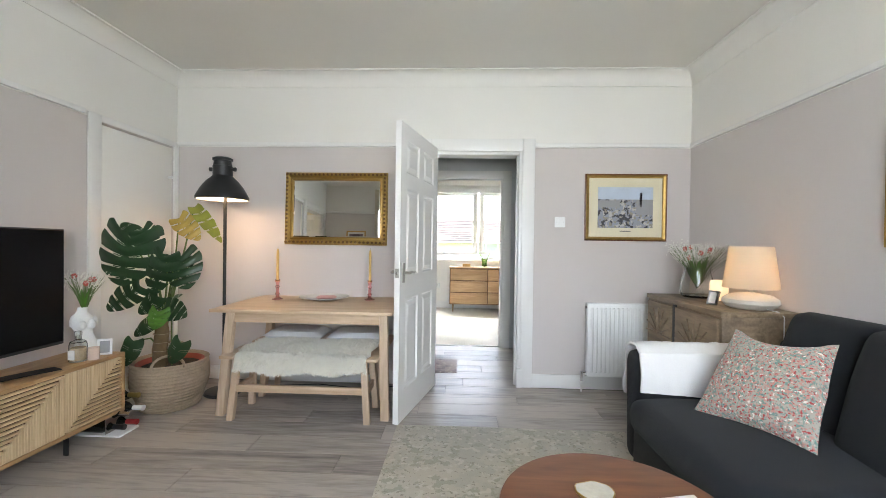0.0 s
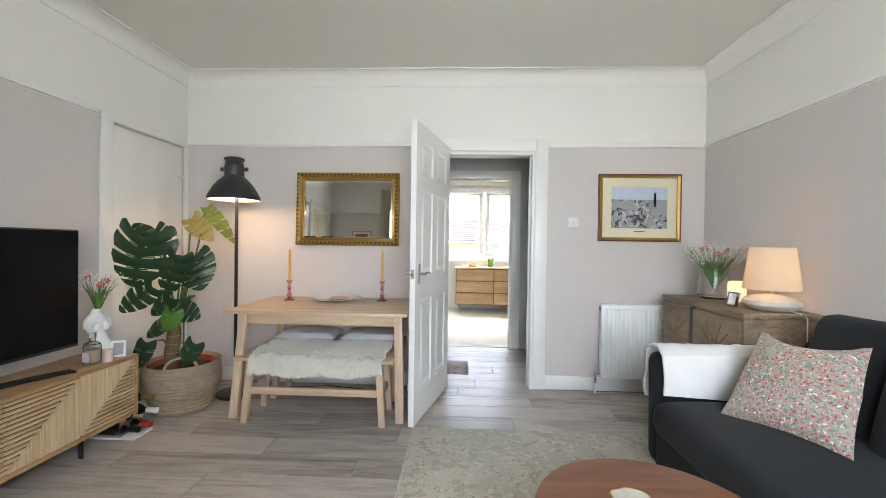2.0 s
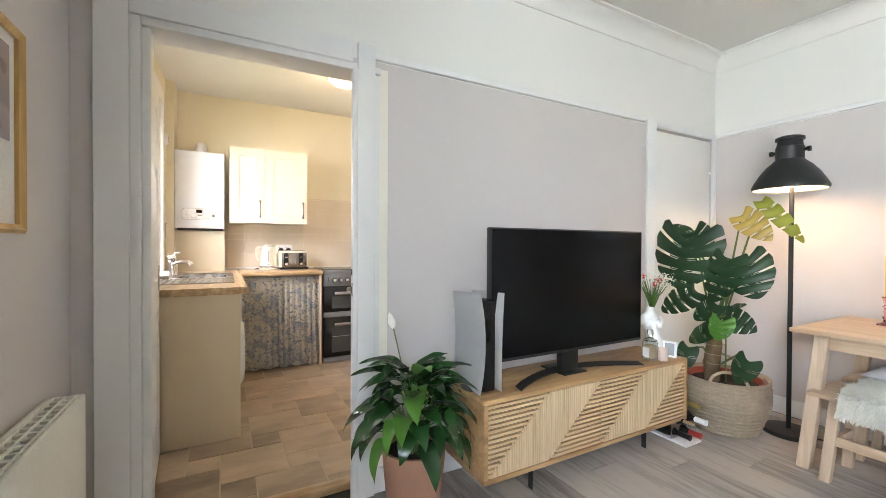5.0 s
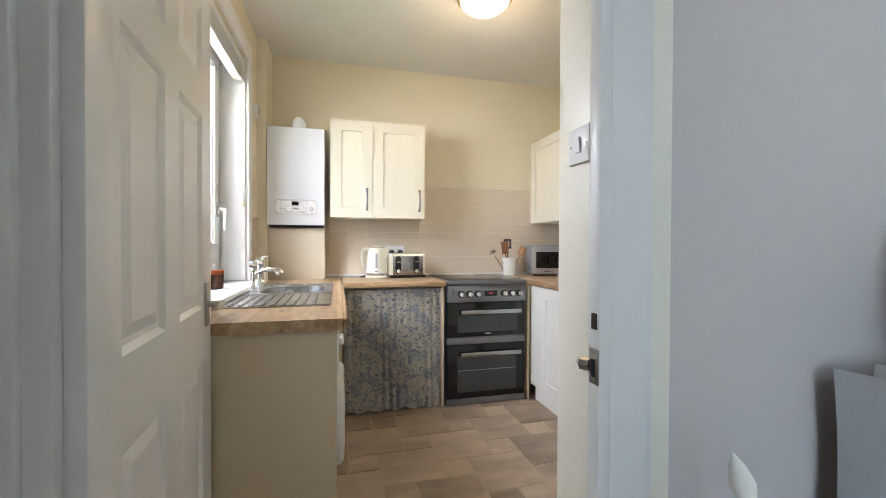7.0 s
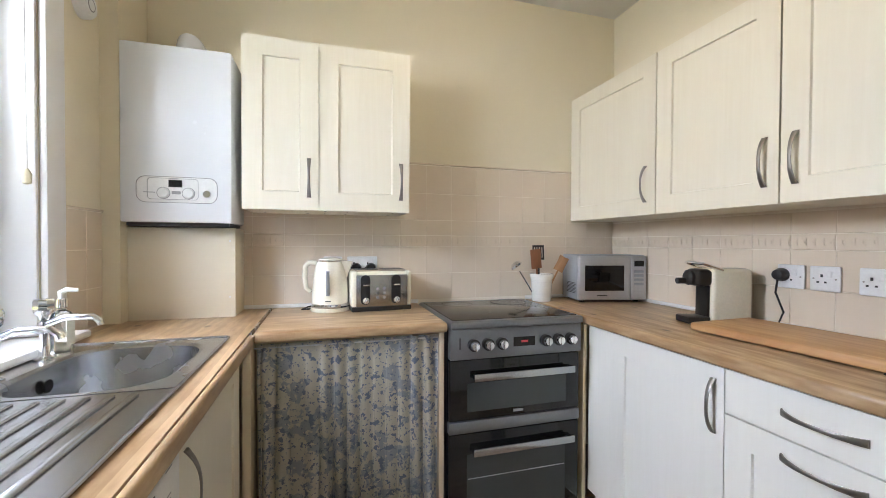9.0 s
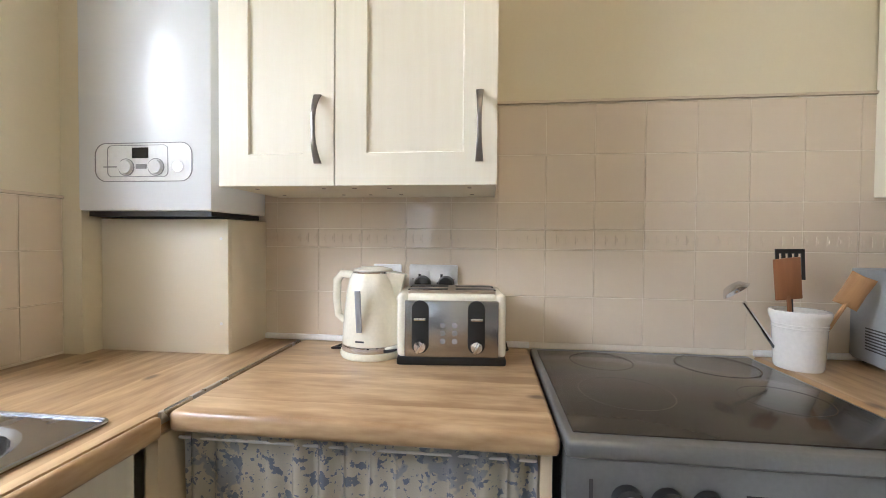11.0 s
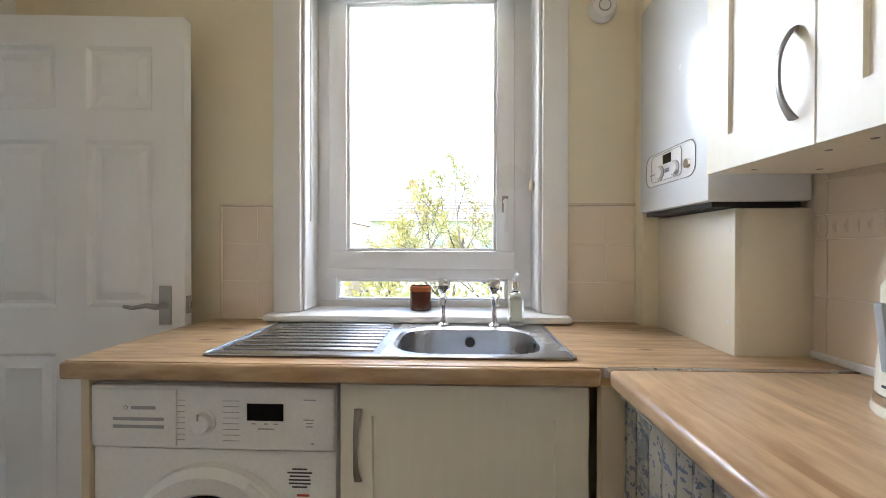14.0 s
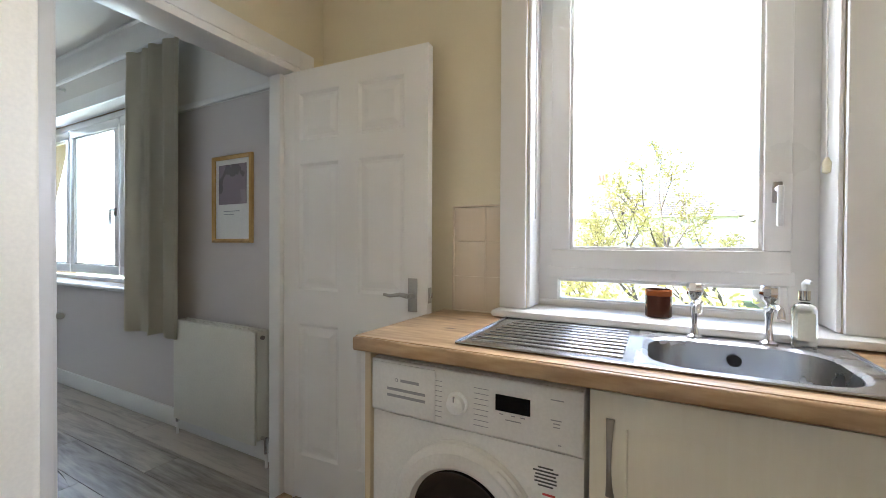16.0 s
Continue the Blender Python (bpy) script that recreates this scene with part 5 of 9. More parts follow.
for y in (SY0 + 0.30, SY1 - 0.33):
    for x in (SX_ + 0.06, SF - 0.05):
        part("leg", beam((x, y, 0), (x, y, SZ0), 0.028, 0.004, 0), M["lamp_black"], ts)

tv = thing("television", "large black flat screen television, switched off", "television", (-1.68, 1.8, SZ1))
part("body", abox(-1.665, -1.630, 1.262, 2.336, 0.605, 1.240, bevel=0.006), M["black"], tv)
part("screen", abox(-1.632, -1.6285, 1.270, 2.328, 0.622, 1.232), M["screen"], tv, smooth=False)
part("back_cover", abox(-1.72, -1.66, 1.45, 2.15, 0.66, 1.0, bevel=0.02), M["black"], tv)
part("neck", abox(-1.70, -1.66, 1.74, 1.86, SZ1 + 0.008, 0.66, bevel=0.006), M["black"], tv)
arc = [(-1.690 + 0.135 * ((y - 1.80) / 0.43) ** 2, y, SZ1 + 0.008) for y in [1.37 + 0.043 * k for k in range(21)]]
foot = BM()
for (xa, ya, za), (xb, yb, zb) in zip(arc, arc[1:]):
    foot.faces.new([foot.verts.new(p) for p in ((xa - 0.022, ya, za + 0.016), (xa + 0.022, ya, za + 0.006), (xb + 0.022, yb, zb + 0.006), (xb - 0.022, yb, zb + 0.016))])
bmesh.ops.remove_doubles(foot, verts=foot.verts[:], dist=0.0005)
bmesh.ops.solidify(foot, geom=foot.faces[:], thickness=0.006)
part("foot", foot, M["black"], tv, "curved black television foot")
part("stand_plate", abox(-1.80, -1.62, 1.72, 1.88, SZ1, SZ1 + 0.010, bevel=0.003), M["black"], tv)

# Upright games console: two pale curved plates round a black core.
gc = thing("games_console", "white and black upright games console on the stand", "games console", (-1.68, 1.23, SZ1))


def console_plate(side):
    bm = BM()
    rows = []
    for i in range(13):
        t = i / 12
        z = SZ1 + 0.012 + t * 0.43
        flare = 0.036 + 0.016 * (2 * t - 1) ** 2 + (0.012 * t if side > 0 else 0.0)
        cy = 1.235
        row_ = []
        for j in range(7):
            u = j / 6
            x = -1.84 + u * (0.275 - 0.015 * (2 * t - 1) ** 2)
            y = cy + side * (flare + 0.006 * u * u)
            row_.append(bm.verts.new((x, y, z + 0.012 * u * (1 if t > 0.5 else -0.6))))
        rows.append(row_)
    for a, b in zip(rows, rows[1:]):
        for j in range(6):
            bm.faces.new((a[j], a[j + 1], b[j + 1], b[j]))
    bmesh.ops.solidify(bm, geom=bm.faces[:], thickness=0.004)
    return bm


for s in (-1, 1):
    part("side_plate", console_plate(s), M["white_plastic"], gc, "white curved side plate")
part("core", abox(-1.83, -1.585, 1.207, 1.263, SZ1 + 0.012, SZ1 + 0.425, bevel=0.012), M["black_glass"], gc, "black core")
part("stand", alathe([(0, 0), (0.075, 0), (0.078, 0.006), (0.06, 0.014), (0, 0.014)], (-1.70, 1.235, SZ1), 24), M["black"], gc)

# Small things at the far end of the stand.
torso = [(0.0, 0.0), (0.048, 0.0), (0.056, 0.02), (0.058, 0.045), (0.050, 0.075), (0.040, 0.10), (0.042, 0.12), (0.053, 0.145), (0.055, 0.165), (0.046, 0.185), (0.030, 0.198), (0.024, 0.21), (0.024, 0.225), (0.018, 0.222), (0.0, 0.205)]
bm = alathe(torso, (0, 0, 0), 26)
for v in bm.verts:
    v.co.x *= 0.75
    v.co.y += 0.012 * math.sin(v.co.z * 26)
for cy in (-0.022, 0.022):
    lathe(bm, [(0, 0.028), (0.014, 0.024), (0.022, 0.012), (0.024, 0.0)], (0.026, cy, 0.148), 12, "X")
for cy in (-0.05, 0.05):
    tube(bm, [(0, cy * 0.8, 0.175), (0.004, cy, 0.16), (0.004, cy * 1.12, 0.14)], [0.017, 0.017, 0.010], 10)
solid("torso_vase", moved(bm, pose(-1.675, 2.50, SZ1, 0, 0, -25) @ Matrix.Diagonal((1.05, 1.05, 1.32, 1))), M["plaster"], "white plaster torso vase holding small flowers", "vase")


def bouquet(name, label, at, spread, height, n_gyp, n_red, green, seed):
    b = thing(name, label, "flowers", at)
    rg = random.Random(seed)
    stems, white, leafs = BM(), BM(), BM()
    at = Vector(at)

    def blob(bm, c, r):
        vs = [bm.verts.new(c + Vector(d) * r * rg.uniform(0.7, 1.2)) for d in ((1, 0, 0), (-1, 0, 0), (0, 1, 0), (0, -1, 0), (0, 0, 1), (0, 0, -1))]
        for f in ((0, 2, 4), (2, 1, 4), (1, 3, 4), (3, 0, 4), (2, 0, 5), (1, 2, 5), (3, 1, 5), (0, 3, 5)):
            bm.faces.new([vs[i] for i in f])

    for k in range(n_gyp):
        d = Vector((rg.gauss(0, 0.45), rg.gauss(0, 0.45), 1)).normalized()
        tip = at + Vector((d.x * spread * 2, d.y * spread * 2, height * rg.uniform(0.65, 1.0)))
        tube(stems, [at, at.lerp(tip, 0.5) + Vector((0, 0, height * 0.1)), tip], 0.0009, 4, False)
        for _ in range(7):
            blob(white, tip + Vector((rg.gauss(0, 0.02), rg.gauss(0, 0.02), rg.gauss(0, 0.015))), rg.uniform(0.003, 0.006))
    for k in range(n_red):
        a = 2 * math.pi * k / n_red + rg.random()
        tip = at + Vector((math.cos(a) * spread * 0.6, math.sin(a) * spread * 0.6, height * rg.uniform(0.7, 0.95)))
        tube(stems, [at, at.lerp(tip, 0.6), tip], 0.002, 5, False)
        head = alathe([(0.0, -0.014), (0.009, -0.010), (0.013, 0.0), (0.012, 0.010), (0.007, 0.018), (0.0, 0.019)], tip, 9)
        for v in head.verts:
            v.co += Vector((rg.gauss(0, 0.001), rg.gauss(0, 0.001), rg.gauss(0, 0.001)))
        part("flower_head", head, M["petal_red"], b, "coral red flower head")
    for k in range(green):
        a = rg.random() * 6.28
        tip = at + Vector((math.cos(a) * spread * 0.5, math.sin(a) * spread * 0.5, height * rg.uniform(0.4, 0.7)))
        side = Vector((-math.sin(a), math.cos(a), 0)) * 0.008
        m_ = at.lerp(tip, 0.6) + Vector((0, 0, 0.01))
        leafs.faces.new([leafs.verts.new(p) for p in (at, m_ - side, tip, m_ + side)])
    part("stems", stems, M["stem"], b)
    part("white_sprays", white, M["petal_white"], b, "tiny white blossom sprays")
    part("leaves", leafs, M["leaf_bright"], b)


bouquet("flower_posy", "small posy of white sprays and coral flowers", (-1.675, 2.50, 0.745), 0.075, 0.24, 60, 4, 26, 2)
bt = thing("diffuser_bottle", "clear glass scent bottle on the stand", "bottle", (-1.622, 2.41, SZ1))
DB = (-1.622, 2.41, SZ1)
part("bottle", alathe([(0, 0), (0.038, 0), (0.042, 0.006), (0.042, 0.098), (0.036, 0.115), (0.015, 0.126), (0.015, 0.150), (0.012, 0.150), (0.012, 0.122), (0.034, 0.110), (0.038, 0.096), (0.038, 0.008), (0, 0.007)], DB, 26), M["clear_glass"], bt)
part("liquid", alathe([(0, 0.010), (0.0365, 0.010), (0.0365, 0.080), (0, 0.080)], DB, 22), material("amber_scent", (0.72, 0.56, 0.38), 0.2, bump=0), bt, "pale amber scent")
part("cap", alathe([(0.016, 0.146), (0.018, 0.149), (0.018, 0.172), (0, 0.174)], DB, 16), M["clear_glass"], bt)
part("paper_label", abox(DB[0] - 0.018, DB[0] + 0.022, DB[1] - 0.0445, DB[1] - 0.0425, SZ1 + 0.018, SZ1 + 0.072), M["paper"], bt)
cj = solid("candle_jar", alathe([(0, 0), (0.027, 0), (0.028, 0.003), (0.028, 0.07), (0.025, 0.07), (0.025, 0.055), (0, 0.055)], (-1.572, 2.455, SZ1), 22), material("blush_glass", (0.72, 0.56, 0.48), 0.2, bump=0), "blush glass candle jar on the stand", "candle")
ph = thing("photo_frame", "small white photo frame leaning on the stand", "photo frame", turn=pose(-1.592, 2.55, SZ1, -10, 0, 28))
part("frame", moved(frame_bm(0.075, 0.095, 0.01, [(0, 0), (0, 0.01), (0.012, 0.01), (0.012, 0.004)]), pose(0, 0, 0.0475)), M["white_plastic"], ph)
part("photo", abox(-0.026, 0.026, -0.005, -0.002, 0.012, 0.083), M["ink_grey"], ph, smooth=False)
part("back", abox(-0.037, 0.037, 0.0, 0.003, 0.0, 0.095), M["white_plastic"], ph)

# Wine bottles lying in a low rack beside the basket.
rack = thing("wine_rack", "low white rack on the floor beside the plant basket", "wine rack", (-1.50, 2.76, 0))
part("tray", abox(-1.76, -1.46, 2.51, 2.66, 0, 0.012, bevel=0.003), M["white_plastic"], rack)
for x in (-1.74, -1.56):
    part("upright", abox(x, x + 0.006, 2.52, 2.65, 0.012, 0.115), M["nickel"], rack)


def wine(y, z, x0, foil, label):
    w = thing("wine_bottle", label, "wine bottle", (x0, y, z), group="wine bottles in the rack")
    part("bottle", alathe([(0, 0), (0.035, 0.002), (0.037, 0.01), (0.037, 0.17), (0.030, 0.195), (0.015, 0.22), (0.0145, 0.25), (0, 0.25)], (x0, y, z), 18, "X"), M["bottle"], w)
    part("foil", alathe([(0.0155, 0.235), (0.0155, 0.29), (0.017, 0.291), (0.017, 0.302), (0, 0.303)], (x0, y, z), 16, "X"), foil, w, "foil cap")


wine(2.545, 0.050, -1.76, M["black"], "dark wine bottle with a black cap")
wine(2.622, 0.050, -1.745, M["foil_red"], "dark wine bottle with a red foil cap")
wine(2.585, 0.112, -1.755, M["chrome"], "dark wine bottle with a silver cap")
wine(2.660, 0.122, -1.735, M["white_plastic"], "dark wine bottle with a white cap")
wine(2.700, 0.186, -1.80, M["foil_gold"], "dark wine bottle with a gold foil cap")

# ---- plants ----


def bent(u, v, droop, fold):
    """A leaf blade's own curve: u along, v across (-1..1)."""
    return Vector((u, v, -droop * u * u - fold * abs(v)))


def split_leaf(size, lobes, seed, cut=0.62, wide=1.0):
    """A monstera blade with deep slits, about 1 across, base at the origin, pointing along x."""
    rg = random.Random(seed)
    bm = BM()
    n = 132

    def width(u):
        return 0.56 * wide * (math.sin(math.pi * min(1, u * 0.88 + 0.12)) ** 0.55) * (1.18 - 0.50 * u)

    for side in (1, -1):
        ph_ = rg.random() * 0.1
        prev = None
        for i in range(n + 1):
            u = i / n
            f = (u * lobes + ph_) % 1.0
            w = width(u)
            gap = f > 0.86 and 0.16 < u < 0.86
            outer = w * (1 - cut if gap else 1.0) * (1 if gap else 1 - 0.10 * abs(f - 0.36))
            pts = []
            for k, a in enumerate((0.0, 0.2, 0.45, 0.75, 1.0)):
                v = outer * a
                ux = u - 0.42 * (1 - u) ** 2 * (v / 0.5) ** 1.3 + 0.30 * v * u * (1 - u)
                z = 0.16 * u * (1 - u) - 0.22 * v * v * 2 + 0.05 * v + 0.012 * math.sin(u * lobes * 6.28)
                pts.append((ux * size, side * v * size, z * size))
            vs = [bm.verts.new(p) for p in pts]
            if prev:
                if gap == prev[1]:
                    for k in range(4):
                        q = (prev[0][k], vs[k], vs[k + 1], prev[0][k + 1])
                        bm.faces.new(q if side == 1 else q[::-1])
                else:
                    for k in range(1):
                        q = (prev[0][k], vs[k], vs[k + 1], prev[0][k + 1])
                        bm.faces.new(q if side == 1 else q[::-1])
            prev = (vs, gap)
    bmesh.ops.remove_doubles(bm, verts=bm.verts[:], dist=0.0004)
    return bm


def aim(at, yaw, pitch, roll=0.0):
    return pose(*at) @ Matrix.Rotation(radians(yaw), 4, "Z") @ Matrix.Rotation(radians(-pitch), 4, "Y") @ Matrix.Rotation(radians(roll), 4, "X")


PB = Vector((-1.53, 3.03, 0))
basket = thing("plant_basket", "round woven seagrass basket with handles", "basket", PB)
bm = BM()
prof = []
for k in range(15):
    t = k / 14
    r = 0.200 + 0.046 * t - 0.012 * math.cos(t * 6)
    prof += [(r + 0.006, t * 0.315 + 0.004), (r + 0.010, t * 0.315 + 0.011), (r + 0.006, t * 0.315 + 0.018)]
lathe(bm, [(0, 0.0), (0.19, 0.0)] + prof + [(0.238, 0.333), (0.226, 0.32), (0.20, 0.05), (0, 0.05)], PB, 48)
for v in bm.verts:
    a = math.atan2(v.co.y - PB.y, v.co.x - PB.x)
    v.co += Vector((math.cos(a), math.sin(a), 0)) * 0.004 * noise.noise((a * 14, v.co.z * 60, 2))
part("body", bm, M["basket"], basket)
for s in (-1, 1):
    c = PB + Vector((0.13 * s, -0.205 * s, 0.32))
    part("handle", atube([c + Vector((0.085 * math.cos(a), 0.045 * math.cos(a), 0.085 * math.sin(a))) for a in [math.pi * k / 10 for k in range(11)]], 0.009, 8), M["basket"], basket)
mon = thing("monstera_plant", "tall monstera with split dark leaves and one yellowed leaf", "house plant", PB + Vector((0, 0, 0.06)))
part("pot", alathe([(0, 0.06), (0.15, 0.06), (0.20, 0.29), (0.212, 0.315), (0.200, 0.318), (0.185, 0.28), (0, 0.275)], PB, 32), M["red_liner"], mon, "red plastic plant pot")
part("soil", alathe([(0, 0.287), (0.10, 0.286), (0.186, 0.282), (0.186, 0.270)], PB, 28), M["soil"], mon)
part("trunk", atube([PB + Vector(p) for p in ((-0.05, -0.04, 0.27), (-0.055, -0.04, 0.40), (-0.045, -0.03, 0.52), (-0.05, -0.03, 0.62))], [0.045, 0.047, 0.045, 0.036], 14), M["trunk"], mon, "fibrous brown stem")
part("support", atube([PB + Vector((0.02, -0.02, 0.28)), PB + Vector((0.01, -0.01, 0.85))], 0.005, 6), M["stem"], mon)
bm = BM()
for z in (0.40, 0.46, 0.52):
    tube(bm, [PB + Vector((0.055 * math.cos(a) - 0.04, 0.055 * math.sin(a) - 0.035, z)) for a in [6.283 * k / 16 for k in range(17)]], 0.0018, 5)
part("twine", bm, M["basket"], mon)
LEAVES = [  # where the stalk meets the blade, the blade's tip, relative width, the way its face is turned, material
    ((-1.63, 2.78, 1.20), (-1.68, 2.76, 0.86), 1.18, (0.15, -1, 0.35), "leaf"), ((-1.67, 2.92, 1.25), (-1.55, 2.90, 1.09), 0.9, (-0.1, -1, 0.6), "leaf"),
    ((-1.71, 2.95, 1.21), (-1.83, 2.93, 1.31), 0.8, (0.3, -0.9, 0.8), "leaf"), ((-1.37, 2.88, 1.34), (-1.20, 2.86, 1.18), 0.62, (0.1, -1, 0.5), "leaf_yellow"),
    ((-1.29, 2.92, 1.42), (-1.07, 2.90, 1.16), 0.30, (0.5, -0.8, 0.7), "leaf_lime"), ((-1.34, 2.84, 1.07), (-1.24, 2.80, 0.85), 1.05, (0.25, -1, 0.3), "leaf"),
    ((-1.39, 2.78, 1.08), (-1.45, 2.74, 0.81), 0.82, (-0.1, -1, 0.25), "leaf"), ((-1.61, 2.84, 0.87), (-1.82, 2.80, 0.70), 0.62, (0.3, -1, 0.2), "leaf"),
    ((-1.50, 2.86, 0.80), (-1.61, 2.82, 0.68), 0.85, (0.2, -1, 0.6), "leaf"), ((-1.47, 2.90, 0.75), (-1.32, 2.86, 0.82), 0.5, (0.1, -0.7, 0.9), "leaf"),
    ((-1.42, 2.82, 0.74), (-1.23, 2.78, 0.68), 0.75, (0.1, -1, 0.5), "leaf"), ((-1.40, 2.74, 0.72), (-1.41, 2.71, 0.60), 1.1, (0.1, -1, 0.3), "leaf_bright"),
    ((-1.53, 2.86, 0.64), (-1.64, 2.82, 0.53), 0.8, (-0.2, -1, 0.4), "leaf"), ((-1.64, 2.83, 0.50), (-1.67, 2.79, 0.33), 0.7, (0.3, -1, 0.2), "leaf"),
    ((-1.28, 2.78, 0.51), (-1.33, 2.75, 0.37), 0.95, (0.0, -1, 0.4), "leaf"), ((-1.50, 3.05, 1.05), (-1.62, 3.15, 0.88), 0.9, (-0.3, 0.4, 0.9), "leaf"),
]
for k, (base, tip, wide, face, mt) in enumerate(LEAVES):
    base, tip = Vector(base), Vector(tip)
    ax = (tip - base).normalized()
    side = Vector(face).normalized().cross(ax).normalized()
    turn = Matrix((ax, side, ax.cross(side))).transposed().to_4x4()
    size = (tip - base).length
    start = Vector((PB.x - 0.05 + 0.012 * (k % 3 - 1), PB.y + 0.012 * (k % 2), max(0.30, min(0.58, base.z - 0.14))))
    mid = start.lerp(base, 0.6) + Vector((0, 0.03, 0.05))
    stem = part("leaf_stalk", atube([start, mid, base], [0.007, 0.006, 0.004], 7), M["stem"], mon)
    slits = size > 0.19 or wide > 1
    part("leaf", moved(split_leaf(size * 0.94, 4.6 if slits else 2.5, k, 0.60 if slits and mt != "leaf_bright" or size > 0.3 else 0.04, wide), Matrix.Translation(base) @ turn), M[mt], stem)

PL = Vector((-1.675, 0.90, 0))
lily = thing("peace_lily", "bushy peace lily with one pale flower in a terracotta pot", "house plant", PL)
part("pot", alathe([(0, 0), (0.105, 0), (0.11, 0.006), (0.135, 0.27), (0.138, 0.30), (0.128, 0.302), (0.120, 0.27), (0, 0.265)], PL, 36), M["terracotta"], lily, "terracotta pink pot")
part("soil", alathe([(0, 0.275), (0.121, 0.272), (0.121, 0.262)], PL, 24), M["soil"], lily)


def lily_leaf(length, wide, droop, seed):
    bm = BM()
    n, prev = 14, None
    for i in range(n + 1):
        u = i / n
        w = wide * (math.sin(math.pi * u ** 0.75) ** 0.9) * (1 - 0.25 * u) + 0.0008
        a = droop * u * 1.6
        c = Vector((length * math.sin(max(a, 1e-3)) / max(droop * 1.6, 1e-3), 0, -length * (1 - math.cos(a)) / max(droop * 1.6, 1e-3)))
        wave = 0.006 * math.sin(u * 9 + seed)
        vs = [bm.verts.new(c + Vector((0, s * w, -0.0 + abs(s) * w * 0.35 + wave * s))) for s in (-1, -0.5, 0, 0.5, 1)]
        if prev:
            for k in range(4):
                bm.faces.new((prev[k], vs[k], vs[k + 1], prev[k + 1]))
        prev = vs
    return bm


rg = random.Random(11)
for k in range(72):
    yaw = k * 137.5
    tier = k / 72
    ht = 0.36 + 0.25 * (1 - tier) + rg.uniform(-0.03, 0.03)
    reach = 0.03 + 0.13 * tier
    base = PL + Vector((rg.gauss(0, 0.02), rg.gauss(0, 0.02), 0.27))
    d = Vector((math.cos(radians(yaw)), math.sin(radians(yaw)), 0))
    tip = PL + d * reach + Vector((0, 0, ht))
    if tip.x < XL + 0.05:
        tip.x = XL + 0.06
    stalk = part("leaf_stalk", atube([base, base.lerp(tip, 0.5) + Vector((0, 0, 0.04)), tip], [0.003, 0.0028, 0.0022], 5), M["stem"], lily)
    yaw_l = yaw if d.x > -0.45 else yaw + (70 if d.y > 0 else -70) * -1
    part("leaf", moved(lily_leaf(rg.uniform(0.15, 0.23), rg.uniform(0.036, 0.052), rg.uniform(0.45, 0.8) + 0.6 * tier, k), aim(tip, yaw_l, 42 * (1 - tier) + 8, rg.uniform(-15, 15))), M["lily"] if k % 13 else M["leaf_bright"], stalk)
fs = part("flower_stalk", atube([PL + Vector((0, 0, 0.27)), PL + Vector((-0.03, -0.04, 0.62)), PL + Vector((-0.04, -0.08, 0.80))], 0.003, 6), M["stem"], lily)
part("spathe", moved(alathe([(0.001, 0.0), (0.012, 0.013), (0.017, 0.032), (0.011, 0.056), (0.001, 0.075)], (0, 0, 0), 14), pose(PL.x - 0.04, PL.y - 0.08, 0.795, 10, -12)), M["petal_white"], fs, "pale unopened spathe")

# ---- sofa, sideboard and coffee table ----
sofa = thing("sofa", "charcoal fabric sofa with loose back cushions", "sofa", (1.95, 1.4, 0))
AX0, AX1, AY0, AY1, AZ = 1.465, 2.40, 2.28, 2.43, 0.645


def arm(y0, y1):
    bm = abox(AX0, AX1, y0, y1, 0.06, AZ, bevel=0.06, seg=5)
    for v in bm.verts:
        v.co.x -= 0.03 * max(0, (v.co.z - 0.35)) if v.co.x < AX0 + 0.1 else 0
    return bm


part("arm", arm(AY0, AY1), M["charcoal"], sofa)
part("arm", arm(-0.05, 0.11), M["charcoal"], sofa)
part("base", abox(1.45, 2.40, 0.10, AY0 + 0.01, 0.06, 0.29, bevel=0.03, seg=3), M["charcoal"], sofa)
part("back", abox(2.24, 2.41, 0.0, AY1 - 0.02, 0.10, 0.72, bevel=0.05, seg=4), M["charcoal"], sofa)


def upholstered(x0, x1, y0, y1, z0, z1, bevel, crown, seed):
    """A firm stuffed cushion: rounded edges, a crowned face and slight slack."""
    bm = abox(x0, x1, y0, y1, z0, z1, bevel=bevel, seg=5)
    bmesh.ops.subdivide_edges(bm, edges=[e for e in bm.edges if e.calc_length() > 0.22], cuts=9, use_grid_fill=True)
    c, h_ = Vector(((x0 + x1) / 2, (y0 + y1) / 2, (z0 + z1) / 2)), Vector(((x1 - x0) / 2, (y1 - y0) / 2, (z1 - z0) / 2))
    for v in bm.verts:
        d = v.co - c
        u, w, t = d.x / h_.x, d.y / h_.y, d.z / h_.z
        k = crown * noise.noise((v.co.x * 5 + seed, v.co.y * 5, v.co.z * 5)) * 0.5
        v.co.z += (crown * max(0, 1 - u * u) * max(0, 1 - w * w) + k * 0.4) * (1 if t > 0 else -0.2)
        v.co.y += crown * 0.5 * w * max(0, 1 - u * u) * max(0, 1 - t * t)
    return bm


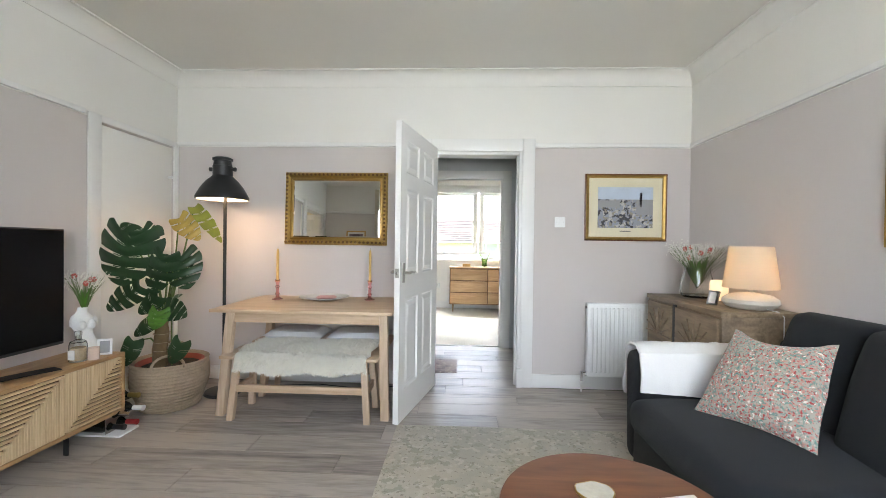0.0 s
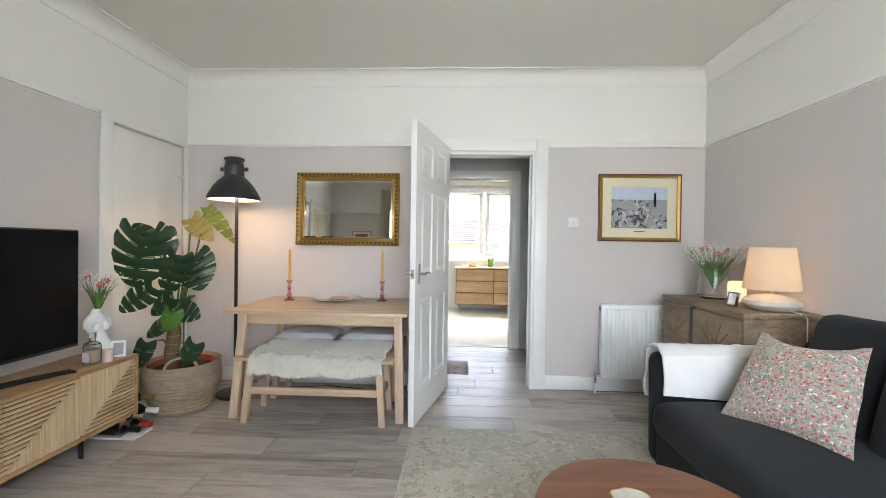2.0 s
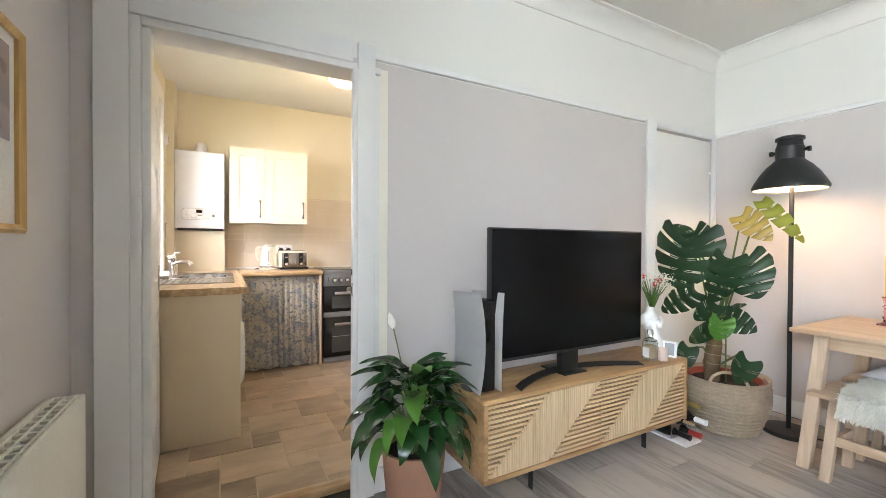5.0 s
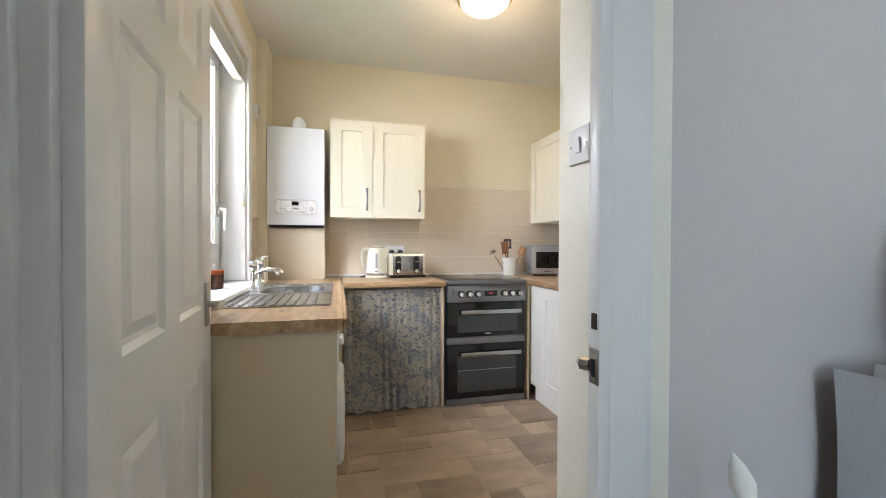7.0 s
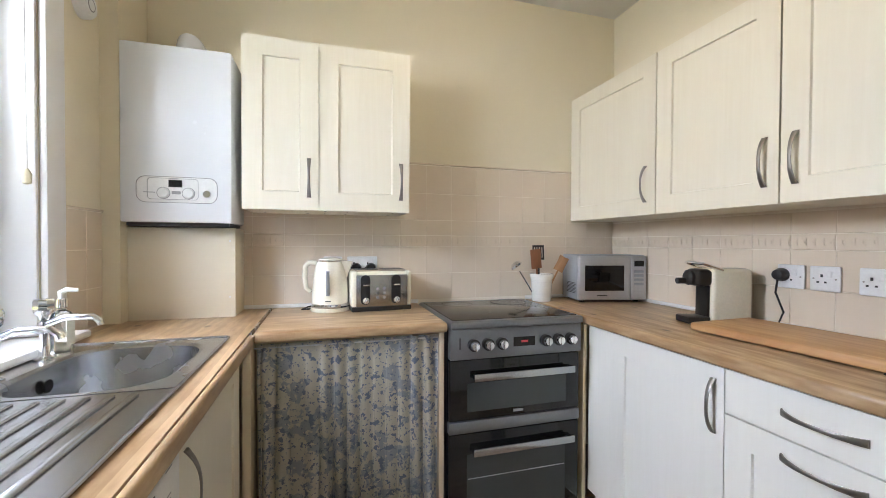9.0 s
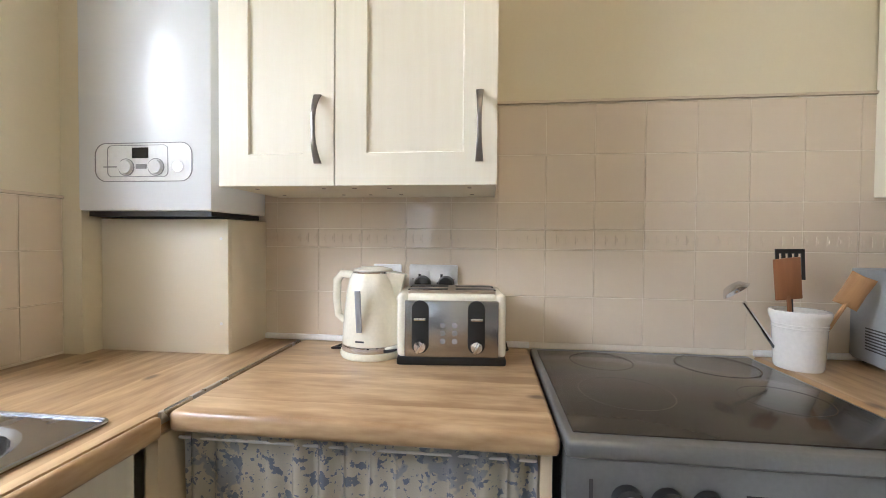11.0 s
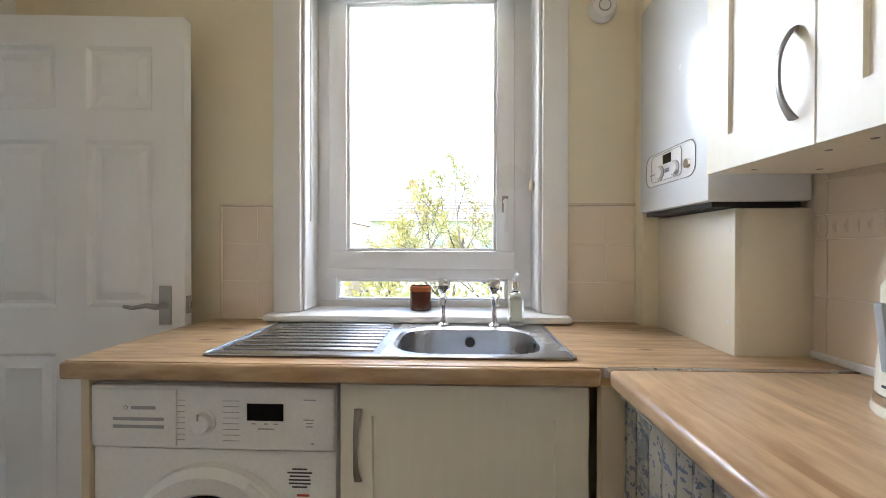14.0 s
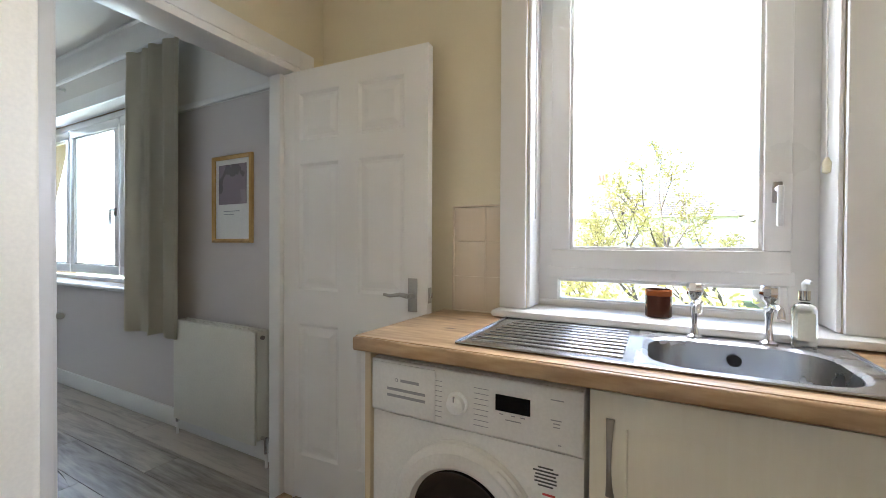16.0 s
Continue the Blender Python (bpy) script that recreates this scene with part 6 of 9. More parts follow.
for y0, y1 in ((1.435, AY0 - 0.01), (0.12, 1.42)):
    part("seat_cushion", upholstered(1.405, 2.20, y0, y1, 0.265, 0.437, 0.072, 0.026, y0), M["charcoal"], sofa)
for yc, wide, xc, lean, yaw in ((1.985, 0.42, 2.17, 14, 4), (1.36, 0.86, 2.09, 15, -2), (0.52, 0.80, 2.10, 15, 1)):
    bm = upholstered(-0.26, 0.26, -wide / 2, wide / 2, -0.095, 0.095, 0.07, 0.035, yc)
    part("back_cushion", moved(bm, pose(xc, yc, 0.635, 0, 0, yaw) @ Matrix.Rotation(radians(-90 + lean), 4, "Y")), M["charcoal"], sofa)
for x in (1.52, 2.33):
    for y in (0.02, 2.36):
        part("foot", alathe([(0, 0), (0.018, 0), (0.026, 0.062), (0, 0.062)], (x, y, 0), 12), M["walnut"], sofa)


def pointed_cushion(side, thick, n=26):
    """A stuffed square cushion with drawn-out corners and a few creases."""
    bm = BM()
    layers = []
    for face in (1, -1):
        grid = []
        for i in range(n + 1):
            row = []
            for j in range(n + 1):
                u, v = 2 * i / n - 1, 2 * j / n - 1
                x = u * (1 - 0.10 * (1 - v * v)) * side / 2
                y = v * (1 - 0.10 * (1 - u * u)) * side / 2
                puff = (max(0, 1 - u * u) * max(0, 1 - v * v)) ** 0.42
                z = face * (thick / 2 * puff + 0.006 * puff * noise.noise((u * 2.5, v * 2.5, face * 3)))
                row.append(bm.verts.new((x, y, z)))
            grid.append(row)
        layers.append(grid)
        for i in range(n):
            for j in range(n):
                q = (grid[i][j], grid[i + 1][j], grid[i + 1][j + 1], grid[i][j + 1])
                bm.faces.new(q if face > 0 else q[::-1])
    bmesh.ops.remove_doubles(bm, verts=bm.verts[:], dist=0.0005)
    return bm


along = Vector((0.46, -0.885, 0.03)).normalized()
upward = Vector((0.52, 0.30, 0.80))
upward = (upward - along * upward.dot(along)).normalized()
lie = Matrix((along, upward, along.cross(upward))).transposed().to_4x4()
stuffed = pointed_cushion(0.445, 0.14)
for v in stuffed.verts:
    t = max(0.0, v.co.y / 0.2225)
    v.co.x *= 1 - 0.16 * t
    v.co.y -= 0.045 * t ** 3 * max(0, 1 - (v.co.x / 0.16) ** 2)
solid("scatter_cushion", moved(stuffed, Matrix.Translation((1.838, 1.925, 0.630)) @ lie), M["floral"], "scatter cushion in a red floral print on the sofa", "cushion")
# The throw lies folded over the arm and hangs down on both sides.
bm = BM()
rows = []
PATHT = [(AY0 - 0.018, 0.455), (AY0 - 0.022, 0.51), (AY0 - 0.02, 0.575), (AY0 - 0.005, 0.64), (AY0 + 0.05, 0.668), (AY0 + 0.11, 0.668), (AY1 + 0.002, 0.645), (AY1 + 0.022, 0.56), (AY1 + 0.024, 0.46), (AY1 + 0.022, 0.38)]
for i in range(31):
    u = i / 30
    x = 1.475 + 0.56 * u
    line = []
    for k, (y, z) in enumerate(PATHT):
        for sub in range(2):
            if k == len(PATHT) - 1 and sub:
                break
            y2, z2 = PATHT[min(k + 1, len(PATHT) - 1)]
            yy, zz = y + (y2 - y) * sub / 2, z + (z2 - z) * sub / 2
            wv = 0.010 * noise.noise((u * 7, k * 0.4 + sub * 0.2, 2)) + 0.006 * noise.noise((u * 18, k * 0.5, 4))
            front = k < 4
            line.append(bm.verts.new((x + 0.012 * noise.noise((k * 0.8, u * 2, 1)), yy + (-abs(wv) if front else abs(wv) * 0.5), zz + (abs(wv) if 3 <= k <= 6 else 0.0) - (0.03 * u if k == 0 else 0))))
    rows.append(line)
for a, b in zip(rows, rows[1:]):
    for k in range(len(a) - 1):
        bm.faces.new((a[k], b[k], b[k + 1], a[k + 1]))
bmesh.ops.recalc_face_normals(bm, faces=bm.faces[:])
bmesh.ops.solidify(bm, geom=bm.faces[:], thickness=-0.012)
solid("throw", bm, M["throw"], "white wool throw folded over the sofa arm", "throw")

sb = thing("sideboard", "grey-brown mango wood sideboard with carved doors", "sideboard", (2.2, 2.9, 0))
BX_, BF, BYa, BYb, BZ = XR - 0.02, 2.0, 2.465, 3.32, 0.835
part("top", abox(BF - 0.012, BX_, BYa - 0.01, BYb + 0.01, BZ - 0.03, BZ, bevel=0.004), M["mango"], sb)
part("body", abox(BF, BX_, BYa, BYb, 0.12, BZ - 0.03, bevel=0.004), M["mango"], sb)
part("centre_post", abox(BF - 0.008, BF + 0.01, 2.925, 2.965, 0.14, BZ - 0.032, bevel=0.002), M["lamp_black"], sb, "black metal centre strip")
for y0, y1 in ((BYa + 0.02, 2.92), (2.97, BYb - 0.02)):
    dr = part("door", abox(BF - 0.016, BF, y0, y1, 0.15, BZ - 0.045, bevel=0.003), M["mango"], sb, "carved wooden door")
    cy, cz = (y0 + y1) / 2, 0.62
    for k in range(9):
        a = math.pi * k / 8
        bm = abox(-0.085, 0.085, -0.006, 0.006, -0.003, 0.003, bevel=0.002)
        moved(bm, Matrix.Translation((BF - 0.017, cy + 0.10 * math.cos(a), cz - 0.05 + 0.10 * math.sin(a))) @ Matrix.Rotation(a, 4, "X") @ Matrix.Rotation(radians(90), 4, "Z"))
        part("carved_ray", bm, M["mango"], dr)
for x in (BF + 0.04, BX_ - 0.04):
    for y in (BYa + 0.05, BYb - 0.05):
        part("leg", abox(x - 0.015, x + 0.015, y - 0.015, y + 0.015, 0, 0.12), M["lamp_black"], sb)

tl = thing("table_lamp", "lit table lamp with a cream drum shade and pebble base", "table lamp", (2.245, 2.66, BZ))
TL = (2.27, 2.64, BZ)
part("base", alathe([(0, 0), (0.10, 0.0), (0.125, 0.012), (0.142, 0.034), (0.138, 0.055), (0.105, 0.078), (0.04, 0.09), (0.014, 0.094), (0.014, 0.12), (0, 0.12)], TL, 36), M["ceramic"], tl, "speckled grey-white ceramic base")
part("stem", atube([(TL[0], TL[1], BZ + 0.11), (TL[0], TL[1], BZ + 0.20)], 0.008, 10), M["nickel"], tl)
part("bulb", alathe([(0, 0.19), (0.014, 0.19), (0.026, 0.22), (0.028, 0.245), (0.016, 0.27), (0, 0.275)], TL, 16), M["bulb"], tl)
bm = alathe([(0.140, 0.118), (0.108, 0.362)], TL, 44)
bmesh.ops.solidify(bm, geom=bm.faces[:], thickness=0.002)
part("shade", bm, M["shade"], tl, "cream linen shade, glowing")
part("cord", atube([(TL[0], TL[1] - 0.13, BZ + 0.012), (2.30, 2.47, BZ + 0.004), (2.32, 2.452, BZ - 0.02), (2.32, 2.45, 0.62)], 0.003, 6), M["white_plastic"], tl)
part("cord_switch", abox(2.308, 2.332, 2.440, 2.458, 0.60, 0.66, bevel=0.004), M["white_plastic"], tl)
solid("candle_lantern", alathe([(0, 0), (0.050, 0), (0.054, 0.006), (0.054, 0.115), (0.048, 0.13), (0.03, 0.135), (0, 0.135)], (2.315, 3.0, BZ), 26), M["candle_glow"], "small frosted lantern glowing softly", "lantern")
vs_ = thing("glass_vase", "clear glass vase with water on the sideboard", "vase", (2.25, 3.14, BZ))
part("glass", alathe([(0, 0), (0.085, 0), (0.10, 0.012), (0.108, 0.06), (0.098, 0.12), (0.082, 0.18), (0.085, 0.215), (0.081, 0.215), (0.078, 0.18), (0.093, 0.12), (0.102, 0.06), (0.094, 0.016), (0, 0.012)], (2.25, 3.14, BZ), 32), M["clear_glass"], vs_)
bouquet("flower_bunch", "bunch of white sprays and coral tulips in the glass vase", (2.25, 3.14, BZ + 0.06), 0.135, 0.31, 150, 8, 90, 6)
pf2 = thing("photo_frame", "small white photo frame leaning on the sideboard", "photo frame", turn=pose(2.115, 2.745, BZ, -16, 0, -78) @ Matrix.Scale(0.8, 4))
part("frame", moved(frame_bm(0.09, 0.11, 0.01, [(0, 0), (0, 0.012), (0.012, 0.012), (0.012, 0.004)]), pose(0, 0, 0.055)), M["chrome"], pf2)
part("photo", abox(-0.033, 0.033, -0.006, -0.002, 0.012, 0.098), M["paper"], pf2, smooth=False)
part("back", abox(-0.045, 0.045, 0.0, 0.003, 0.0, 0.11), M["black"], pf2)

CT = (1.022, 1.36, 0.42)
ct = thing("coffee_table", "round walnut coffee table", "coffee table", (CT[0], CT[1], 0))
part("tabletop", alathe([(0, -0.025), (0.325, -0.025), (0.338, -0.018), (0.342, -0.008), (0.338, -0.001), (0.33, 0.0), (0, 0.0)], CT, 72), M["walnut"], ct)
for k in range(3):
    a = 0.5 + k * 2.094
    part("leg", atube([(CT[0] + 0.28 * math.cos(a), CT[1] + 0.28 * math.sin(a), 0.008), (CT[0] + 0.22 * math.cos(a), CT[1] + 0.22 * math.sin(a), 0.40)], [0.013, 0.02], 12), M["walnut"], ct)
ag = thing("agate_coaster", "pale agate slice coaster with a gilt edge", "coaster", (0.985, 1.47, 0.42))
bm = BM()
pts = [(0.058 * (1 + 0.18 * noise.noise((math.cos(a) * 1.5, math.sin(a) * 1.5, 3))) * math.cos(a), 0.048 * (1 + 0.18 * noise.noise((math.cos(a) * 1.5, math.sin(a) * 1.5, 3))) * math.sin(a)) for a in [6.283 * k / 28 for k in range(28)]]
lo, hi = [bm.verts.new((0.985 + x, 1.455 + y, 0.4205)) for x, y in pts], [bm.verts.new((0.985 + x, 1.455 + y, 0.429)) for x, y in pts]
bm.faces.new(hi)
bm.faces.new(lo[::-1])
part("stone", bm, M["agate"], ag)
bm = BM()
tube(bm, [(0.985 + x, 1.455 + y, 0.425) for x, y in pts + pts[:1]], 0.0045, 6)
part("gilt_edge", bm, M["gold"], ag)
bk = thing("book", "closed white paperback on the coffee table", "book", (1.22, 1.38, 0.42))
part("pages", moved(abox(-0.065, 0.065, -0.09, 0.09, 0.002, 0.012), pose(1.23, 1.34, 0.42, 0, 0, 12)), M["paper"], bk)
part("cover", moved(abox(-0.067, 0.067, -0.092, 0.092, 0.012, 0.0135), pose(1.23, 1.34, 0.42, 0, 0, 12)), M["white_plastic"], bk)
solid("rug", abox(0.165, 1.62, 0.35, 2.795, 0.0, 0.009, bevel=0.003), M["rug"], "large faded beige and sage patterned rug", "rug")
solid("door_mat", abox(-0.10, 0.545, 3.90, 4.32, 0.0, 0.008, bevel=0.002), M["mat"], "small faded pink mat in the hall", "mat")

# Curtain and pole at the living room window.
pole = thing("curtain_pole", "white curtain pole above the window", "curtain pole", (0.85, YN + 0.09, 2.43))
part("rod", atube([(-0.95, YN + 0.09, 2.43), (2.2, YN + 0.09, 2.43)], 0.013, 12), M["gloss"], pole)
for x in (-0.9, 0.85, 2.15):
    part("bracket", abox(x - 0.01, x + 0.01, YN + 0.001, YN + 0.09, 2.42, 2.44), M["gloss"], pole)


def curtain(name, label, x0, x1, y, z0, z1, folds, depth, mat, n=90, gather=None):
    bm = BM()
    rows = []
    for j in range(13):
        t = j / 12
        line = []
        for i in range(n + 1):
            u = i / n
            ph_ = u * folds * 6.283 + 0.7 * math.sin(u * 9 + 1) + 0.5 * t * math.sin(u * 5)
            d = depth * (0.75 + 0.35 * t) * (0.6 + 0.4 * math.sin(u * 13 + 2))
            line.append(bm.verts.new((x0 + (x1 - x0) * u + 0.012 * math.sin(ph_ * 0.5 + t), y + d * math.sin(ph_), z1 + (z0 - z1) * t + (0.008 * math.sin(ph_ * 0.7) if j == 12 else 0))))
        rows.append(line)
    for a, b in zip(rows, rows[1:]):
        for i in range(n):
            bm.faces.new((a[i], a[i + 1], b[i + 1], b[i]))
    bmesh.ops.solidify(bm, geom=bm.faces[:], thickness=0.003)
    return solid(name, bm, mat, label, "curtain")


curtain("curtain", "heavy olive-grey linen curtain drawn aside", -0.98, -0.38, YN + 0.095, 0.60, 2.42, 4.5, 0.035, M["curtain"])
curtain("curtain", "heavy olive-grey linen curtain drawn aside", 1.80, 2.16, YN + 0.095, 0.58, 2.42, 4, 0.035, M["curtain"])

# ---- kitchen ----
WT0, WT1 = 0.867, 0.907


def rounded_slab(x0, x1, y0, y1, z0, z1, r=0.008):
    return abox(x0, x1, y0, y1, z0, z1, bevel=r, seg=3)


wt = thing("worktop", "oak-look laminate worktop under the window", "worktop", (-3.6, 0.0, WT0))
# The sink's cut-out runs right through the board.
CX0, CX1, CY0, CY1 = -3.875, -3.03, -0.185, 0.205
bm = BM()
for b in ((KX, CX0, KY0, 0.282), (CX1, -2.695, KY0, 0.282), (CX0, CX1, KY0, CY0), (CX0, CX1, CY1, 0.282)):
    box(bm, b[0], b[1], b[2], b[3], WT0, WT1)
bmesh.ops.remove_doubles(bm, verts=bm.verts[:], dist=0.0003)
part("board", bm, M["oak"], wt)
part("front_edge", abox(-3.938, -2.6955, 0.2822, 0.300, WT0 - 0.0004, WT1 - 0.0004, bevel=0.0075, seg=3), M["oak"], wt)
wt2 = thing("worktop", "oak-look laminate worktop between sink run and cooker", "worktop", (-4.2, 0.63, WT0))
part("board", rounded_slab(KX, -3.955, 0.291, 0.988, WT0, WT1, 0.012), M["oak_y"], wt2)
part("joint_strip", abox(KX + 0.02, -3.945, 0.2825, 0.2905, WT1 - 0.02, WT1 + 0.0025, bevel=0.001), M["sink_steel"], wt2, "metal joint strip")
wt3 = thing("worktop", "oak-look laminate worktop along the drawer side", "worktop", (-3.7, 1.9, WT0))
part("board", rounded_slab(KX, -2.86, 1.603, KY1 - 0.001, WT0, WT1, 0.010), M["oak"], wt3)

# Stainless sink.
sk = thing("sink", "stainless steel sink with a ribbed drainer", "sink", (-3.45, 0.0, WT1))
SX0, SX1, SY0_, SY1_ = -3.902, -2.995, -0.215, 0.232
BXa, BXb, BYa_, BYb_ = -3.845, -3.455, -0.125, 0.185
ZT = WT1 + 0.004


def rrect(x0, x1, y0, y1, r, z, n=6):
    pts = []
    for cx, cy, a0 in ((x1 - r, y1 - r, 0), (x0 + r, y1 - r, 90), (x0 + r, y0 + r, 180), (x1 - r, y0 + r, 270)):
        pts += [(cx + r * math.cos(radians(a0 + 90 * k / n)), cy + r * math.sin(radians(a0 + 90 * k / n)), z) for k in range(n + 1)]
    return pts


def loft(bm, loops, cap_last=True):
    vs = [[bm.verts.new(p) for p in lp] for lp in loops]
    k = len(vs[0])
    for a, b in zip(vs, vs[1:]):
        for i in range(k):
            bm.faces.new((a[i], a[(i + 1) % k], b[(i + 1) % k], b[i]))
    if cap_last:
        bm.faces.new(vs[-1])
    return bm


bm = loft(BM(), [rrect(BXa - 0.012, BXb + 0.012, BYa_ - 0.012, BYb_ + 0.012, 0.11, ZT), rrect(BXa, BXb, BYa_, BYb_, 0.10, ZT - 0.006), rrect(BXa + 0.008, BXb - 0.008, BYa_ + 0.008, BYb_ - 0.008, 0.095, ZT - 0.10),
                 rrect(BXa + 0.02, BXb - 0.02, BYa_ + 0.02, BYb_ - 0.02, 0.085, ZT - 0.15), rrect(BXa + 0.05, BXb - 0.05, BYa_ + 0.05, BYb_ - 0.05, 0.06, ZT - 0.16)])
bmesh.ops.recalc_face_normals(bm, faces=bm.faces[:])
part("bowl", bm, M["sink_steel"], sk)
# The rim round the bowl and the flat ground of the drainer.
bm = BM()
outer = rrect(SX0, -3.43, SY0_, SY1_, 0.012, ZT, 6)
inner = rrect(BXa - 0.012, BXb + 0.012, BYa_ - 0.012, BYb_ + 0.012, 0.11, ZT, 6)
ov, iv = [bm.verts.new(p) for p in outer], [bm.verts.new(p) for p in inner]
for i in range(len(ov)):
    bm.faces.new((ov[i], ov[(i + 1) % len(ov)], iv[(i + 1) % len(ov)], iv[i]))
part("rim", bm, M["sink_steel"], sk)
box_d = abox(-3.432, SX1, SY0_, SY1_, ZT - 0.004, ZT - 0.001)
part("drainer", box_d, M["steel"], sk)
for k in range(9):
    y = -0.155 + k * 0.040
    part("drainer_rib", abox(-3.405, -3.045 + 0.004 * k, y - 0.008, y + 0.008, ZT - 0.002, ZT + 0.0035, bevel=0.003), M["steel"], sk)
bm = BM()
tube(bm, [Vector(p) for p in rrect(SX0, SX1, SY0_, SY1_, 0.012, ZT) + rrect(SX0, SX1, SY0_, SY1_, 0.012, ZT)[:1]], 0.0042, 8)
part("edge_bead", bm, M["steel"], sk)
part("overflow", alathe([(0, 0.003), (0.016, 0.003), (0.017, 0.0)], (-3.66, BYa_ + 0.011, ZT - 0.045), 18, "Y"), M["black"], sk, "black overflow hole")
part("drain", alathe([(0, 0.001), (0.03, 0.001), (0.035, 0.003), (0.036, 0)], (-3.65, 0.03, ZT - 0.160), 22), M["chrome"], sk)


def tap(x, label):
    t = thing("tap", label, "tap", (x, -0.165, ZT), group="sink taps")
    part("base", alathe([(0, 0), (0.021, 0), (0.021, 0.004), (0.012, 0.010), (0.009, 0.03), (0.0078, 0.055), (0.0105, 0.078), (0.0125, 0.098), (0, 0.105)], (x, -0.165, ZT), 22), M["chrome"], t)
    part("spout", atube([(x, -0.165, ZT + 0.088), (x, -0.12, ZT + 0.108), (x, -0.06, ZT + 0.108), (x, -0.045, ZT + 0.096), (x, -0.042, ZT + 0.085)], [0.009, 0.009, 0.0085, 0.0085, 0.0085], 12), M["chrome"], t)
    head = [(0, 0.10), (0.009, 0.104), (0.010, 0.112), (0.0195, 0.122), (0.0215, 0.134), (0.0215, 0.150), (0.018, 0.157), (0, 0.159)]
    part("head", alathe(head, (x, -0.165, ZT), 8), M["chrome"], t, "faceted chrome tap head")


tap(-3.572, "chrome pillar tap behind the sink")
tap(-3.742, "chrome pillar tap behind the sink")
sp = thing("soap_bottle", "clear pump bottle of pale soap by the sink", "soap bottle", (-3.805, -0.15, ZT))
SB = (-3.815, -0.165, ZT)
part("bottle", loft(BM(), [[(SB[0] + x, SB[1] + y, SB[2] + z) for x, y, _ in rrect(-w, w, -w * 0.8, w * 0.8, 0.012, 0)] for w, z in ((0.023, 0.001), (0.025, 0.01), (0.025, 0.098), (0.020, 0.110), (0.009, 0.117))]), M["soap"], sp)
part("label", abox(SB[0] - 0.018, SB[0] + 0.018, SB[1] + 0.0203, SB[1] + 0.0210, SB[2] + 0.02, SB[2] + 0.09), material("soap_label", (0.76, 0.77, 0.68), 0.6, bump=0), sp)
part("collar", alathe([(0.011, 0.122), (0.013, 0.124), (0.013, 0.148), (0, 0.149)], SB, 16), M["chrome"], sp)
part("pump", atube([(SB[0], SB[1], SB[2] + 0.148), (SB[0], SB[1], SB[2] + 0.165), (SB[0] - 0.002, SB[1] + 0.01, SB[2] + 0.172), (SB[0] - 0.006, SB[1] + 0.035, SB[2] + 0.170)], [0.006, 0.008, 0.007, 0.005], 10), M["white_plastic"], sp)
cd = thing("jar_candle", "amber glass jar candle on the window sill", "candle", (-3.48, -0.322, 0.937))
part("jar", alathe([(0, 0), (0.036, 0), (0.040, 0.004), (0.041, 0.088), (0.038, 0.092), (0.037, 0.088), (0.036, 0.06), (0, 0.06)], (-3.48, -0.322, 0.937), 28), M["amber_glass"], cd)
# Band in the lit amber colour, painting daylight through the rim.
part("rim_band", alathe([(0.0412, 0.072), (0.0416, 0.080), (0.0412, 0.089), (0.038, 0.0925)], (-3.48, -0.322, 0.937), 28), M["amber_lit"], cd)


def bow_handle(p, q, out, name, parent, rise=0.027):
    """A bowed strap handle between two points on a front, flared at its ends."""
    p, q, out = Vector(p), Vector(q), Vector(out)
    side = (q - p).cross(out).normalized()
    bm, rings, n = BM(), [], 16
    for k in range(n + 1):
        u = 2 * k / n - 1
        c = p.lerp(q, k / n) + out * (rise * (1 - abs(u) ** 2.6) + 0.002)
        w, t = 0.0048 + 0.0042 * abs(u) ** 2, 0.0022 + 0.0022 * abs(u) ** 4
        rings.append([bm.verts.new(c + side * a * w + out * b * t) for a, b in ((-1, -0.6), (1, -0.6), (1, 0.5), (0.6, 1), (-0.6, 1), (-1, 0.5))])
    for a, b in zip(rings, rings[1:]):
        for k in range(6):
            bm.faces.new((a[k], a[(k + 1) % 6], b[(k + 1) % 6], b[k]))
    for ring in (rings[0], rings[-1]):
        bm.faces.new(ring)
    bmesh.ops.recalc_face_normals(bm, faces=bm.faces[:])
    return part(name, bm, M["pewter"], parent, "bowed pewter handle")


def shaker(name, w, h, m, mat, parent, label, rail=0.075, t=0.02):
    bm = panelled(w, h, t, [(rail, w - rail, rail, h - rail)], 0.007, 0.003, 0.0, both=False)
    return part(name, moved(bm, m), mat, parent, label, smooth=False)


# Wall cabinet beside the boiler; its two doors face +x.
wc = thing("wall_cabinet", "cream shaker wall cabinet with two doors beside the boiler", "wall cabinet", (-4.35, 0.55, 1.35), kind="")
part("body", abox(KX, -4.232, 0.213, 0.884, 1.350, 2.036), M["cream_door"], wc)
for y0, y1, hy in ((0.213, 0.503, 0.465), (0.507, 0.884, 0.845)):
    d_ = shaker("door", y1 - y0, 0.688, Matrix.Translation((-4.210, y0, 1.348)) @ Matrix.Rotation(radians(90), 4, "Z"), M["cream_door"], wc, "cream shaker door")
    bow_handle((-4.209, hy, 1.40), (-4.209, hy, 1.56), (1, 0, 0), "handle", d_)
bm = BM()
for y in (0.27, 0.45, 0.53, 0.62, 0.82):
    for x in (-4.28, -4.42):
        lathe(bm, [(0, -0.0012), (0.005, -0.0012), (0.006, 0)], (x, y, 1.350), 10)
tagged(part("screw_holes", bm, M["pewter"], wc), kind="stuff")

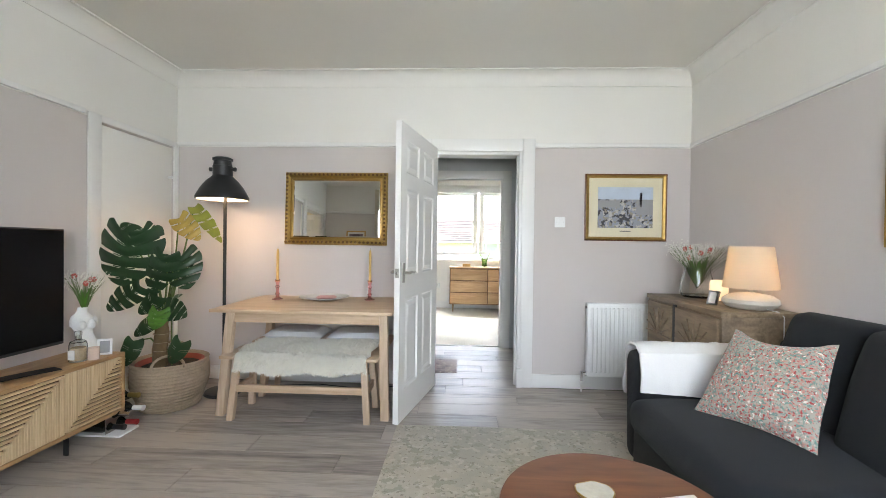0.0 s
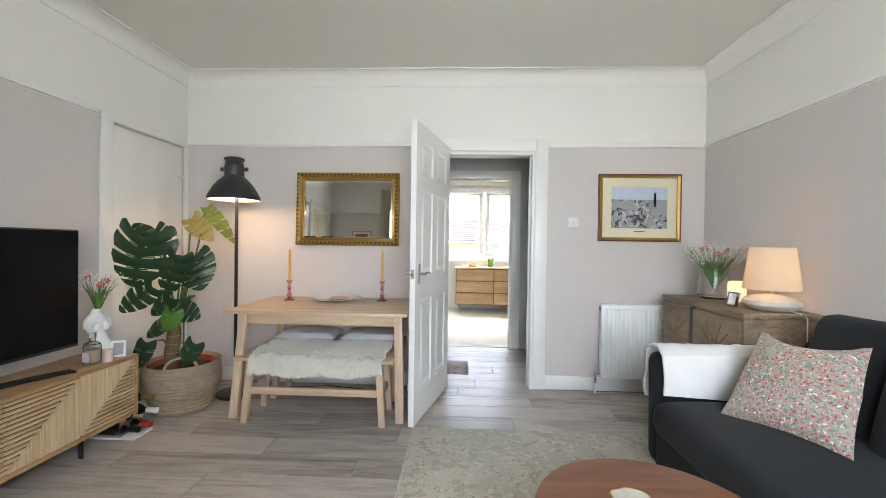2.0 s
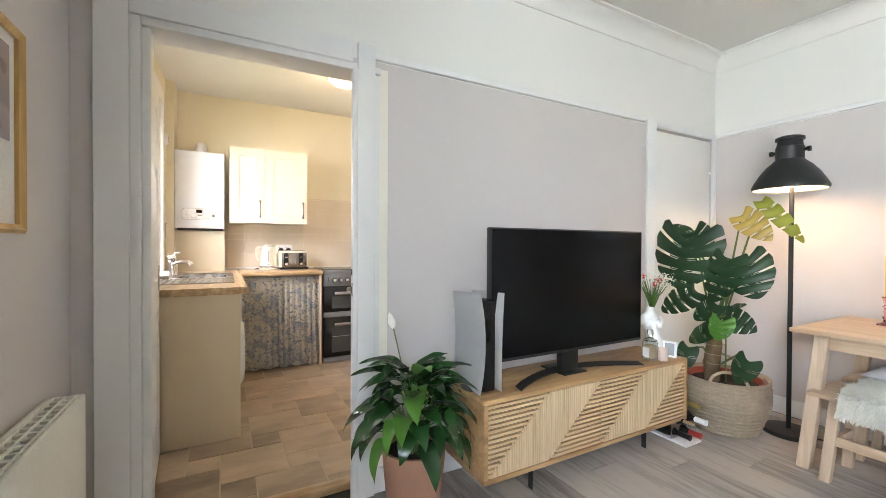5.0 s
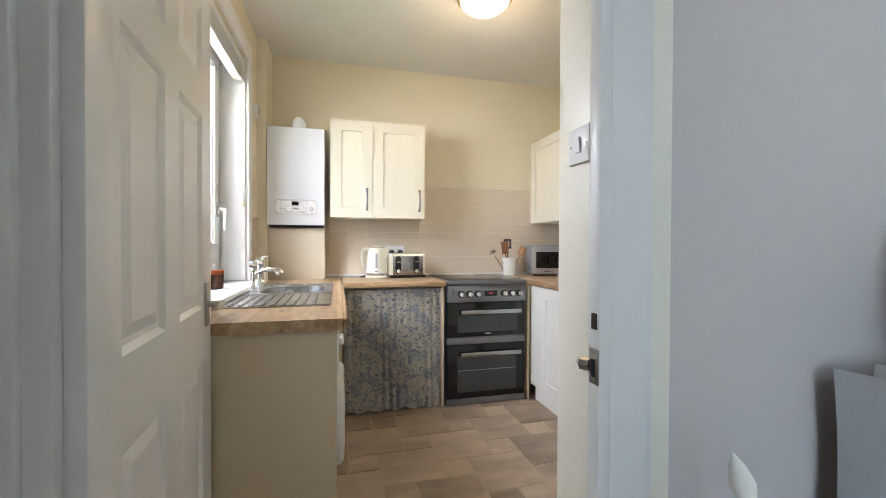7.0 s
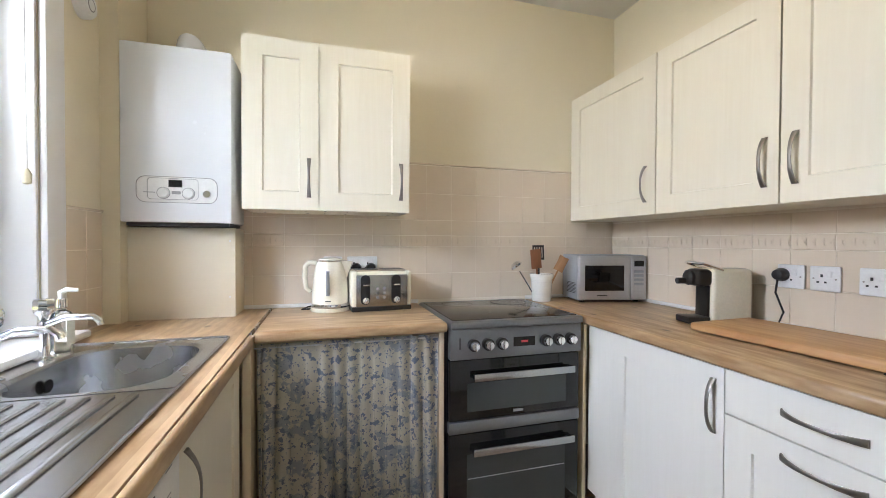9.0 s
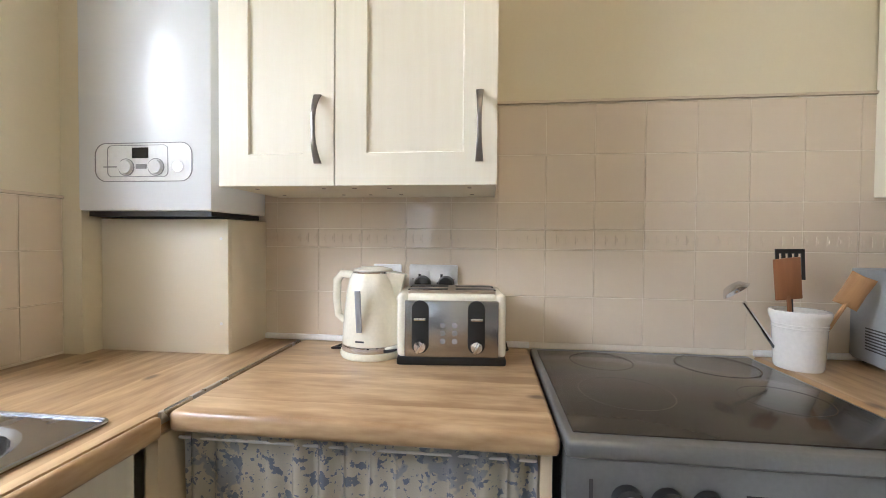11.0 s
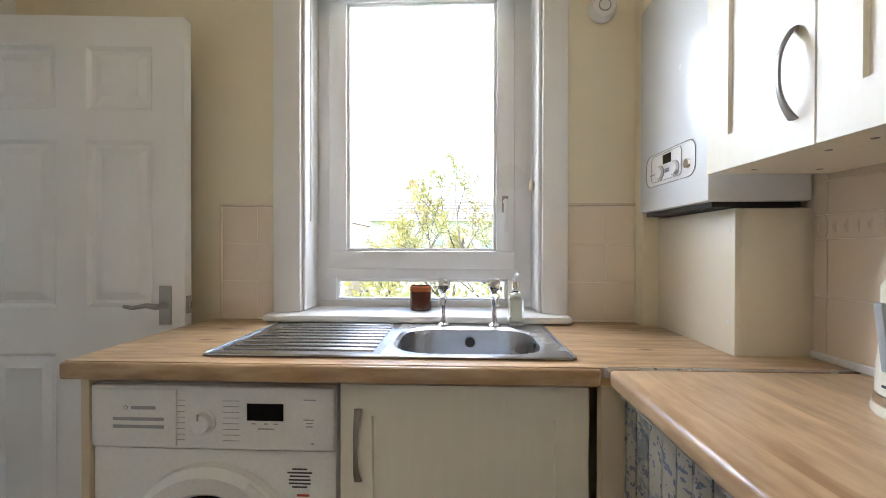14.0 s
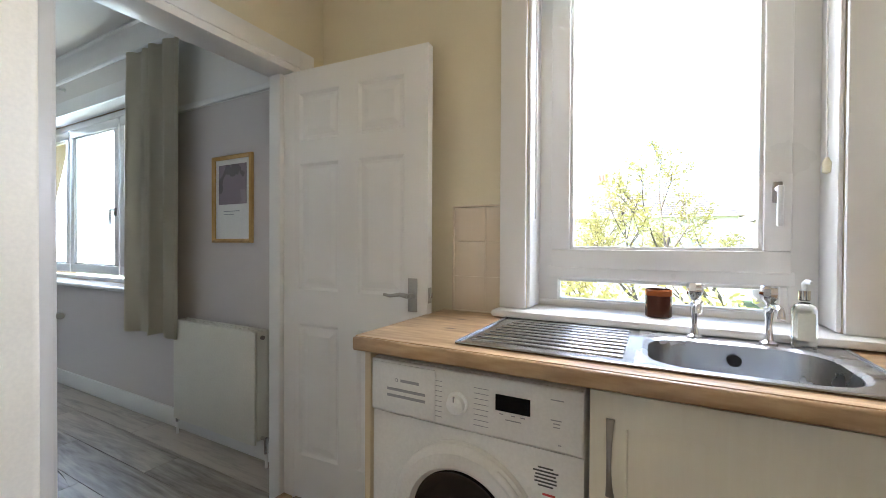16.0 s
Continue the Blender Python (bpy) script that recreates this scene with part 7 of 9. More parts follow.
bo = thing("boiler", "white wall-hung gas boiler with a control panel", "boiler", (-4.37, -0.02, 1.29))
part("case", abox(KX + 0.01, -4.238, -0.205, 0.172, 1.290, 1.965, bevel=0.008), M["boiler"], bo)
part("underside", abox(KX + 0.03, -4.255, -0.19, 0.16, 1.277, 1.291), M["black"], bo)
bm = moved(loft(BM(), [rrect(-0.135, 0.135, -0.048, 0.048, 0.03, 0.0), rrect(-0.135, 0.135, -0.048, 0.048, 0.03, 0.0012), rrect(-0.130, 0.130, -0.043, 0.043, 0.026, 0.002)]), Matrix.Translation((-4.239, -0.015, 1.415)) @ Matrix(((0, 0, 1, 0), (1, 0, 0, 0), (0, 1, 0, 0), (0, 0, 0, 1))))
cp = part("control_panel", bm, M["white_plastic"], bo, "oval grey-edged control panel")
bm = BM()
tube(bm, [(-4.2365, -0.015 + x, 1.415 + y) for x, y, _ in rrect(-0.136, 0.136, -0.049, 0.049, 0.03, 0) + rrect(-0.136, 0.136, -0.049, 0.049, 0.03, 0)[:1]], 0.0012, 5)
part("panel_outline", bm, M["ink_grey"], cp)
bm = BM()
tube(bm, [(-4.2362, -0.03 + x, 1.418 + y) for x, y, _ in rrect(-0.085, 0.085, -0.040, 0.040, 0.012, 0) + rrect(-0.085, 0.085, -0.040, 0.040, 0.012, 0)[:1]], 0.0009, 5)
part("inner_outline", bm, M["ink_grey"], cp)
part("display", abox(-4.2375, -4.2355, -0.045, 0.0, 1.425, 1.452), M["black_glass"], cp)
for y in (-0.062, 0.022):
    part("knob", alathe([(0.0, 0.008), (0.017, 0.008), (0.019, 0.0)], (-4.2375, y, 1.402), 20, "X"), M["white_plastic"], cp)
    part("knob_ring", alathe([(0.0205, 0.0025), (0.0225, 0.0025), (0.0225, 0.0)], (-4.2375, y, 1.402), 24, "X"), M["ink_grey"], cp)
part("gauge", alathe([(0, 0.006), (0.013, 0.006), (0.015, 0.0)], (-4.2375, 0.085, 1.402), 22, "X"), M["chrome"], cp)
part("lettering", abox(-4.2375, -4.2362, -0.128, -0.09, 1.402, 1.405), M["ink_grey"], cp)
part("buttons", abox(-4.2375, -4.2355, -0.035, -0.005, 1.398, 1.410, bevel=0.001), M["ink_grey"], cp)
fl_ = thing("flue_elbow", "white flue elbow rising from the boiler", "flue", (-4.38, -0.03, 1.965))
part("pipe", atube([(-4.36, -0.01, 1.963), (-4.36, -0.01, 2.0), (-4.375, -0.01, 2.03), (-4.42, -0.01, 2.04), (-4.50, -0.01, 2.04)], [0.046, 0.046, 0.046, 0.044, 0.044], 18), M["boiler"], fl_)
bx = thing("pipe_boxing", "cream panelled boxing under the boiler", "boxing", (-4.4, 0.0, WT1))
part("front_panel", abox(-4.32, -4.304, -0.207, 0.172, WT1, 1.273, bevel=0.001), M["boxing"], bx)
part("side_panel", abox(KX, -4.3205, 0.156, 0.1705, WT1, 1.273, bevel=0.001), M["boxing"], bx)
part("screw", alathe([(0, 0.0015), (0.004, 0.0015), (0.004, 0)], (-4.304, 0.152, 1.22), 10, "X"), M["gloss"], bx)
part("screw", alathe([(0, 0.0015), (0.004, 0.0015), (0.004, 0)], (-4.304, 0.152, 0.99), 10, "X"), M["gloss"], bx)
det = thing("alarm_sensor", "round white sensor on the wall beside the window", "sensor", (-4.13, KY0, 1.98))
part("case", alathe([(0, 0.035), (0.038, 0.034), (0.046, 0.022), (0.047, 0.0)], (-4.13, KY0, 2.02), 28, "Y"), M["white_plastic"], det)
part("ring", alathe([(0.018, 0.036), (0.020, 0.037), (0.022, 0.035)], (-4.13, KY0, 2.02), 20, "Y"), M["ink_grey"], det)

# Kettle and toaster.
KT = (-4.375, 0.552, WT1)
kt = thing("kettle", "cream ribbed electric kettle on the worktop", "kettle", KT)
part("base", alathe([(0, 0), (0.085, 0), (0.088, 0.006), (0.086, 0.018), (0.0, 0.02)], KT, 32), M["cream_plastic"], kt)
part("band", alathe([(0.084, 0.018), (0.0845, 0.022), (0.083, 0.034), (0.080, 0.036)], KT, 36), M["chrome"], kt)
bm = BM()
seg, rings = 72, []
for r, z in ((0.082, 0.035), (0.080, 0.07), (0.076, 0.12), (0.070, 0.17), (0.064, 0.205), (0.058, 0.220), (0.050, 0.228)):
    rings.append([bm.verts.new((KT[0] + (r + (0.0011 if k % 2 and 0.05 < z < 0.20 else 0)) * math.cos(6.283185 * k / seg), KT[1] + (r + (0.0011 if k % 2 and 0.05 < z < 0.20 else 0)) * math.sin(6.283185 * k / seg), KT[2] + z)) for k in range(seg)])
for a, b in zip(rings, rings[1:]):
    for k in range(seg):
        bm.faces.new((a[k], a[(k + 1) % seg], b[(k + 1) % seg], b[k]))
bm.faces.new(rings[-1])
part("body", bm, M["cream_plastic"], kt, "ribbed cream body")
part("lid", alathe([(0.054, 0.226), (0.052, 0.234), (0.03, 0.240), (0, 0.241)], KT, 28), M["cream_plastic"], kt)
part("lid_ring", alathe([(0.056, 0.224), (0.057, 0.228), (0.053, 0.230)], KT, 32), M["chrome"], kt)
part("spout", moved(loft(BM(), [[(0.052, -0.028, 0.228), (0.052, 0.028, 0.228), (0.068, 0.012, 0.15), (0.068, -0.012, 0.15)], [(0.098, -0.010, 0.222), (0.098, 0.010, 0.222), (0.076, 0.004, 0.15), (0.076, -0.004, 0.15)]]), pose(KT[0], KT[1], KT[2], 0, 0, 80)), M["cream_plastic"], kt)
hd = radians(-100)
part("handle", atube([(KT[0] + math.cos(hd) * r, KT[1] + math.sin(hd) * r, KT[2] + z) for r, z in ((0.060, 0.215), (0.095, 0.218), (0.112, 0.20), (0.114, 0.15), (0.108, 0.10), (0.085, 0.085))], [0.011, 0.012, 0.012, 0.011, 0.010, 0.010], 12), M["cream_plastic"], kt)
wa = radians(-8)
part("water_window", moved(abox(-0.0075, 0.0075, -0.004, 0.003, 0.075, 0.185, bevel=0.002), Matrix.Translation((KT[0] + 0.076 * math.cos(wa), KT[1] + 0.076 * math.sin(wa), KT[2])) @ Matrix.Rotation(wa + math.pi / 2, 4, "Z") @ Matrix.Rotation(radians(6), 4, "X")), M["grey_plastic"], kt, "grey water gauge")
part("lettering", moved(abox(-0.012, 0.012, -0.0008, 0.0008, 0.048, 0.052), Matrix.Translation((KT[0] + 0.0825 * math.cos(wa), KT[1] + 0.0825 * math.sin(wa), KT[2])) @ Matrix.Rotation(wa + math.pi / 2, 4, "Z")), M["ink"], kt)
part("cord", atube([(KT[0] - 0.03, KT[1] - 0.085, WT1 + 0.004), (KT[0] - 0.02, KT[1] - 0.125, WT1 + 0.004), (KT[0] - 0.08, KT[1] - 0.10, WT1 + 0.006), (KX + 0.03, KT[1] + 0.03, WT1 + 0.03)], 0.0035, 6), M["black"], kt)

TO = pose(-4.382, 0.770, WT1, 0, 0, 95)  # its front faces the room
to = thing("toaster", "four-slot cream and steel toaster", "toaster", turn=TO)
TW, TD, TH = 0.275, 0.19, 0.185
part("foot_plate", abox(-TW / 2, TW / 2, -TD / 2, TD / 2, 0.0, 0.022, bevel=0.006), M["black"], to)
for s in (-1, 1):
    part("end_cap", abox(s * (TW / 2 - 0.028), s * TW / 2, -TD / 2 + 0.004, TD / 2 - 0.004, 0.018, TH - 0.004, bevel=0.013, seg=4), M["cream_plastic"], to, "cream end cap")
part("front_panel", abox(-TW / 2 + 0.020, TW / 2 - 0.020, -TD / 2, -TD / 2 + 0.012, 0.022, TH - 0.022, bevel=0.003), M["steel"], to, "brushed steel front")
part("body", abox(-TW / 2 + 0.022, TW / 2 - 0.022, -TD / 2 + 0.010, TD / 2 - 0.003, 0.02, TH - 0.006, bevel=0.012, seg=4), M["cream_plastic"], to)
part("top_plate", abox(-TW / 2 + 0.026, TW / 2 - 0.026, -TD / 2 + 0.022, TD / 2 - 0.016, TH - 0.008, TH, bevel=0.003), material("champagne_metal", (0.50, 0.42, 0.34), 0.3, 0.9, bump=0.03), to)
for cx in (-0.062, 0.062):
    for cy in (-0.030, 0.034):
        part("slot", abox(cx - 0.052, cx + 0.052, cy - 0.016, cy + 0.016, TH - 0.002, TH + 0.0012), M["black"], to, "dark bread slot")
for cx in (-0.078, 0.062):
    bm = moved(loft(BM(), [rrect(-0.021, 0.021, -0.066, 0.066, 0.0205, 0.0), rrect(-0.021, 0.021, -0.066, 0.066, 0.0205, 0.004), rrect(-0.018, 0.018, -0.063, 0.063, 0.0175, 0.005)]), Matrix.Translation((cx, -TD / 2 + 0.001, 0.098)) @ Matrix.Rotation(radians(90), 4, "X"))
    cpn = part("control_strip", bm, M["black"], to, "black control strip")
    part("lever", abox(cx - 0.015, cx + 0.015, -TD / 2 - 0.022, -TD / 2 - 0.004, 0.116, 0.124, bevel=0.003), M["chrome"], cpn)
    part("browning_knob", moved(alathe([(0, -0.020), (0.014, -0.019), (0.017, -0.004), (0.017, 0.0)], (0, 0, 0), 24, "Y"), Matrix.Translation((cx, -TD / 2 - 0.003, 0.052))), M["chrome"], cpn)
    part("knob_grip", moved(abox(-0.004, 0.004, -0.030, -0.018, -0.015, 0.015, bevel=0.002), pose(cx, -TD / 2 - 0.001, 0.052, 0, 25, 0)), M["chrome"], cpn)
for ix, cx in enumerate((-0.022, 0.008)):
    for iz in range(3):
        part("button", alathe([(0, -0.004), (0.0065, -0.0035), (0.0075, 0.001)], (cx, -TD / 2, 0.062 + iz * 0.020), 16, "Y"), M["ink_grey"], to)
part("cord", atube([(TW / 2 - 0.03, TD / 2 - 0.01, 0.012), (TW / 2 + 0.02, TD / 2 - 0.02, 0.02), (TW / 2 + 0.022, TD / 2 - 0.05, 0.006), (TW / 2 + 0.005, TD / 2 - 0.06, 0.003)], 0.0035, 6), M["black"], to)
FACE_X = Matrix.Rotation(radians(90), 4, "Z")
so1 = switch("wall_socket", "white fused switch on the tiles behind the kettle", Matrix.Translation((KX + 0.009, 0.565, 1.105)) @ FACE_X, 1, "socket")
so2 = switch("wall_socket", "white double socket on the tiles behind the toaster", Matrix.Translation((KX + 0.009, 0.705, 1.105)) @ FACE_X, 2, "socket", 0.146)
for y in (0.675, 0.745):
    pg = thing("plug", "black plug pushed into the double socket", "plug", (KX + 0.02, y, 1.095), group="plugs in the double socket")
    part("cap", alathe([(0.024, 0.0), (0.025, 0.012), (0.020, 0.026), (0, 0.03)], (KX + 0.0195, y, 1.092), 18, "X"), M["black"], pg)
    part("cord", atube([(KX + 0.035, y, 1.075), (KX + 0.038, y, 1.03), (KX + 0.03, y + 0.01, 0.95)], 0.0035, 6), M["black"], pg)

# Skirt curtain under the middle worktop, with its side panel.
curtain("skirt_curtain", "gathered blue and cream toile curtain under the worktop", 0.0, 0.655, 0.0, 0.045, 0.858, 27, 0.0085, M["toile"], n=340).matrix_world = pose(-3.985, 0.296, 0, 0, 0, 90)
solid("curtain_wire", atube([(-3.985, 0.292, 0.846), (-3.985, 0.955, 0.846)], 0.003, 8), M["white_plastic"], "white curtain wire under the worktop", "curtain wire")
solid("support_panel", abox(KX, -3.975, 0.958, 0.978, KF, WT0 - 0.001, bevel=0.001), M["cream_panel"], "cream support panel beside the cooker", "panel")
solid("corner_post", abox(-4.06, -3.94, 0.262, 0.288, KF, WT0 - 0.001), M["cream_panel"], "cream corner post under the worktop", "panel")

# Cooker.
CK0, CK1, CKF = 0.994, 1.580, -3.985
ck = thing("cooker", "grey freestanding double oven cooker with ceramic hob", "cooker", (-4.25, 1.3, 0))
part("body", abox(KX + 0.02, CKF - 0.004, CK0, CK1, KF, 0.885), M["black"], ck)
part("hob_frame", abox(KX + 0.015, CKF + 0.052, CK0 - 0.002, CK1 + 0.002, 0.880, 0.910, bevel=0.008, seg=3), M["cooker_grey"], ck, "grey hob surround")
part("hob_glass", abox(KX + 0.05, CKF + 0.022, CK0 + 0.014, CK1 - 0.014, 0.909, 0.9125, bevel=0.001), M["hob"], ck, "dark ceramic hob glass")
for cx, cy, r in ((-4.15, 1.15, 0.09), (-4.15, 1.45, 0.075), (-4.37, 1.16, 0.075), (-4.37, 1.44, 0.09)):
    part("hob_ring", alathe([(r, 0.0), (r + 0.002, 0.0003), (r + 0.003, 0.0)], (cx, cy, 0.9126), 40), M["hob"], ck)
cpz = part("control_panel", abox(CKF, CKF + 0.040, CK0, CK1, 0.758, 0.879, bevel=0.004), M["cooker_grey"], ck, "grey control panel")
for cy in (1.088, 1.148, 1.208, 1.406, 1.464, 1.522):
    kx = CKF + 0.040
    part("dial", alathe([(0.0245, 0.0), (0.0240, 0.016), (0.0180, 0.020)], (kx, cy, 0.816), 24, "X"), M["black"], cpz)
    part("dial_cap", alathe([(0.0178, 0.016), (0.0170, 0.033), (0.015, 0.036), (0, 0.037)], (kx, cy, 0.816), 24, "X"), M["chrome"], cpz)
    part("dial_mark", abox(kx + 0.030, kx + 0.040, cy - 0.0035, cy + 0.0035, 0.800, 0.832, bevel=0.001), M["chrome"], cpz)
part("display", abox(CKF + 0.038, CKF + 0.0415, 1.262, 1.358, 0.798, 0.836), M["black_glass"], cpz)
part("display_digits", abox(CKF + 0.0412, CKF + 0.0420, 1.296, 1.326, 0.813, 0.822), M["red"], cpz)
part("lettering", abox(CKF + 0.040, CKF + 0.0405, 1.030, 1.036, 0.80, 0.845), M["ink"], cpz)
for z0, z1, g0, g1, nm in ((0.512, 0.752, 0.545, 0.66, "grill_door"), (0.083, 0.458, 0.125, 0.375, "oven_door")):
    dd = part(nm, abox(CKF, CKF + 0.026, CK0 + 0.002, CK1 - 0.002, z0, z1, bevel=0.003), M["black_glass"], ck, "black glass oven door")
    part("window", abox(CKF + 0.0245, CKF + 0.0268, CK0 + 0.075, CK1 - 0.065, g0, g1), M["oven_glass"], dd, "smoked oven window")
    hz = z1 - 0.062
    part("handle", abox(CKF + 0.055, CKF + 0.068, CK0 + 0.09, CK1 - 0.045, hz - 0.014, hz + 0.016, bevel=0.004), M["steel"], dd, "flat steel door handle")
    for y in (CK0 + 0.105, CK1 - 0.06):
        part("handle_post", abox(CKF + 0.022, CKF + 0.058, y - 0.008, y + 0.008, hz - 0.01, hz + 0.01), M["steel"], dd)
part("badge", abox(CKF + 0.0262, CKF + 0.0272, 1.27, 1.315, 0.526, 0.537), M["ink_grey"], ck)
part("oven_rack", abox(CKF + 0.0266, CKF + 0.0272, CK0 + 0.08, CK1 - 0.07, 0.275, 0.279), M["ink_grey"], ck)
part("centre_trim", abox(CKF, CKF + 0.030, CK0, CK1, 0.462, 0.508, bevel=0.003), M["cooker_grey"], ck)
part("bottom_trim", abox(CKF, CKF + 0.030, CK0, CK1, KF + 0.008, 0.080, bevel=0.003), M["cooker_grey"], ck)
solid("end_filler", abox(KX + 0.02, -3.96, 1.603, 1.618, KF, WT0 - 0.001), M["cream_panel"], "cream filler panel beside the cooker", "panel")

# Base cabinets along the right-hand wall; their fronts face -y.
RF = 1.622
bc = thing("base_cabinet", "off-white shaker base cabinet with one door", "base cabinet", (-3.6, 1.9, 0))
part("body", abox(-3.955, -3.337, RF + 0.02, KY1 - 0.01, 0.15, WT0 - 0.001), M["white_door"], bc)
part("corner_filler", abox(-3.955, -3.815, RF + 0.004, RF + 0.020, 0.15, 0.862, bevel=0.001), M["white_door"], bc)
d_ = shaker("door", 0.475, 0.712, Matrix.Translation((-3.811, RF, 0.15)), M["white_door"], bc, "off-white shaker door")
bow_handle((-3.368, RF, 0.665), (-3.368, RF, 0.825), (0, -1, 0), "handle", d_)
part("plinth", abox(-3.955, -2.865, RF + 0.045, RF + 0.06, KF, 0.149), M["white_door"], bc)
du = thing("drawer_unit", "off-white three-drawer kitchen unit", "drawer unit", (-3.1, 1.9, 0))
part("body", abox(-3.335, -2.868, RF + 0.02, KY1 - 0.01, 0.15, WT0 - 0.001), M["white_door"], du)
for z0, z1, flat in ((0.738, 0.862, True), (0.452, 0.733, False), (0.15, 0.447, False)):
    bm = panelled(0.463, z1 - z0, 0.02, [] if flat else [(0.075, 0.388, 0.075, z1 - z0 - 0.075)], 0.007, 0.003, 0.0, both=False)
    dd = part("drawer", moved(bm, Matrix.Translation((-3.333, RF, z0))), M["white_door"], du, "off-white drawer front")
    hz = z1 - 0.062 if flat else z1 - 0.045
    bow_handle((-3.185, RF, hz), (-3.015, RF, hz), (0, -1, 0), "handle", dd)
part("end_panel", abox(-2.866, -2.85, RF - 0.0, KY1 - 0.01, KF, WT0 - 0.001, bevel=0.001), M["cream_panel"], wt3, "cream end panel")
cols = [(-4.495, -3.874, -3.93), (-3.871, -3.382, -3.425), (-3.379, -2.885, -3.335)]
for x0, x1, hx in cols:
    u = thing("wall_cabinet", "cream shaker wall cabinet above the worktop", "wall cabinet", ((x0 + x1) / 2, 2.03, 1.345), group="wall cabinets over the drawers")
    part("body", abox(x0, x1, 1.912, KY1 - 0.001, 1.345, 2.036), M["cream_door"], u)
    d_ = shaker("door", x1 - x0 - 0.003, 0.690, Matrix.Translation((x0 + 0.0015, 1.890, 1.345)), M["cream_door"], u, "cream shaker door")
    bow_handle((hx, 1.890, 1.40), (hx, 1.890, 1.56), (0, -1, 0), "handle", d_)

# On the right-hand worktop.
mwv = thing("microwave", "silver microwave oven in the worktop corner", "microwave", turn=pose(-4.365, 2.005, WT1, 0, 0, 78))
W2, D2, H2 = 0.186, 0.105, 0.25
part("case", abox(-W2, W2, -D2, D2, 0.010, H2, bevel=0.006), M["grey_plastic"], mwv)
part("door", abox(-W2, W2 - 0.087, -D2 - 0.022, -D2, 0.012, H2 - 0.004, bevel=0.008, seg=3), M["silver"], mwv, "silver microwave door")
part("door_window", abox(-W2 + 0.035, W2 - 0.125, -D2 - 0.0235, -D2 - 0.018, 0.062, H2 - 0.055, bevel=0.001), M["black_glass"], mwv, "dark door window")
pn = part("control_panel", abox(W2 - 0.085, W2, -D2 - 0.022, -D2, 0.012, H2 - 0.004, bevel=0.008, seg=3), M["silver"], mwv)
part("display", abox(W2 - 0.070, W2 - 0.018, -D2 - 0.0235, -D2 - 0.019, H2 - 0.06, H2 - 0.03), M["black_glass"], pn)
for k in range(4):
    part("button", abox(W2 - 0.070, W2 - 0.018, -D2 - 0.024, -D2 - 0.019, 0.090 + k * 0.022, 0.104 + k * 0.022, bevel=0.002), M["grey_plastic"], pn)
part("open_button", abox(W2 - 0.074, W2 - 0.014, -D2 - 0.024, -D2 - 0.019, 0.028, 0.060, bevel=0.002), M["silver"], pn)
part("lettering", abox(-0.085, -0.03, -D2 - 0.0228, -D2 - 0.0222, 0.034, 0.040), M["ink"], mwv)
for k in range(8):
    part("vent_slot", abox(-W2 - 0.0006, -W2 + 0.002, -0.09, 0.03, 0.045 + k * 0.0075, 0.0485 + k * 0.0075), M["black"], mwv, smooth=False)
for x in (-0.15, 0.15):
    for y in (-0.08, 0.08):
        part("foot", alathe([(0, 0), (0.014, 0), (0.016, 0.011)], (x, y, 0), 10), M["black"], mwv)

UP = (-4.40, 1.650, WT1)
ut = thing("utensil_pot", "white ceramic pot of kitchen utensils", "utensil pot", UP)
part("pot", alathe([(0, 0), (0.048, 0), (0.051, 0.008), (0.056, 0.115), (0.062, 0.132), (0.063, 0.140), (0.061, 0.146), (0.055, 0.146), (0.050, 0.02), (0, 0.015)], UP, 36), M["ceramic_white"], ut)
bm = BM()
for z in (0.112, 0.120, 0.128):
    lathe(bm, [(0.0545 + z * 0.006, z - 0.01), (0.0565 + z * 0.006, z - 0.008), (0.0545 + z * 0.006, z - 0.006)], UP, 32)
part("rings", bm, M["ceramic_white"], ut)


def utensil(name, label, off, tilt, mat, shape):
    u = thing(name, label, "utensil", turn=Matrix.Translation((UP[0] + off[0], UP[1] + off[1], UP[2] + 0.02)) @ Matrix.Rotation(radians(tilt[0]), 4, "X") @ Matrix.Rotation(radians(tilt[1]), 4, "Y") @ Matrix.Rotation(radians(80), 4, "Z"), group="utensils in the pot")
    part("handle", atube([(0, 0, 0), (0, 0, 0.17)], 0.005, 8), mat, u)
    part("blade", shape, mat, u)
    return u


utensil("spatula", "dark wooden spatula in the pot", (0.01, -0.02), (10, 8), M["utensil_dark"], box(BM(), -0.028, 0.028, -0.003, 0.003, 0.16, 0.265, bevel=0.0025))
spn = soft_box((0.055, 0.085, 0.012), 0.5, 10, 0.0)
utensil("wooden_spoon", "pale wooden spoon in the pot", (0.0, 0.02), (-26, 6), M["utensil_wood"], moved(spn, pose(0, 0, 0.20, 90)))
slt = BM()
box(slt, -0.032, 0.032, -0.002, 0.002, 0.20, 0.212)
box(slt, -0.032, 0.032, -0.002, 0.002, 0.268, 0.280)
for x in (-0.032, -0.018, -0.004, 0.010, 0.024):
    box(slt, x, x + 0.008, -0.002, 0.002, 0.21, 0.27)
utensil("slotted_turner", "black slotted turner in the pot", (-0.02, 0.0), (0, -4), M["black"], slt)
lad = alathe([(0, -0.022), (0.022, -0.016), (0.034, 0.0), (0.035, 0.002), (0.032, 0.0), (0.02, -0.012), (0, -0.018)], (0, 0, 0), 20)
utensil("ladle", "chrome ladle leaning from the pot", (-0.01, -0.03), (34, 0), M["chrome"], moved(lad, pose(0, 0, 0.205, 150)))

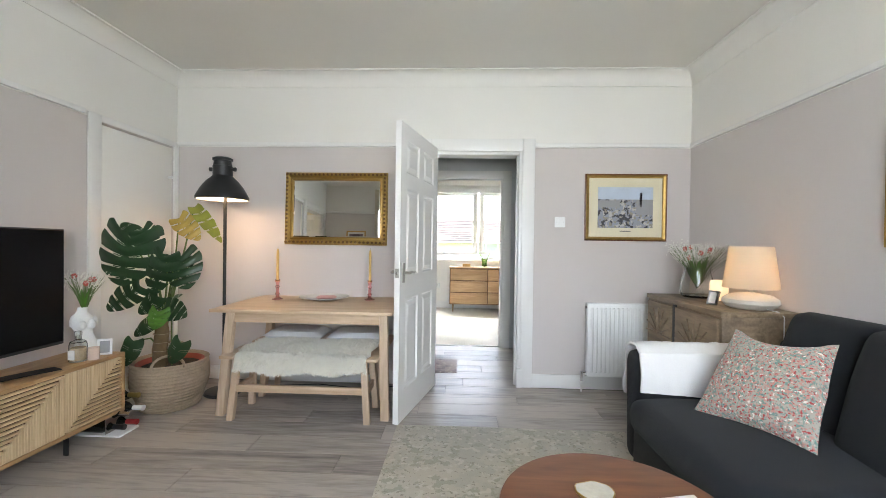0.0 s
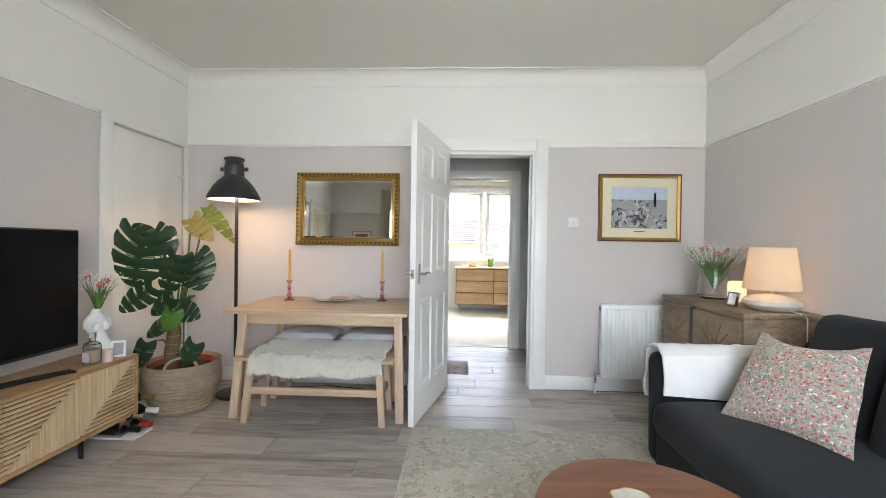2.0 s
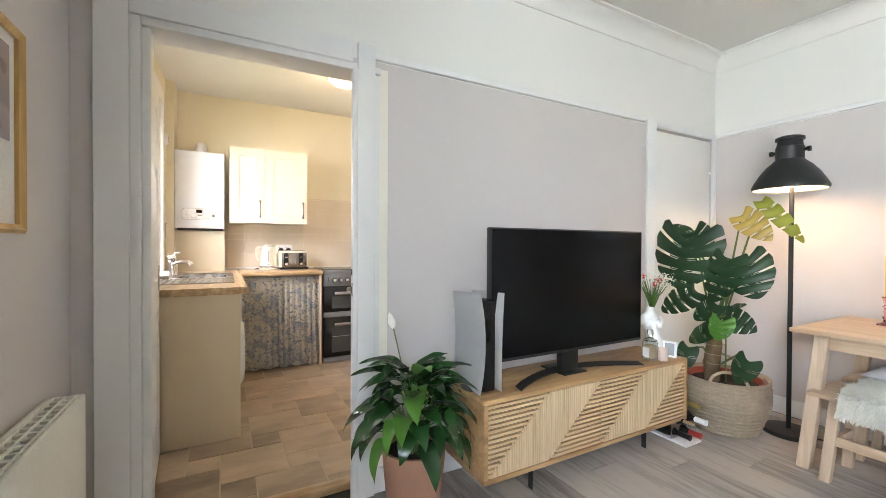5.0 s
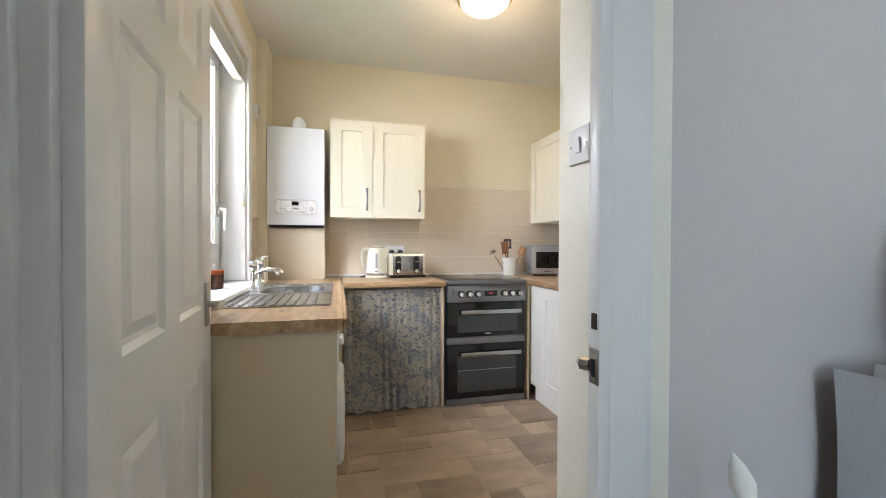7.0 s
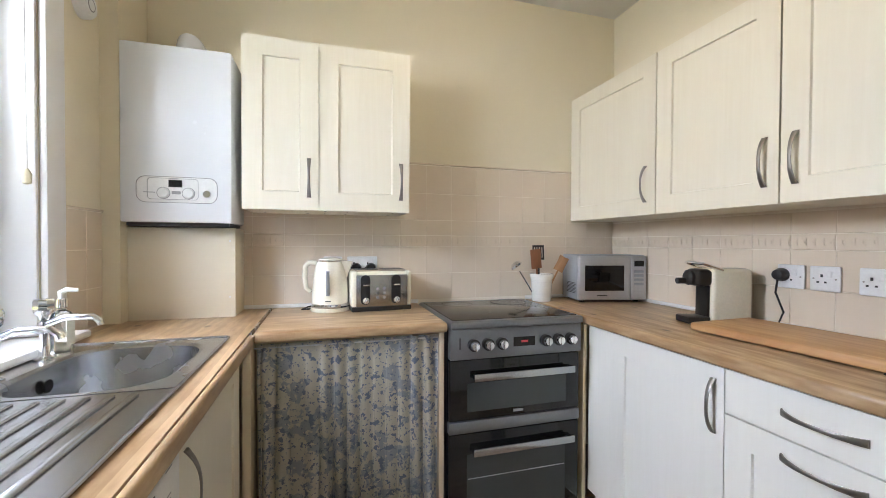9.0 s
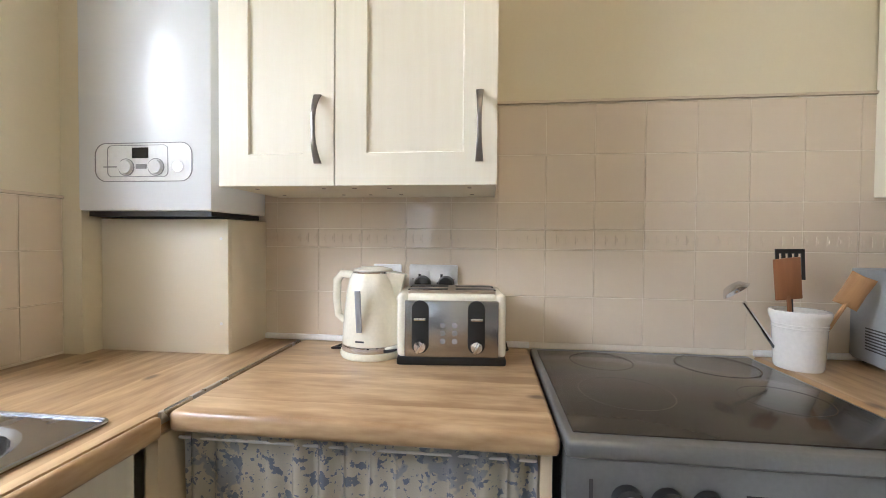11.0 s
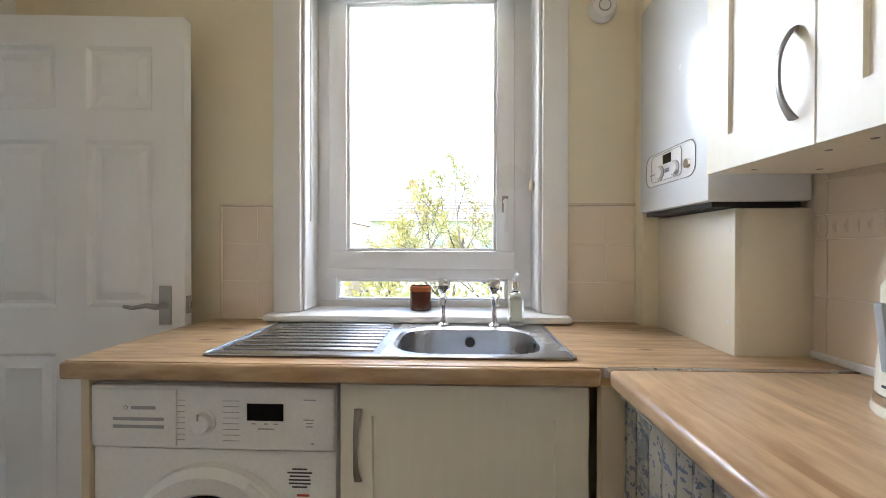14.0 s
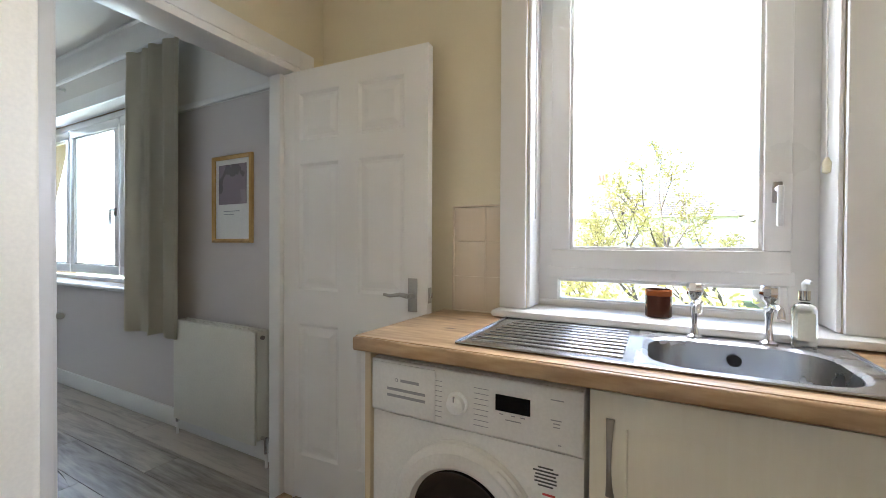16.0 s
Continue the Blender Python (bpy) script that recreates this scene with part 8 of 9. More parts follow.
NC = (-3.70, 2.02, WT1)
cm = thing("coffee_machine", "white and black pod coffee machine", "coffee machine", turn=pose(NC[0], NC[1] - 0.03, NC[2], 0, 0, -14))
part("body", abox(-0.045, 0.045, -0.02, 0.15, 0.0, 0.215, bevel=0.02, seg=4), M["cream_plastic"], cm, "cream rounded body")
part("head", abox(-0.042, 0.042, -0.075, -0.01, 0.145, 0.212, bevel=0.018, seg=4), M["black"], cm)
part("front_plate", abox(-0.035, 0.035, -0.032, -0.018, 0.02, 0.15, bevel=0.006), M["black"], cm)
part("drip_tray", abox(-0.042, 0.042, -0.11, -0.018, 0.0, 0.028, bevel=0.008), M["black"], cm)
part("lever", atube([(-0.05, 0.02, 0.21), (-0.052, -0.06, 0.235), (0, -0.085, 0.238), (0.052, -0.06, 0.235), (0.05, 0.02, 0.21)], 0.006, 8), M["chrome"], cm)
part("spout", atube([(0, -0.10, 0.165), (0, -0.13, 0.165)], 0.012, 12), M["black"], cm)
part("dial", alathe([(0.03, 0.0), (0.03, -0.012), (0.02, -0.02), (0, -0.02)], (0, -0.075, 0.178), 22, "Y"), M["black"], cm)
part("water_tank", abox(-0.04, 0.04, 0.152, 0.21, 0.01, 0.19, bevel=0.012), M["clear_glass"], cm)
part("cord", atube([(0, 0.21, 0.02), (0.06, 0.24, 0.006), (0.13, 0.16, 0.005), (0.10, 0.06, 0.004)], 0.0035, 6), M["black"], cm)
switch("wall_socket", "white single socket on the tiled wall", pose(-3.52, KY1 - 0.009, 1.10), 1, "socket", 0.09)
switch("wall_socket", "white fused spur on the tiled wall", pose(-3.415, KY1 - 0.009, 1.10), 1, "socket", 0.088)
switch("wall_socket", "white double socket beside the fridge freezer", pose(-3.25, KY1 - 0.009, 1.10), 2, "socket", 0.146)
pg = thing("plug", "black plug in the single socket", "plug", (-3.545, KY1 - 0.03, 1.09))
part("cap", alathe([(0.024, 0.0), (0.025, -0.012), (0.018, -0.032), (0, -0.036)], (-3.545, KY1 - 0.0195, 1.105), 18, "Y"), M["black"], pg)
part("cord", atube([(-3.545, KY1 - 0.045, 1.09), (-3.545, KY1 - 0.055, 1.04), (-3.52, KY1 - 0.05, 0.97), (-3.54, KY1 - 0.05, 0.915), (-3.62, KY1 - 0.06, 0.912)], 0.0035, 6), M["black"], pg)
cb_ = thing("chopping_board", "thick bamboo chopping board lying on the worktop", "chopping board", (-3.3, 1.86, WT1))
part("board", moved(abox(-0.275, 0.275, -0.15, 0.15, 0.006, 0.034, bevel=0.008, seg=3), pose(-3.32, 1.935, WT1, 0, 0, 3)), M["board"], cb_)
for dx in (-0.24, 0.24):
    for dy in (-0.12, 0.12):
        part("foot", alathe([(0, 0), (0.01, 0), (0.01, 0.007)], (-3.32 + dx, 1.935 + dy, WT1), 10), M["black"], cb_)

fr = thing("fridge_freezer", "tall brushed steel fridge freezer", "fridge freezer", (-2.55, 1.85, 0))
FX0, FX1, FY = -2.825, -2.275, 1.56
part("cabinet", abox(FX0 + 0.003, FX1 - 0.003, FY + 0.055, KY1 - 0.02, 0.05, 1.745, bevel=0.004), M["grey_plastic"], fr)
part("upper_door", abox(FX0, FX1, FY, FY + 0.052, 0.918, 1.745, bevel=0.008, seg=3), M["steel_v"], fr, "brushed steel upper door")
part("lower_door", abox(FX0, FX1, FY, FY + 0.052, 0.075, 0.880, bevel=0.008, seg=3), M["steel_v"], fr, "brushed steel lower door")
part("gap_strip", abox(FX0 + 0.008, FX1 - 0.008, FY + 0.02, FY + 0.055, 0.879, 0.919), M["black"], fr)
for x in (FX0 + 0.05, FX1 - 0.05):
    part("foot", alathe([(0, 0), (0.018, 0), (0.018, 0.021), (0, 0.021)], (x, FY + 0.08, KF), 12), M["black"], fr)

# Washing machine and the sink unit.
part("end_panel", abox(-2.735, -2.715, KY0 + 0.03, 0.262, KF, WT0 - 0.001, bevel=0.001), M["cream_panel"], wt, "cream end panel")
WX0, WX1, WF = -3.335, -2.74, 0.255
wm = thing("washing_machine", "white front-loading washing machine under the worktop", "washing machine", (-3.04, 0.0, 0))
part("case", abox(WX0, WX1, KY0 + 0.03, WF - 0.004, KF + 0.012, 0.847, bevel=0.006), M["appliance"], wm)
part("front", abox(WX0 + 0.001, WX1 - 0.001, WF - 0.005, WF, 0.10, 0.690, bevel=0.002), M["appliance"], wm)
wp = part("control_panel", abox(WX0 + 0.001, WX1 - 0.001, WF - 0.006, WF + 0.010, 0.695, 0.845, bevel=0.006, seg=3), M["appliance"], wm)
part("detergent_drawer", abox(-2.955, -2.752, WF + 0.008, WF + 0.014, 0.703, 0.838, bevel=0.003), M["appliance"], wp)
for z in (0.744, 0.762):
    part("drawer_grip", abox(-2.925, -2.800, WF + 0.0125, WF + 0.0148, z, z + 0.008, bevel=0.001), M["ink_grey"], wp)
part("programme_dial", alathe([(0.030, 0.0), (0.029, 0.003), (0.024, 0.006), (0.0225, 0.020), (0.019, 0.023), (0, 0.024)], (-3.020, WF + 0.010, 0.762), 36, "Y"), M["white_plastic"], wp)
part("dial_mark", abox(-3.022, -3.018, WF + 0.031, WF + 0.0345, 0.772, 0.786), M["ink_grey"], wp)
part("display", abox(-3.212, -3.125, WF + 0.009, WF + 0.0112, 0.766, 0.806), M["black_glass"], wp)
bm = BM()
for k in range(8):
    for s in (-1, 1):
        cx = -3.020 + s * 0.066
        box(bm, cx - 0.02, cx + 0.02, WF + 0.0098, WF + 0.0104, 0.716 + k * 0.0135, 0.7175 + k * 0.0135)
for x0, x1, z in ((-3.145, -3.135, 0.757), (-3.175, -3.165, 0.757), (-3.20, -3.188, 0.757), (-3.19, -3.15, 0.745), (-3.285, -3.26, 0.768), (-3.282, -3.266, 0.760), (-3.282, -3.266, 0.752), (-3.29, -3.26, 0.815), (-3.285, -3.278, 0.712)):
    box(bm, x0, x1, WF + 0.0098, WF + 0.0104, z, z + 0.0025)
tagged(part("panel_print", bm, M["ink_grey"], wp), kind="stuff")
part("maker_mark", abox(-2.905, -2.845, WF + 0.0138, WF + 0.0145, 0.789, 0.797), M["ink_grey"], wp)
part("maker_disc", alathe([(0.0052, 0.0), (0.0052, 0.001), (0.0035, 0.001)], (-2.832, WF + 0.0138, 0.793), 16, "Y"), M["ink_grey"], wp)
DC = (-3.035, WF, 0.455)
wd = part("porthole", alathe([(0.205, 0.0), (0.203, 0.018), (0.185, 0.034), (0.150, 0.036), (0.138, 0.022)], DC, 56, "Y"), M["appliance"], wm, "round white door ring")
part("door_glass", alathe([(0.139, 0.024), (0.130, 0.016), (0.10, 0.006), (0, 0.003)], DC, 44, "Y"), M["black_glass"], wd, "dark door glass")
part("door_handle", atube([(DC[0] - 0.187 * math.cos(radians(a)), DC[1] + 0.027, DC[2] + 0.187 * math.sin(radians(a))) for a in range(5, 60, 6)], 0.011, 10), M["appliance"], wd)
bm = BM()
for k in range(6):
    z = 0.646 - k * 0.0085
    ww = (0.018, 0.030, 0.024, 0.026, 0.026, 0.018)[k]
    box(bm, -3.247 - ww, -3.247 + ww, WF + 0.0002, WF + 0.0012, z, z + 0.0035)
part("energy_label_text", bm, M["ink"], wm)
part("label_mark", abox(-3.27, -3.24, WF + 0.0002, WF + 0.0012, 0.583, 0.588), M["red"], wm)
part("kick_plate", abox(WX0 + 0.003, WX1 - 0.003, WF - 0.02, WF - 0.006, KF + 0.012, 0.10), M["appliance"], wm)
for x in (WX0 + 0.06, WX1 - 0.06):
    part("foot", alathe([(0, 0), (0.02, 0), (0.02, 0.013), (0, 0.013)], (x, 0.2, KF), 12), M["black"], wm)
su = thing("sink_cabinet", "cream shaker cabinet beneath the sink", "base cabinet", (-3.63, 0.0, 0))
part("body", abox(-3.925, -3.345, KY0 + 0.02, 0.232, 0.15, 0.70), M["cream_panel"], su)
d_ = shaker("door", 0.578, 0.702, Matrix.Translation((-3.345, 0.256, 0.15)) @ Matrix.Rotation(math.pi, 4, "Z"), M["cream_door"], su, "cream shaker door")
bow_handle((-3.388, 0.257, 0.625), (-3.388, 0.257, 0.795), (0, 1, 0), "handle", d_)
part("plinth", abox(-3.925, -3.345, 0.19, 0.205, KF, 0.149), M["cream_panel"], su)

# Ceiling light.
cl = thing("ceiling_light", "round opal glass ceiling light with a brass rim, lit", "ceiling light", (-3.4, 1.05, KH))
part("base", alathe([(0, 0), (0.14, 0), (0.145, -0.02), (0.14, -0.028)], (-3.4, 1.05, KH), 40), M["gloss"], cl)
part("rim", alathe([(0.140, -0.018), (0.150, -0.024), (0.152, -0.036), (0.140, -0.042)], (-3.4, 1.05, KH), 44), M["foil_gold"], cl)
part("bowl", alathe([(0.140, -0.036), (0.135, -0.055), (0.10, -0.085), (0.05, -0.098), (0, -0.10)], (-3.4, 1.05, KH), 44), glowing("lit_opal_glass", (1.0, 0.76, 0.46), 0.16), cl, "lit opal glass bowl")

# ---- bedroom, seen through the hall ----
dr_ = thing("chest_of_drawers", "oak six-drawer chest under the bedroom window", "chest of drawers", (0.95, 7.5, 0))
DX0, DX1, DY0, DY1 = 0.385, 1.72, 7.25, 7.70
# Carcass colour is darkened to draw the shadow in the drawer gaps.
part("body", abox(DX0, DX1, DY0 + 0.018, DY1, 0.14, 0.775, bevel=0.003), M["oak_shade"], dr_, "carcass coloured dark as the shade between drawers")
part("top", abox(DX0 - 0.008, DX1 + 0.008, DY0 + 0.005, DY1, 0.775, 0.797, bevel=0.003), M["honey_x"], dr_)
for c in range(2):
    for r_ in range(3):
        x0 = DX0 + 0.015 + c * (DX1 - DX0 - 0.02) / 2
        part("drawer", abox(x0, x0 + (DX1 - DX0) / 2 - 0.025, DY0, DY0 + 0.017, 0.155 + r_ * 0.206, 0.346 + r_ * 0.206, bevel=0.004), M["honey_x"], dr_, "oak drawer front")
for x in (DX0 + 0.06, DX1 - 0.06):
    for y in (DY0 + 0.06, DY1 - 0.05):
        part("leg", atube([(x, y, 0), (x, y, 0.14)], [0.012, 0.018], 10), M["oak"], dr_)
vs2 = thing("bud_vase", "green glass vase with a few stems on the chest", "vase", (1.0, 7.45, 0.797))
part("glass", alathe([(0, 0), (0.035, 0), (0.05, 0.03), (0.045, 0.08), (0.06, 0.14), (0.056, 0.14), (0.04, 0.08), (0.044, 0.03), (0, 0.008)], (1.0, 7.45, 0.797), 20), glass("green_glass", (0.55, 0.8, 0.35)), vs2)
part("stems", tube(tube(BM(), [(1.0, 7.45, 0.80), (0.96, 7.45, 0.95), (0.90, 7.45, 1.06)], 0.006, 6), [(1.0, 7.45, 0.80), (1.05, 7.45, 0.95), (1.09, 7.45, 1.04)], 0.006, 6), M["leaf_bright"], vs2)
for x, w_, h_ in ((0.55, 0.10, 0.03), (0.68, 0.14, 0.05), (0.80, 0.06, 0.035)):
    solid("trinket_box", abox(x - w_ / 2, x + w_ / 2, 7.40, 7.50, 0.797, 0.797 + h_, bevel=0.006), M["gold_wood"] if w_ > 0.12 else M["plaster"], "small trinket box on the chest of drawers", "box", group="trinket boxes")
solid("blue_bag", moved(soft_box((0.26, 0.24, 0.14), 0.35, 12, 0.02), pose(1.50, 7.46, 0.905, 80, 0, 0)), material("blue_cloth", (0.10, 0.20, 0.42), 0.8, bump=0.4), "soft blue cloth bag standing on the chest", "bag")
bed = thing("bed", "oak bed end with a cream quilt", "bed", (2.1, 6.6, 0))
part("frame", abox(1.62, 2.85, 5.75, 7.1, 0.18, 0.32, bevel=0.01), M["oak"], bed)
part("quilt", abox(1.58, 2.86, 5.70, 7.12, 0.30, 0.56, bevel=0.07, seg=4), M["quilt"], bed)
for x in (1.66, 2.8):
    for y in (5.8, 7.05):
        part("leg", atube([(x, y, 0), (x, y, 0.2)], [0.02, 0.03], 10), M["oak"], bed)
pd = thing("pendant_shade", "cream drum pendant shade in the bedroom", "pendant light", (0.80, 6.3, 2.6))
bm = alathe([(0.20, -0.40), (0.20, -0.22)], (0.93, 6.3, 2.6), 40)
bmesh.ops.solidify(bm, geom=bm.faces[:], thickness=0.003)
part("shade", bm, M["shade"], pd)
part("cord", atube([(0.93, 6.3, 2.6), (0.93, 6.3, 2.30)], 0.003, 6), M["white_plastic"], pd)
part("spider", abox(0.73, 1.13, 6.297, 6.303, 2.375, 2.380), M["white_plastic"], pd)
part("diffuser", alathe([(0, -0.395), (0.195, -0.395), (0.195, -0.392), (0, -0.392)], (0.93, 6.3, 2.6), 36), M["shade"], pd)
switch("wall_socket", "white socket low on the bedroom wall", pose(0.12, BY1, 0.42), 2, "socket", 0.146)

# ---- outside ----


def house(x, y, w, d, eaves, ridge, face, wall=M["house_wall"], chimney=True):
    """A two-storey house with a pitched roof; face: +1 or -1, the way its front looks along y."""
    h = thing("house", "pale two-storey house with a grey tiled roof across the gardens", "house", (x, y, -3), group="houses across the gardens")
    part("wall", abox(x - w / 2, x + w / 2, y - d / 2, y + d / 2, -3, eaves), wall, h)
    bm = BM()
    o = 0.35
    a = [(x - w / 2 - o, y - d / 2 - o, eaves), (x + w / 2 + o, y - d / 2 - o, eaves), (x + w / 2 + o, y + d / 2 + o, eaves), (x - w / 2 - o, y + d / 2 + o, eaves)]
    r = [(x - w / 2 + d * 0.28, y, ridge), (x + w / 2 - d * 0.28, y, ridge)]
    vs = [bm.verts.new(p) for p in a + r]
    for f in ((0, 1, 5, 4), (1, 2, 5), (2, 3, 4, 5), (3, 0, 4), (3, 2, 1, 0)):
        bm.faces.new([vs[i] for i in f])
    rows = int(math.hypot(d / 2, ridge - eaves) / 0.34)
    for k in range(1, rows):
        t = k / rows
        for s in (-1, 1):
            yy = y + s * (d / 2 + o) * (1 - t)
            xl = (x - w / 2 - o) * (1 - t) + r[0][0] * t
            xr = (x + w / 2 + o) * (1 - t) + r[1][0] * t
            zz = eaves + (ridge - eaves) * t
            box(bm, xl, xr, yy - 0.05, yy + 0.05, zz - 0.02, zz + 0.05)
    rf = part("roof", bm, M["roof"], h, smooth=False)
    if chimney:
        ch = part("chimney", abox(x + w * 0.22, x + w * 0.22 + 0.9, y - 0.35, y + 0.35, ridge - 0.8, ridge + 1.1), M["sandstone"], rf)
        for k in range(3):
            part("chimney_pot", alathe([(0.13, 0), (0.11, 0.5), (0.13, 0.55)], (x + w * 0.22 + 0.2 + 0.25 * k, y, ridge + 1.1), 10), M["terracotta"], rf)
    for fx in (-0.3, 0.05, 0.32):
        for z in (-2.0, 0.4):
            cx, yy = x + fx * w, y + face * d / 2
            wn_ = part("window", abox(cx - 0.6, cx + 0.6, yy - 0.04, yy + 0.04, z, z + 1.3), M["gloss"], h)
            part("pane", abox(cx - 0.52, cx - 0.03, yy - 0.05, yy + 0.05, z + 0.08, z + 1.22), M["grey_plastic"], wn_, smooth=False)
            part("pane", abox(cx + 0.03, cx + 0.52, yy - 0.05, yy + 0.05, z + 0.08, z + 1.22), M["grey_plastic"], wn_, smooth=False)
    return h


for x, y, w in ((-14.5, -32, 9.5), (-2.5, -32, 10.5), (9.5, -33, 9), (-28, -35, 10)):
    house(x, y, w, 8, 3.0, 5.0, 1)
house(1.0, 24.0, 16, 9, 1.29, 2.65, -1)
house(-16.0, 25.0, 10, 9, 1.29, 2.65, -1)


def tree(x, y, height, seed, leaves):
    t = thing("tree", "young tree with thin yellow-green spring leaves", "tree", (x, y, -3), group="garden trees")
    rg = random.Random(seed)
    wood_, tips = BM(), []

    def grow(p, d, ln, r, depth):
        q = p + d * ln
        tube(wood_, [p, p.lerp(q, 0.5) + Vector((rg.gauss(0, 0.03), rg.gauss(0, 0.03), 0)) * ln, q], [r, r * 0.85, r * 0.7], 6, False)
        if depth == 0:
            tips.append((p, q))
            return
        for _ in range(3 if depth > 1 else 4):
            nd = (d + Vector((rg.gauss(0, 0.55), rg.gauss(0, 0.55), rg.gauss(0.05, 0.3)))).normalized()
            grow(p.lerp(q, rg.uniform(0.55, 1.0)), nd, ln * rg.uniform(0.6, 0.8), r * 0.55, depth - 1)

    grow(Vector((x, y, -3)), Vector((0.03, 0, 1)), height * 0.38, 0.09, 4)
    part("trunk", wood_, M["bark"], t)
    bm = BM()
    for _ in range(leaves):
        p, q = tips[rg.randrange(len(tips))]
        c = p.lerp(q, rg.uniform(0.2, 1.1)) + Vector((rg.gauss(0, 0.07), rg.gauss(0, 0.07), rg.gauss(0, 0.07)))
        a = Vector((rg.gauss(0, 1), rg.gauss(0, 1), rg.gauss(0, 1))).normalized()
        b = a.orthogonal().normalized()
        s = rg.uniform(0.03, 0.06)
        bm.faces.new([bm.verts.new(c + v) for v in (a * s, b * s * 0.5, -a * s, -b * s * 0.5)])
    tagged(part("crown", bm, M["foliage"], t, smooth=False), kind="stuff")


tree(-3.5, -11.0, 6.8, 4, 5200)
tree(-5.3, -12.0, 6.4, 9, 4200)
tree(-1.2, -13.0, 4.6, 15, 3000)
hedge = BM()
rg = random.Random(8)
for _ in range(16000):
    c = Vector((rg.uniform(-16, 8), -8.5 + rg.gauss(0, 0.5), -3 + 3.1 * rg.random() ** 0.7 + 0.3 * math.sin(rg.random() * 6)))
    a = Vector((rg.gauss(0, 1), rg.gauss(0, 1), rg.gauss(0, 1))).normalized()
    b = a.orthogonal().normalized()
    s = rg.uniform(0.05, 0.10)
    hedge.faces.new([hedge.verts.new(c + v) for v in (a * s, b * s * 0.6, -a * s, -b * s * 0.6)])
tagged(part("hedge", hedge, M["foliage"], smooth=False), "yellow-green garden hedge below the kitchen window", "hedge", kind="stuff")

# ---- pieces of the floors and tiled walls ----


def piece_mesh(name, sx, sy, sz, mat, bevel):
    return mesh_of(name, abox(0, sx, 0, sy, 0, sz, bevel=bevel, seg=1), mat, smooth=False)


rng = random.Random(5)
PLANK_W, PLANK_L = 0.192, 1.285
row, y = 0, YN + 0.004
cache = {}
while y < HY1 + 0.05:
    width = min(PLANK_W, HY1 + 0.055 - y)
    lo, hi = (XL + 0.003, XR - 0.003) if y < YF - 0.1 else (-1.2, 1.23)
    x = lo - (row * 0.43 % 1) * PLANK_L
    while x < hi:
        a, b = max(x, lo), min(x + PLANK_L, hi)
        if b - a > 0.02:
            key = (round(b - a, 3), round(width, 3))
            if key not in cache:
                cache[key] = piece_mesh("plank", b - a - 0.0022, width - 0.0022, 0.009, M["plank"], 0.0015)
            ob = new("plank", cache[key])
            ob.location = (a, y, -0.009)
            ob.parent = floor_l
        x += PLANK_L
    y += PLANK_W
    row += 1

# Stone-look floor: one large and one small square, pinwheel fashion.
L_, S_ = 0.305, 0.152
big = piece_mesh("tile", L_ - 0.006, L_ - 0.006, 0.0035, M["floor_tile"], 0.001)
small = piece_mesh("tile", S_ - 0.006, S_ - 0.006, 0.0035, M["floor_tile"], 0.001)
for i in range(-20, 20):
    for j in range(-20, 20):
        px = KX + 1.2 + i * L_ - j * S_
        py = KY0 + 1.2 + i * S_ + j * L_
        for mesh, ox, oy, s in ((big, 0, 0, L_), (small, L_, 0, S_)):
            x0, y0 = px + ox, py + oy
            x1, y1 = x0 + s - 0.006, y0 + s - 0.006
            if x1 > XL - 0.13 or x0 < KX + 0.003 or y0 < KY0 + 0.003 or y1 > KY1 - 0.003:
                cx0, cx1, cy0, cy1 = max(x0, KX + 0.003), min(x1, XL - 0.131), max(y0, KY0 + 0.003), min(y1, KY1 - 0.003)
                if cx1 - cx0 < 0.02 or cy1 - cy0 < 0.02:
                    continue
                mesh_cut = piece_mesh("tile", cx1 - cx0, cy1 - cy0, 0.0035, M["floor_tile"], 0.001)
                ob = new("tile", mesh_cut)
                ob.location = (cx0, cy0, KF - 0.0035)
            else:
                ob = new("tile", mesh)
                ob.location = (x0, y0, KF - 0.0035)
            ob.parent = floor_k

TILE = 0.1375
ROWS_Z = [(0.924, 0.136), (1.0605, 0.1375), (1.198, 0.058), (1.256, 0.0795), (1.3355, 0.1375), (1.473, 0.145)]


def relief_tile(sx, sz):
    """A narrow border tile with a raised key pattern."""
    bm = abox(0, sx, 0.0035, 0.0065, 0, sz, bevel=0.0009, seg=1)
    for k in range(5):
        cx = sx * (k + 0.5) / 5
        box(bm, cx - 0.009, cx + 0.009, 0.0015, 0.004, sz * 0.25, sz * 0.75)
        box(bm, cx - 0.004, cx + 0.004, 0.0002, 0.004, sz * 0.4, sz * 0.6)
    return mesh_of("border_tile", bm, M["wall_tile"], smooth=False)


TILES = {}


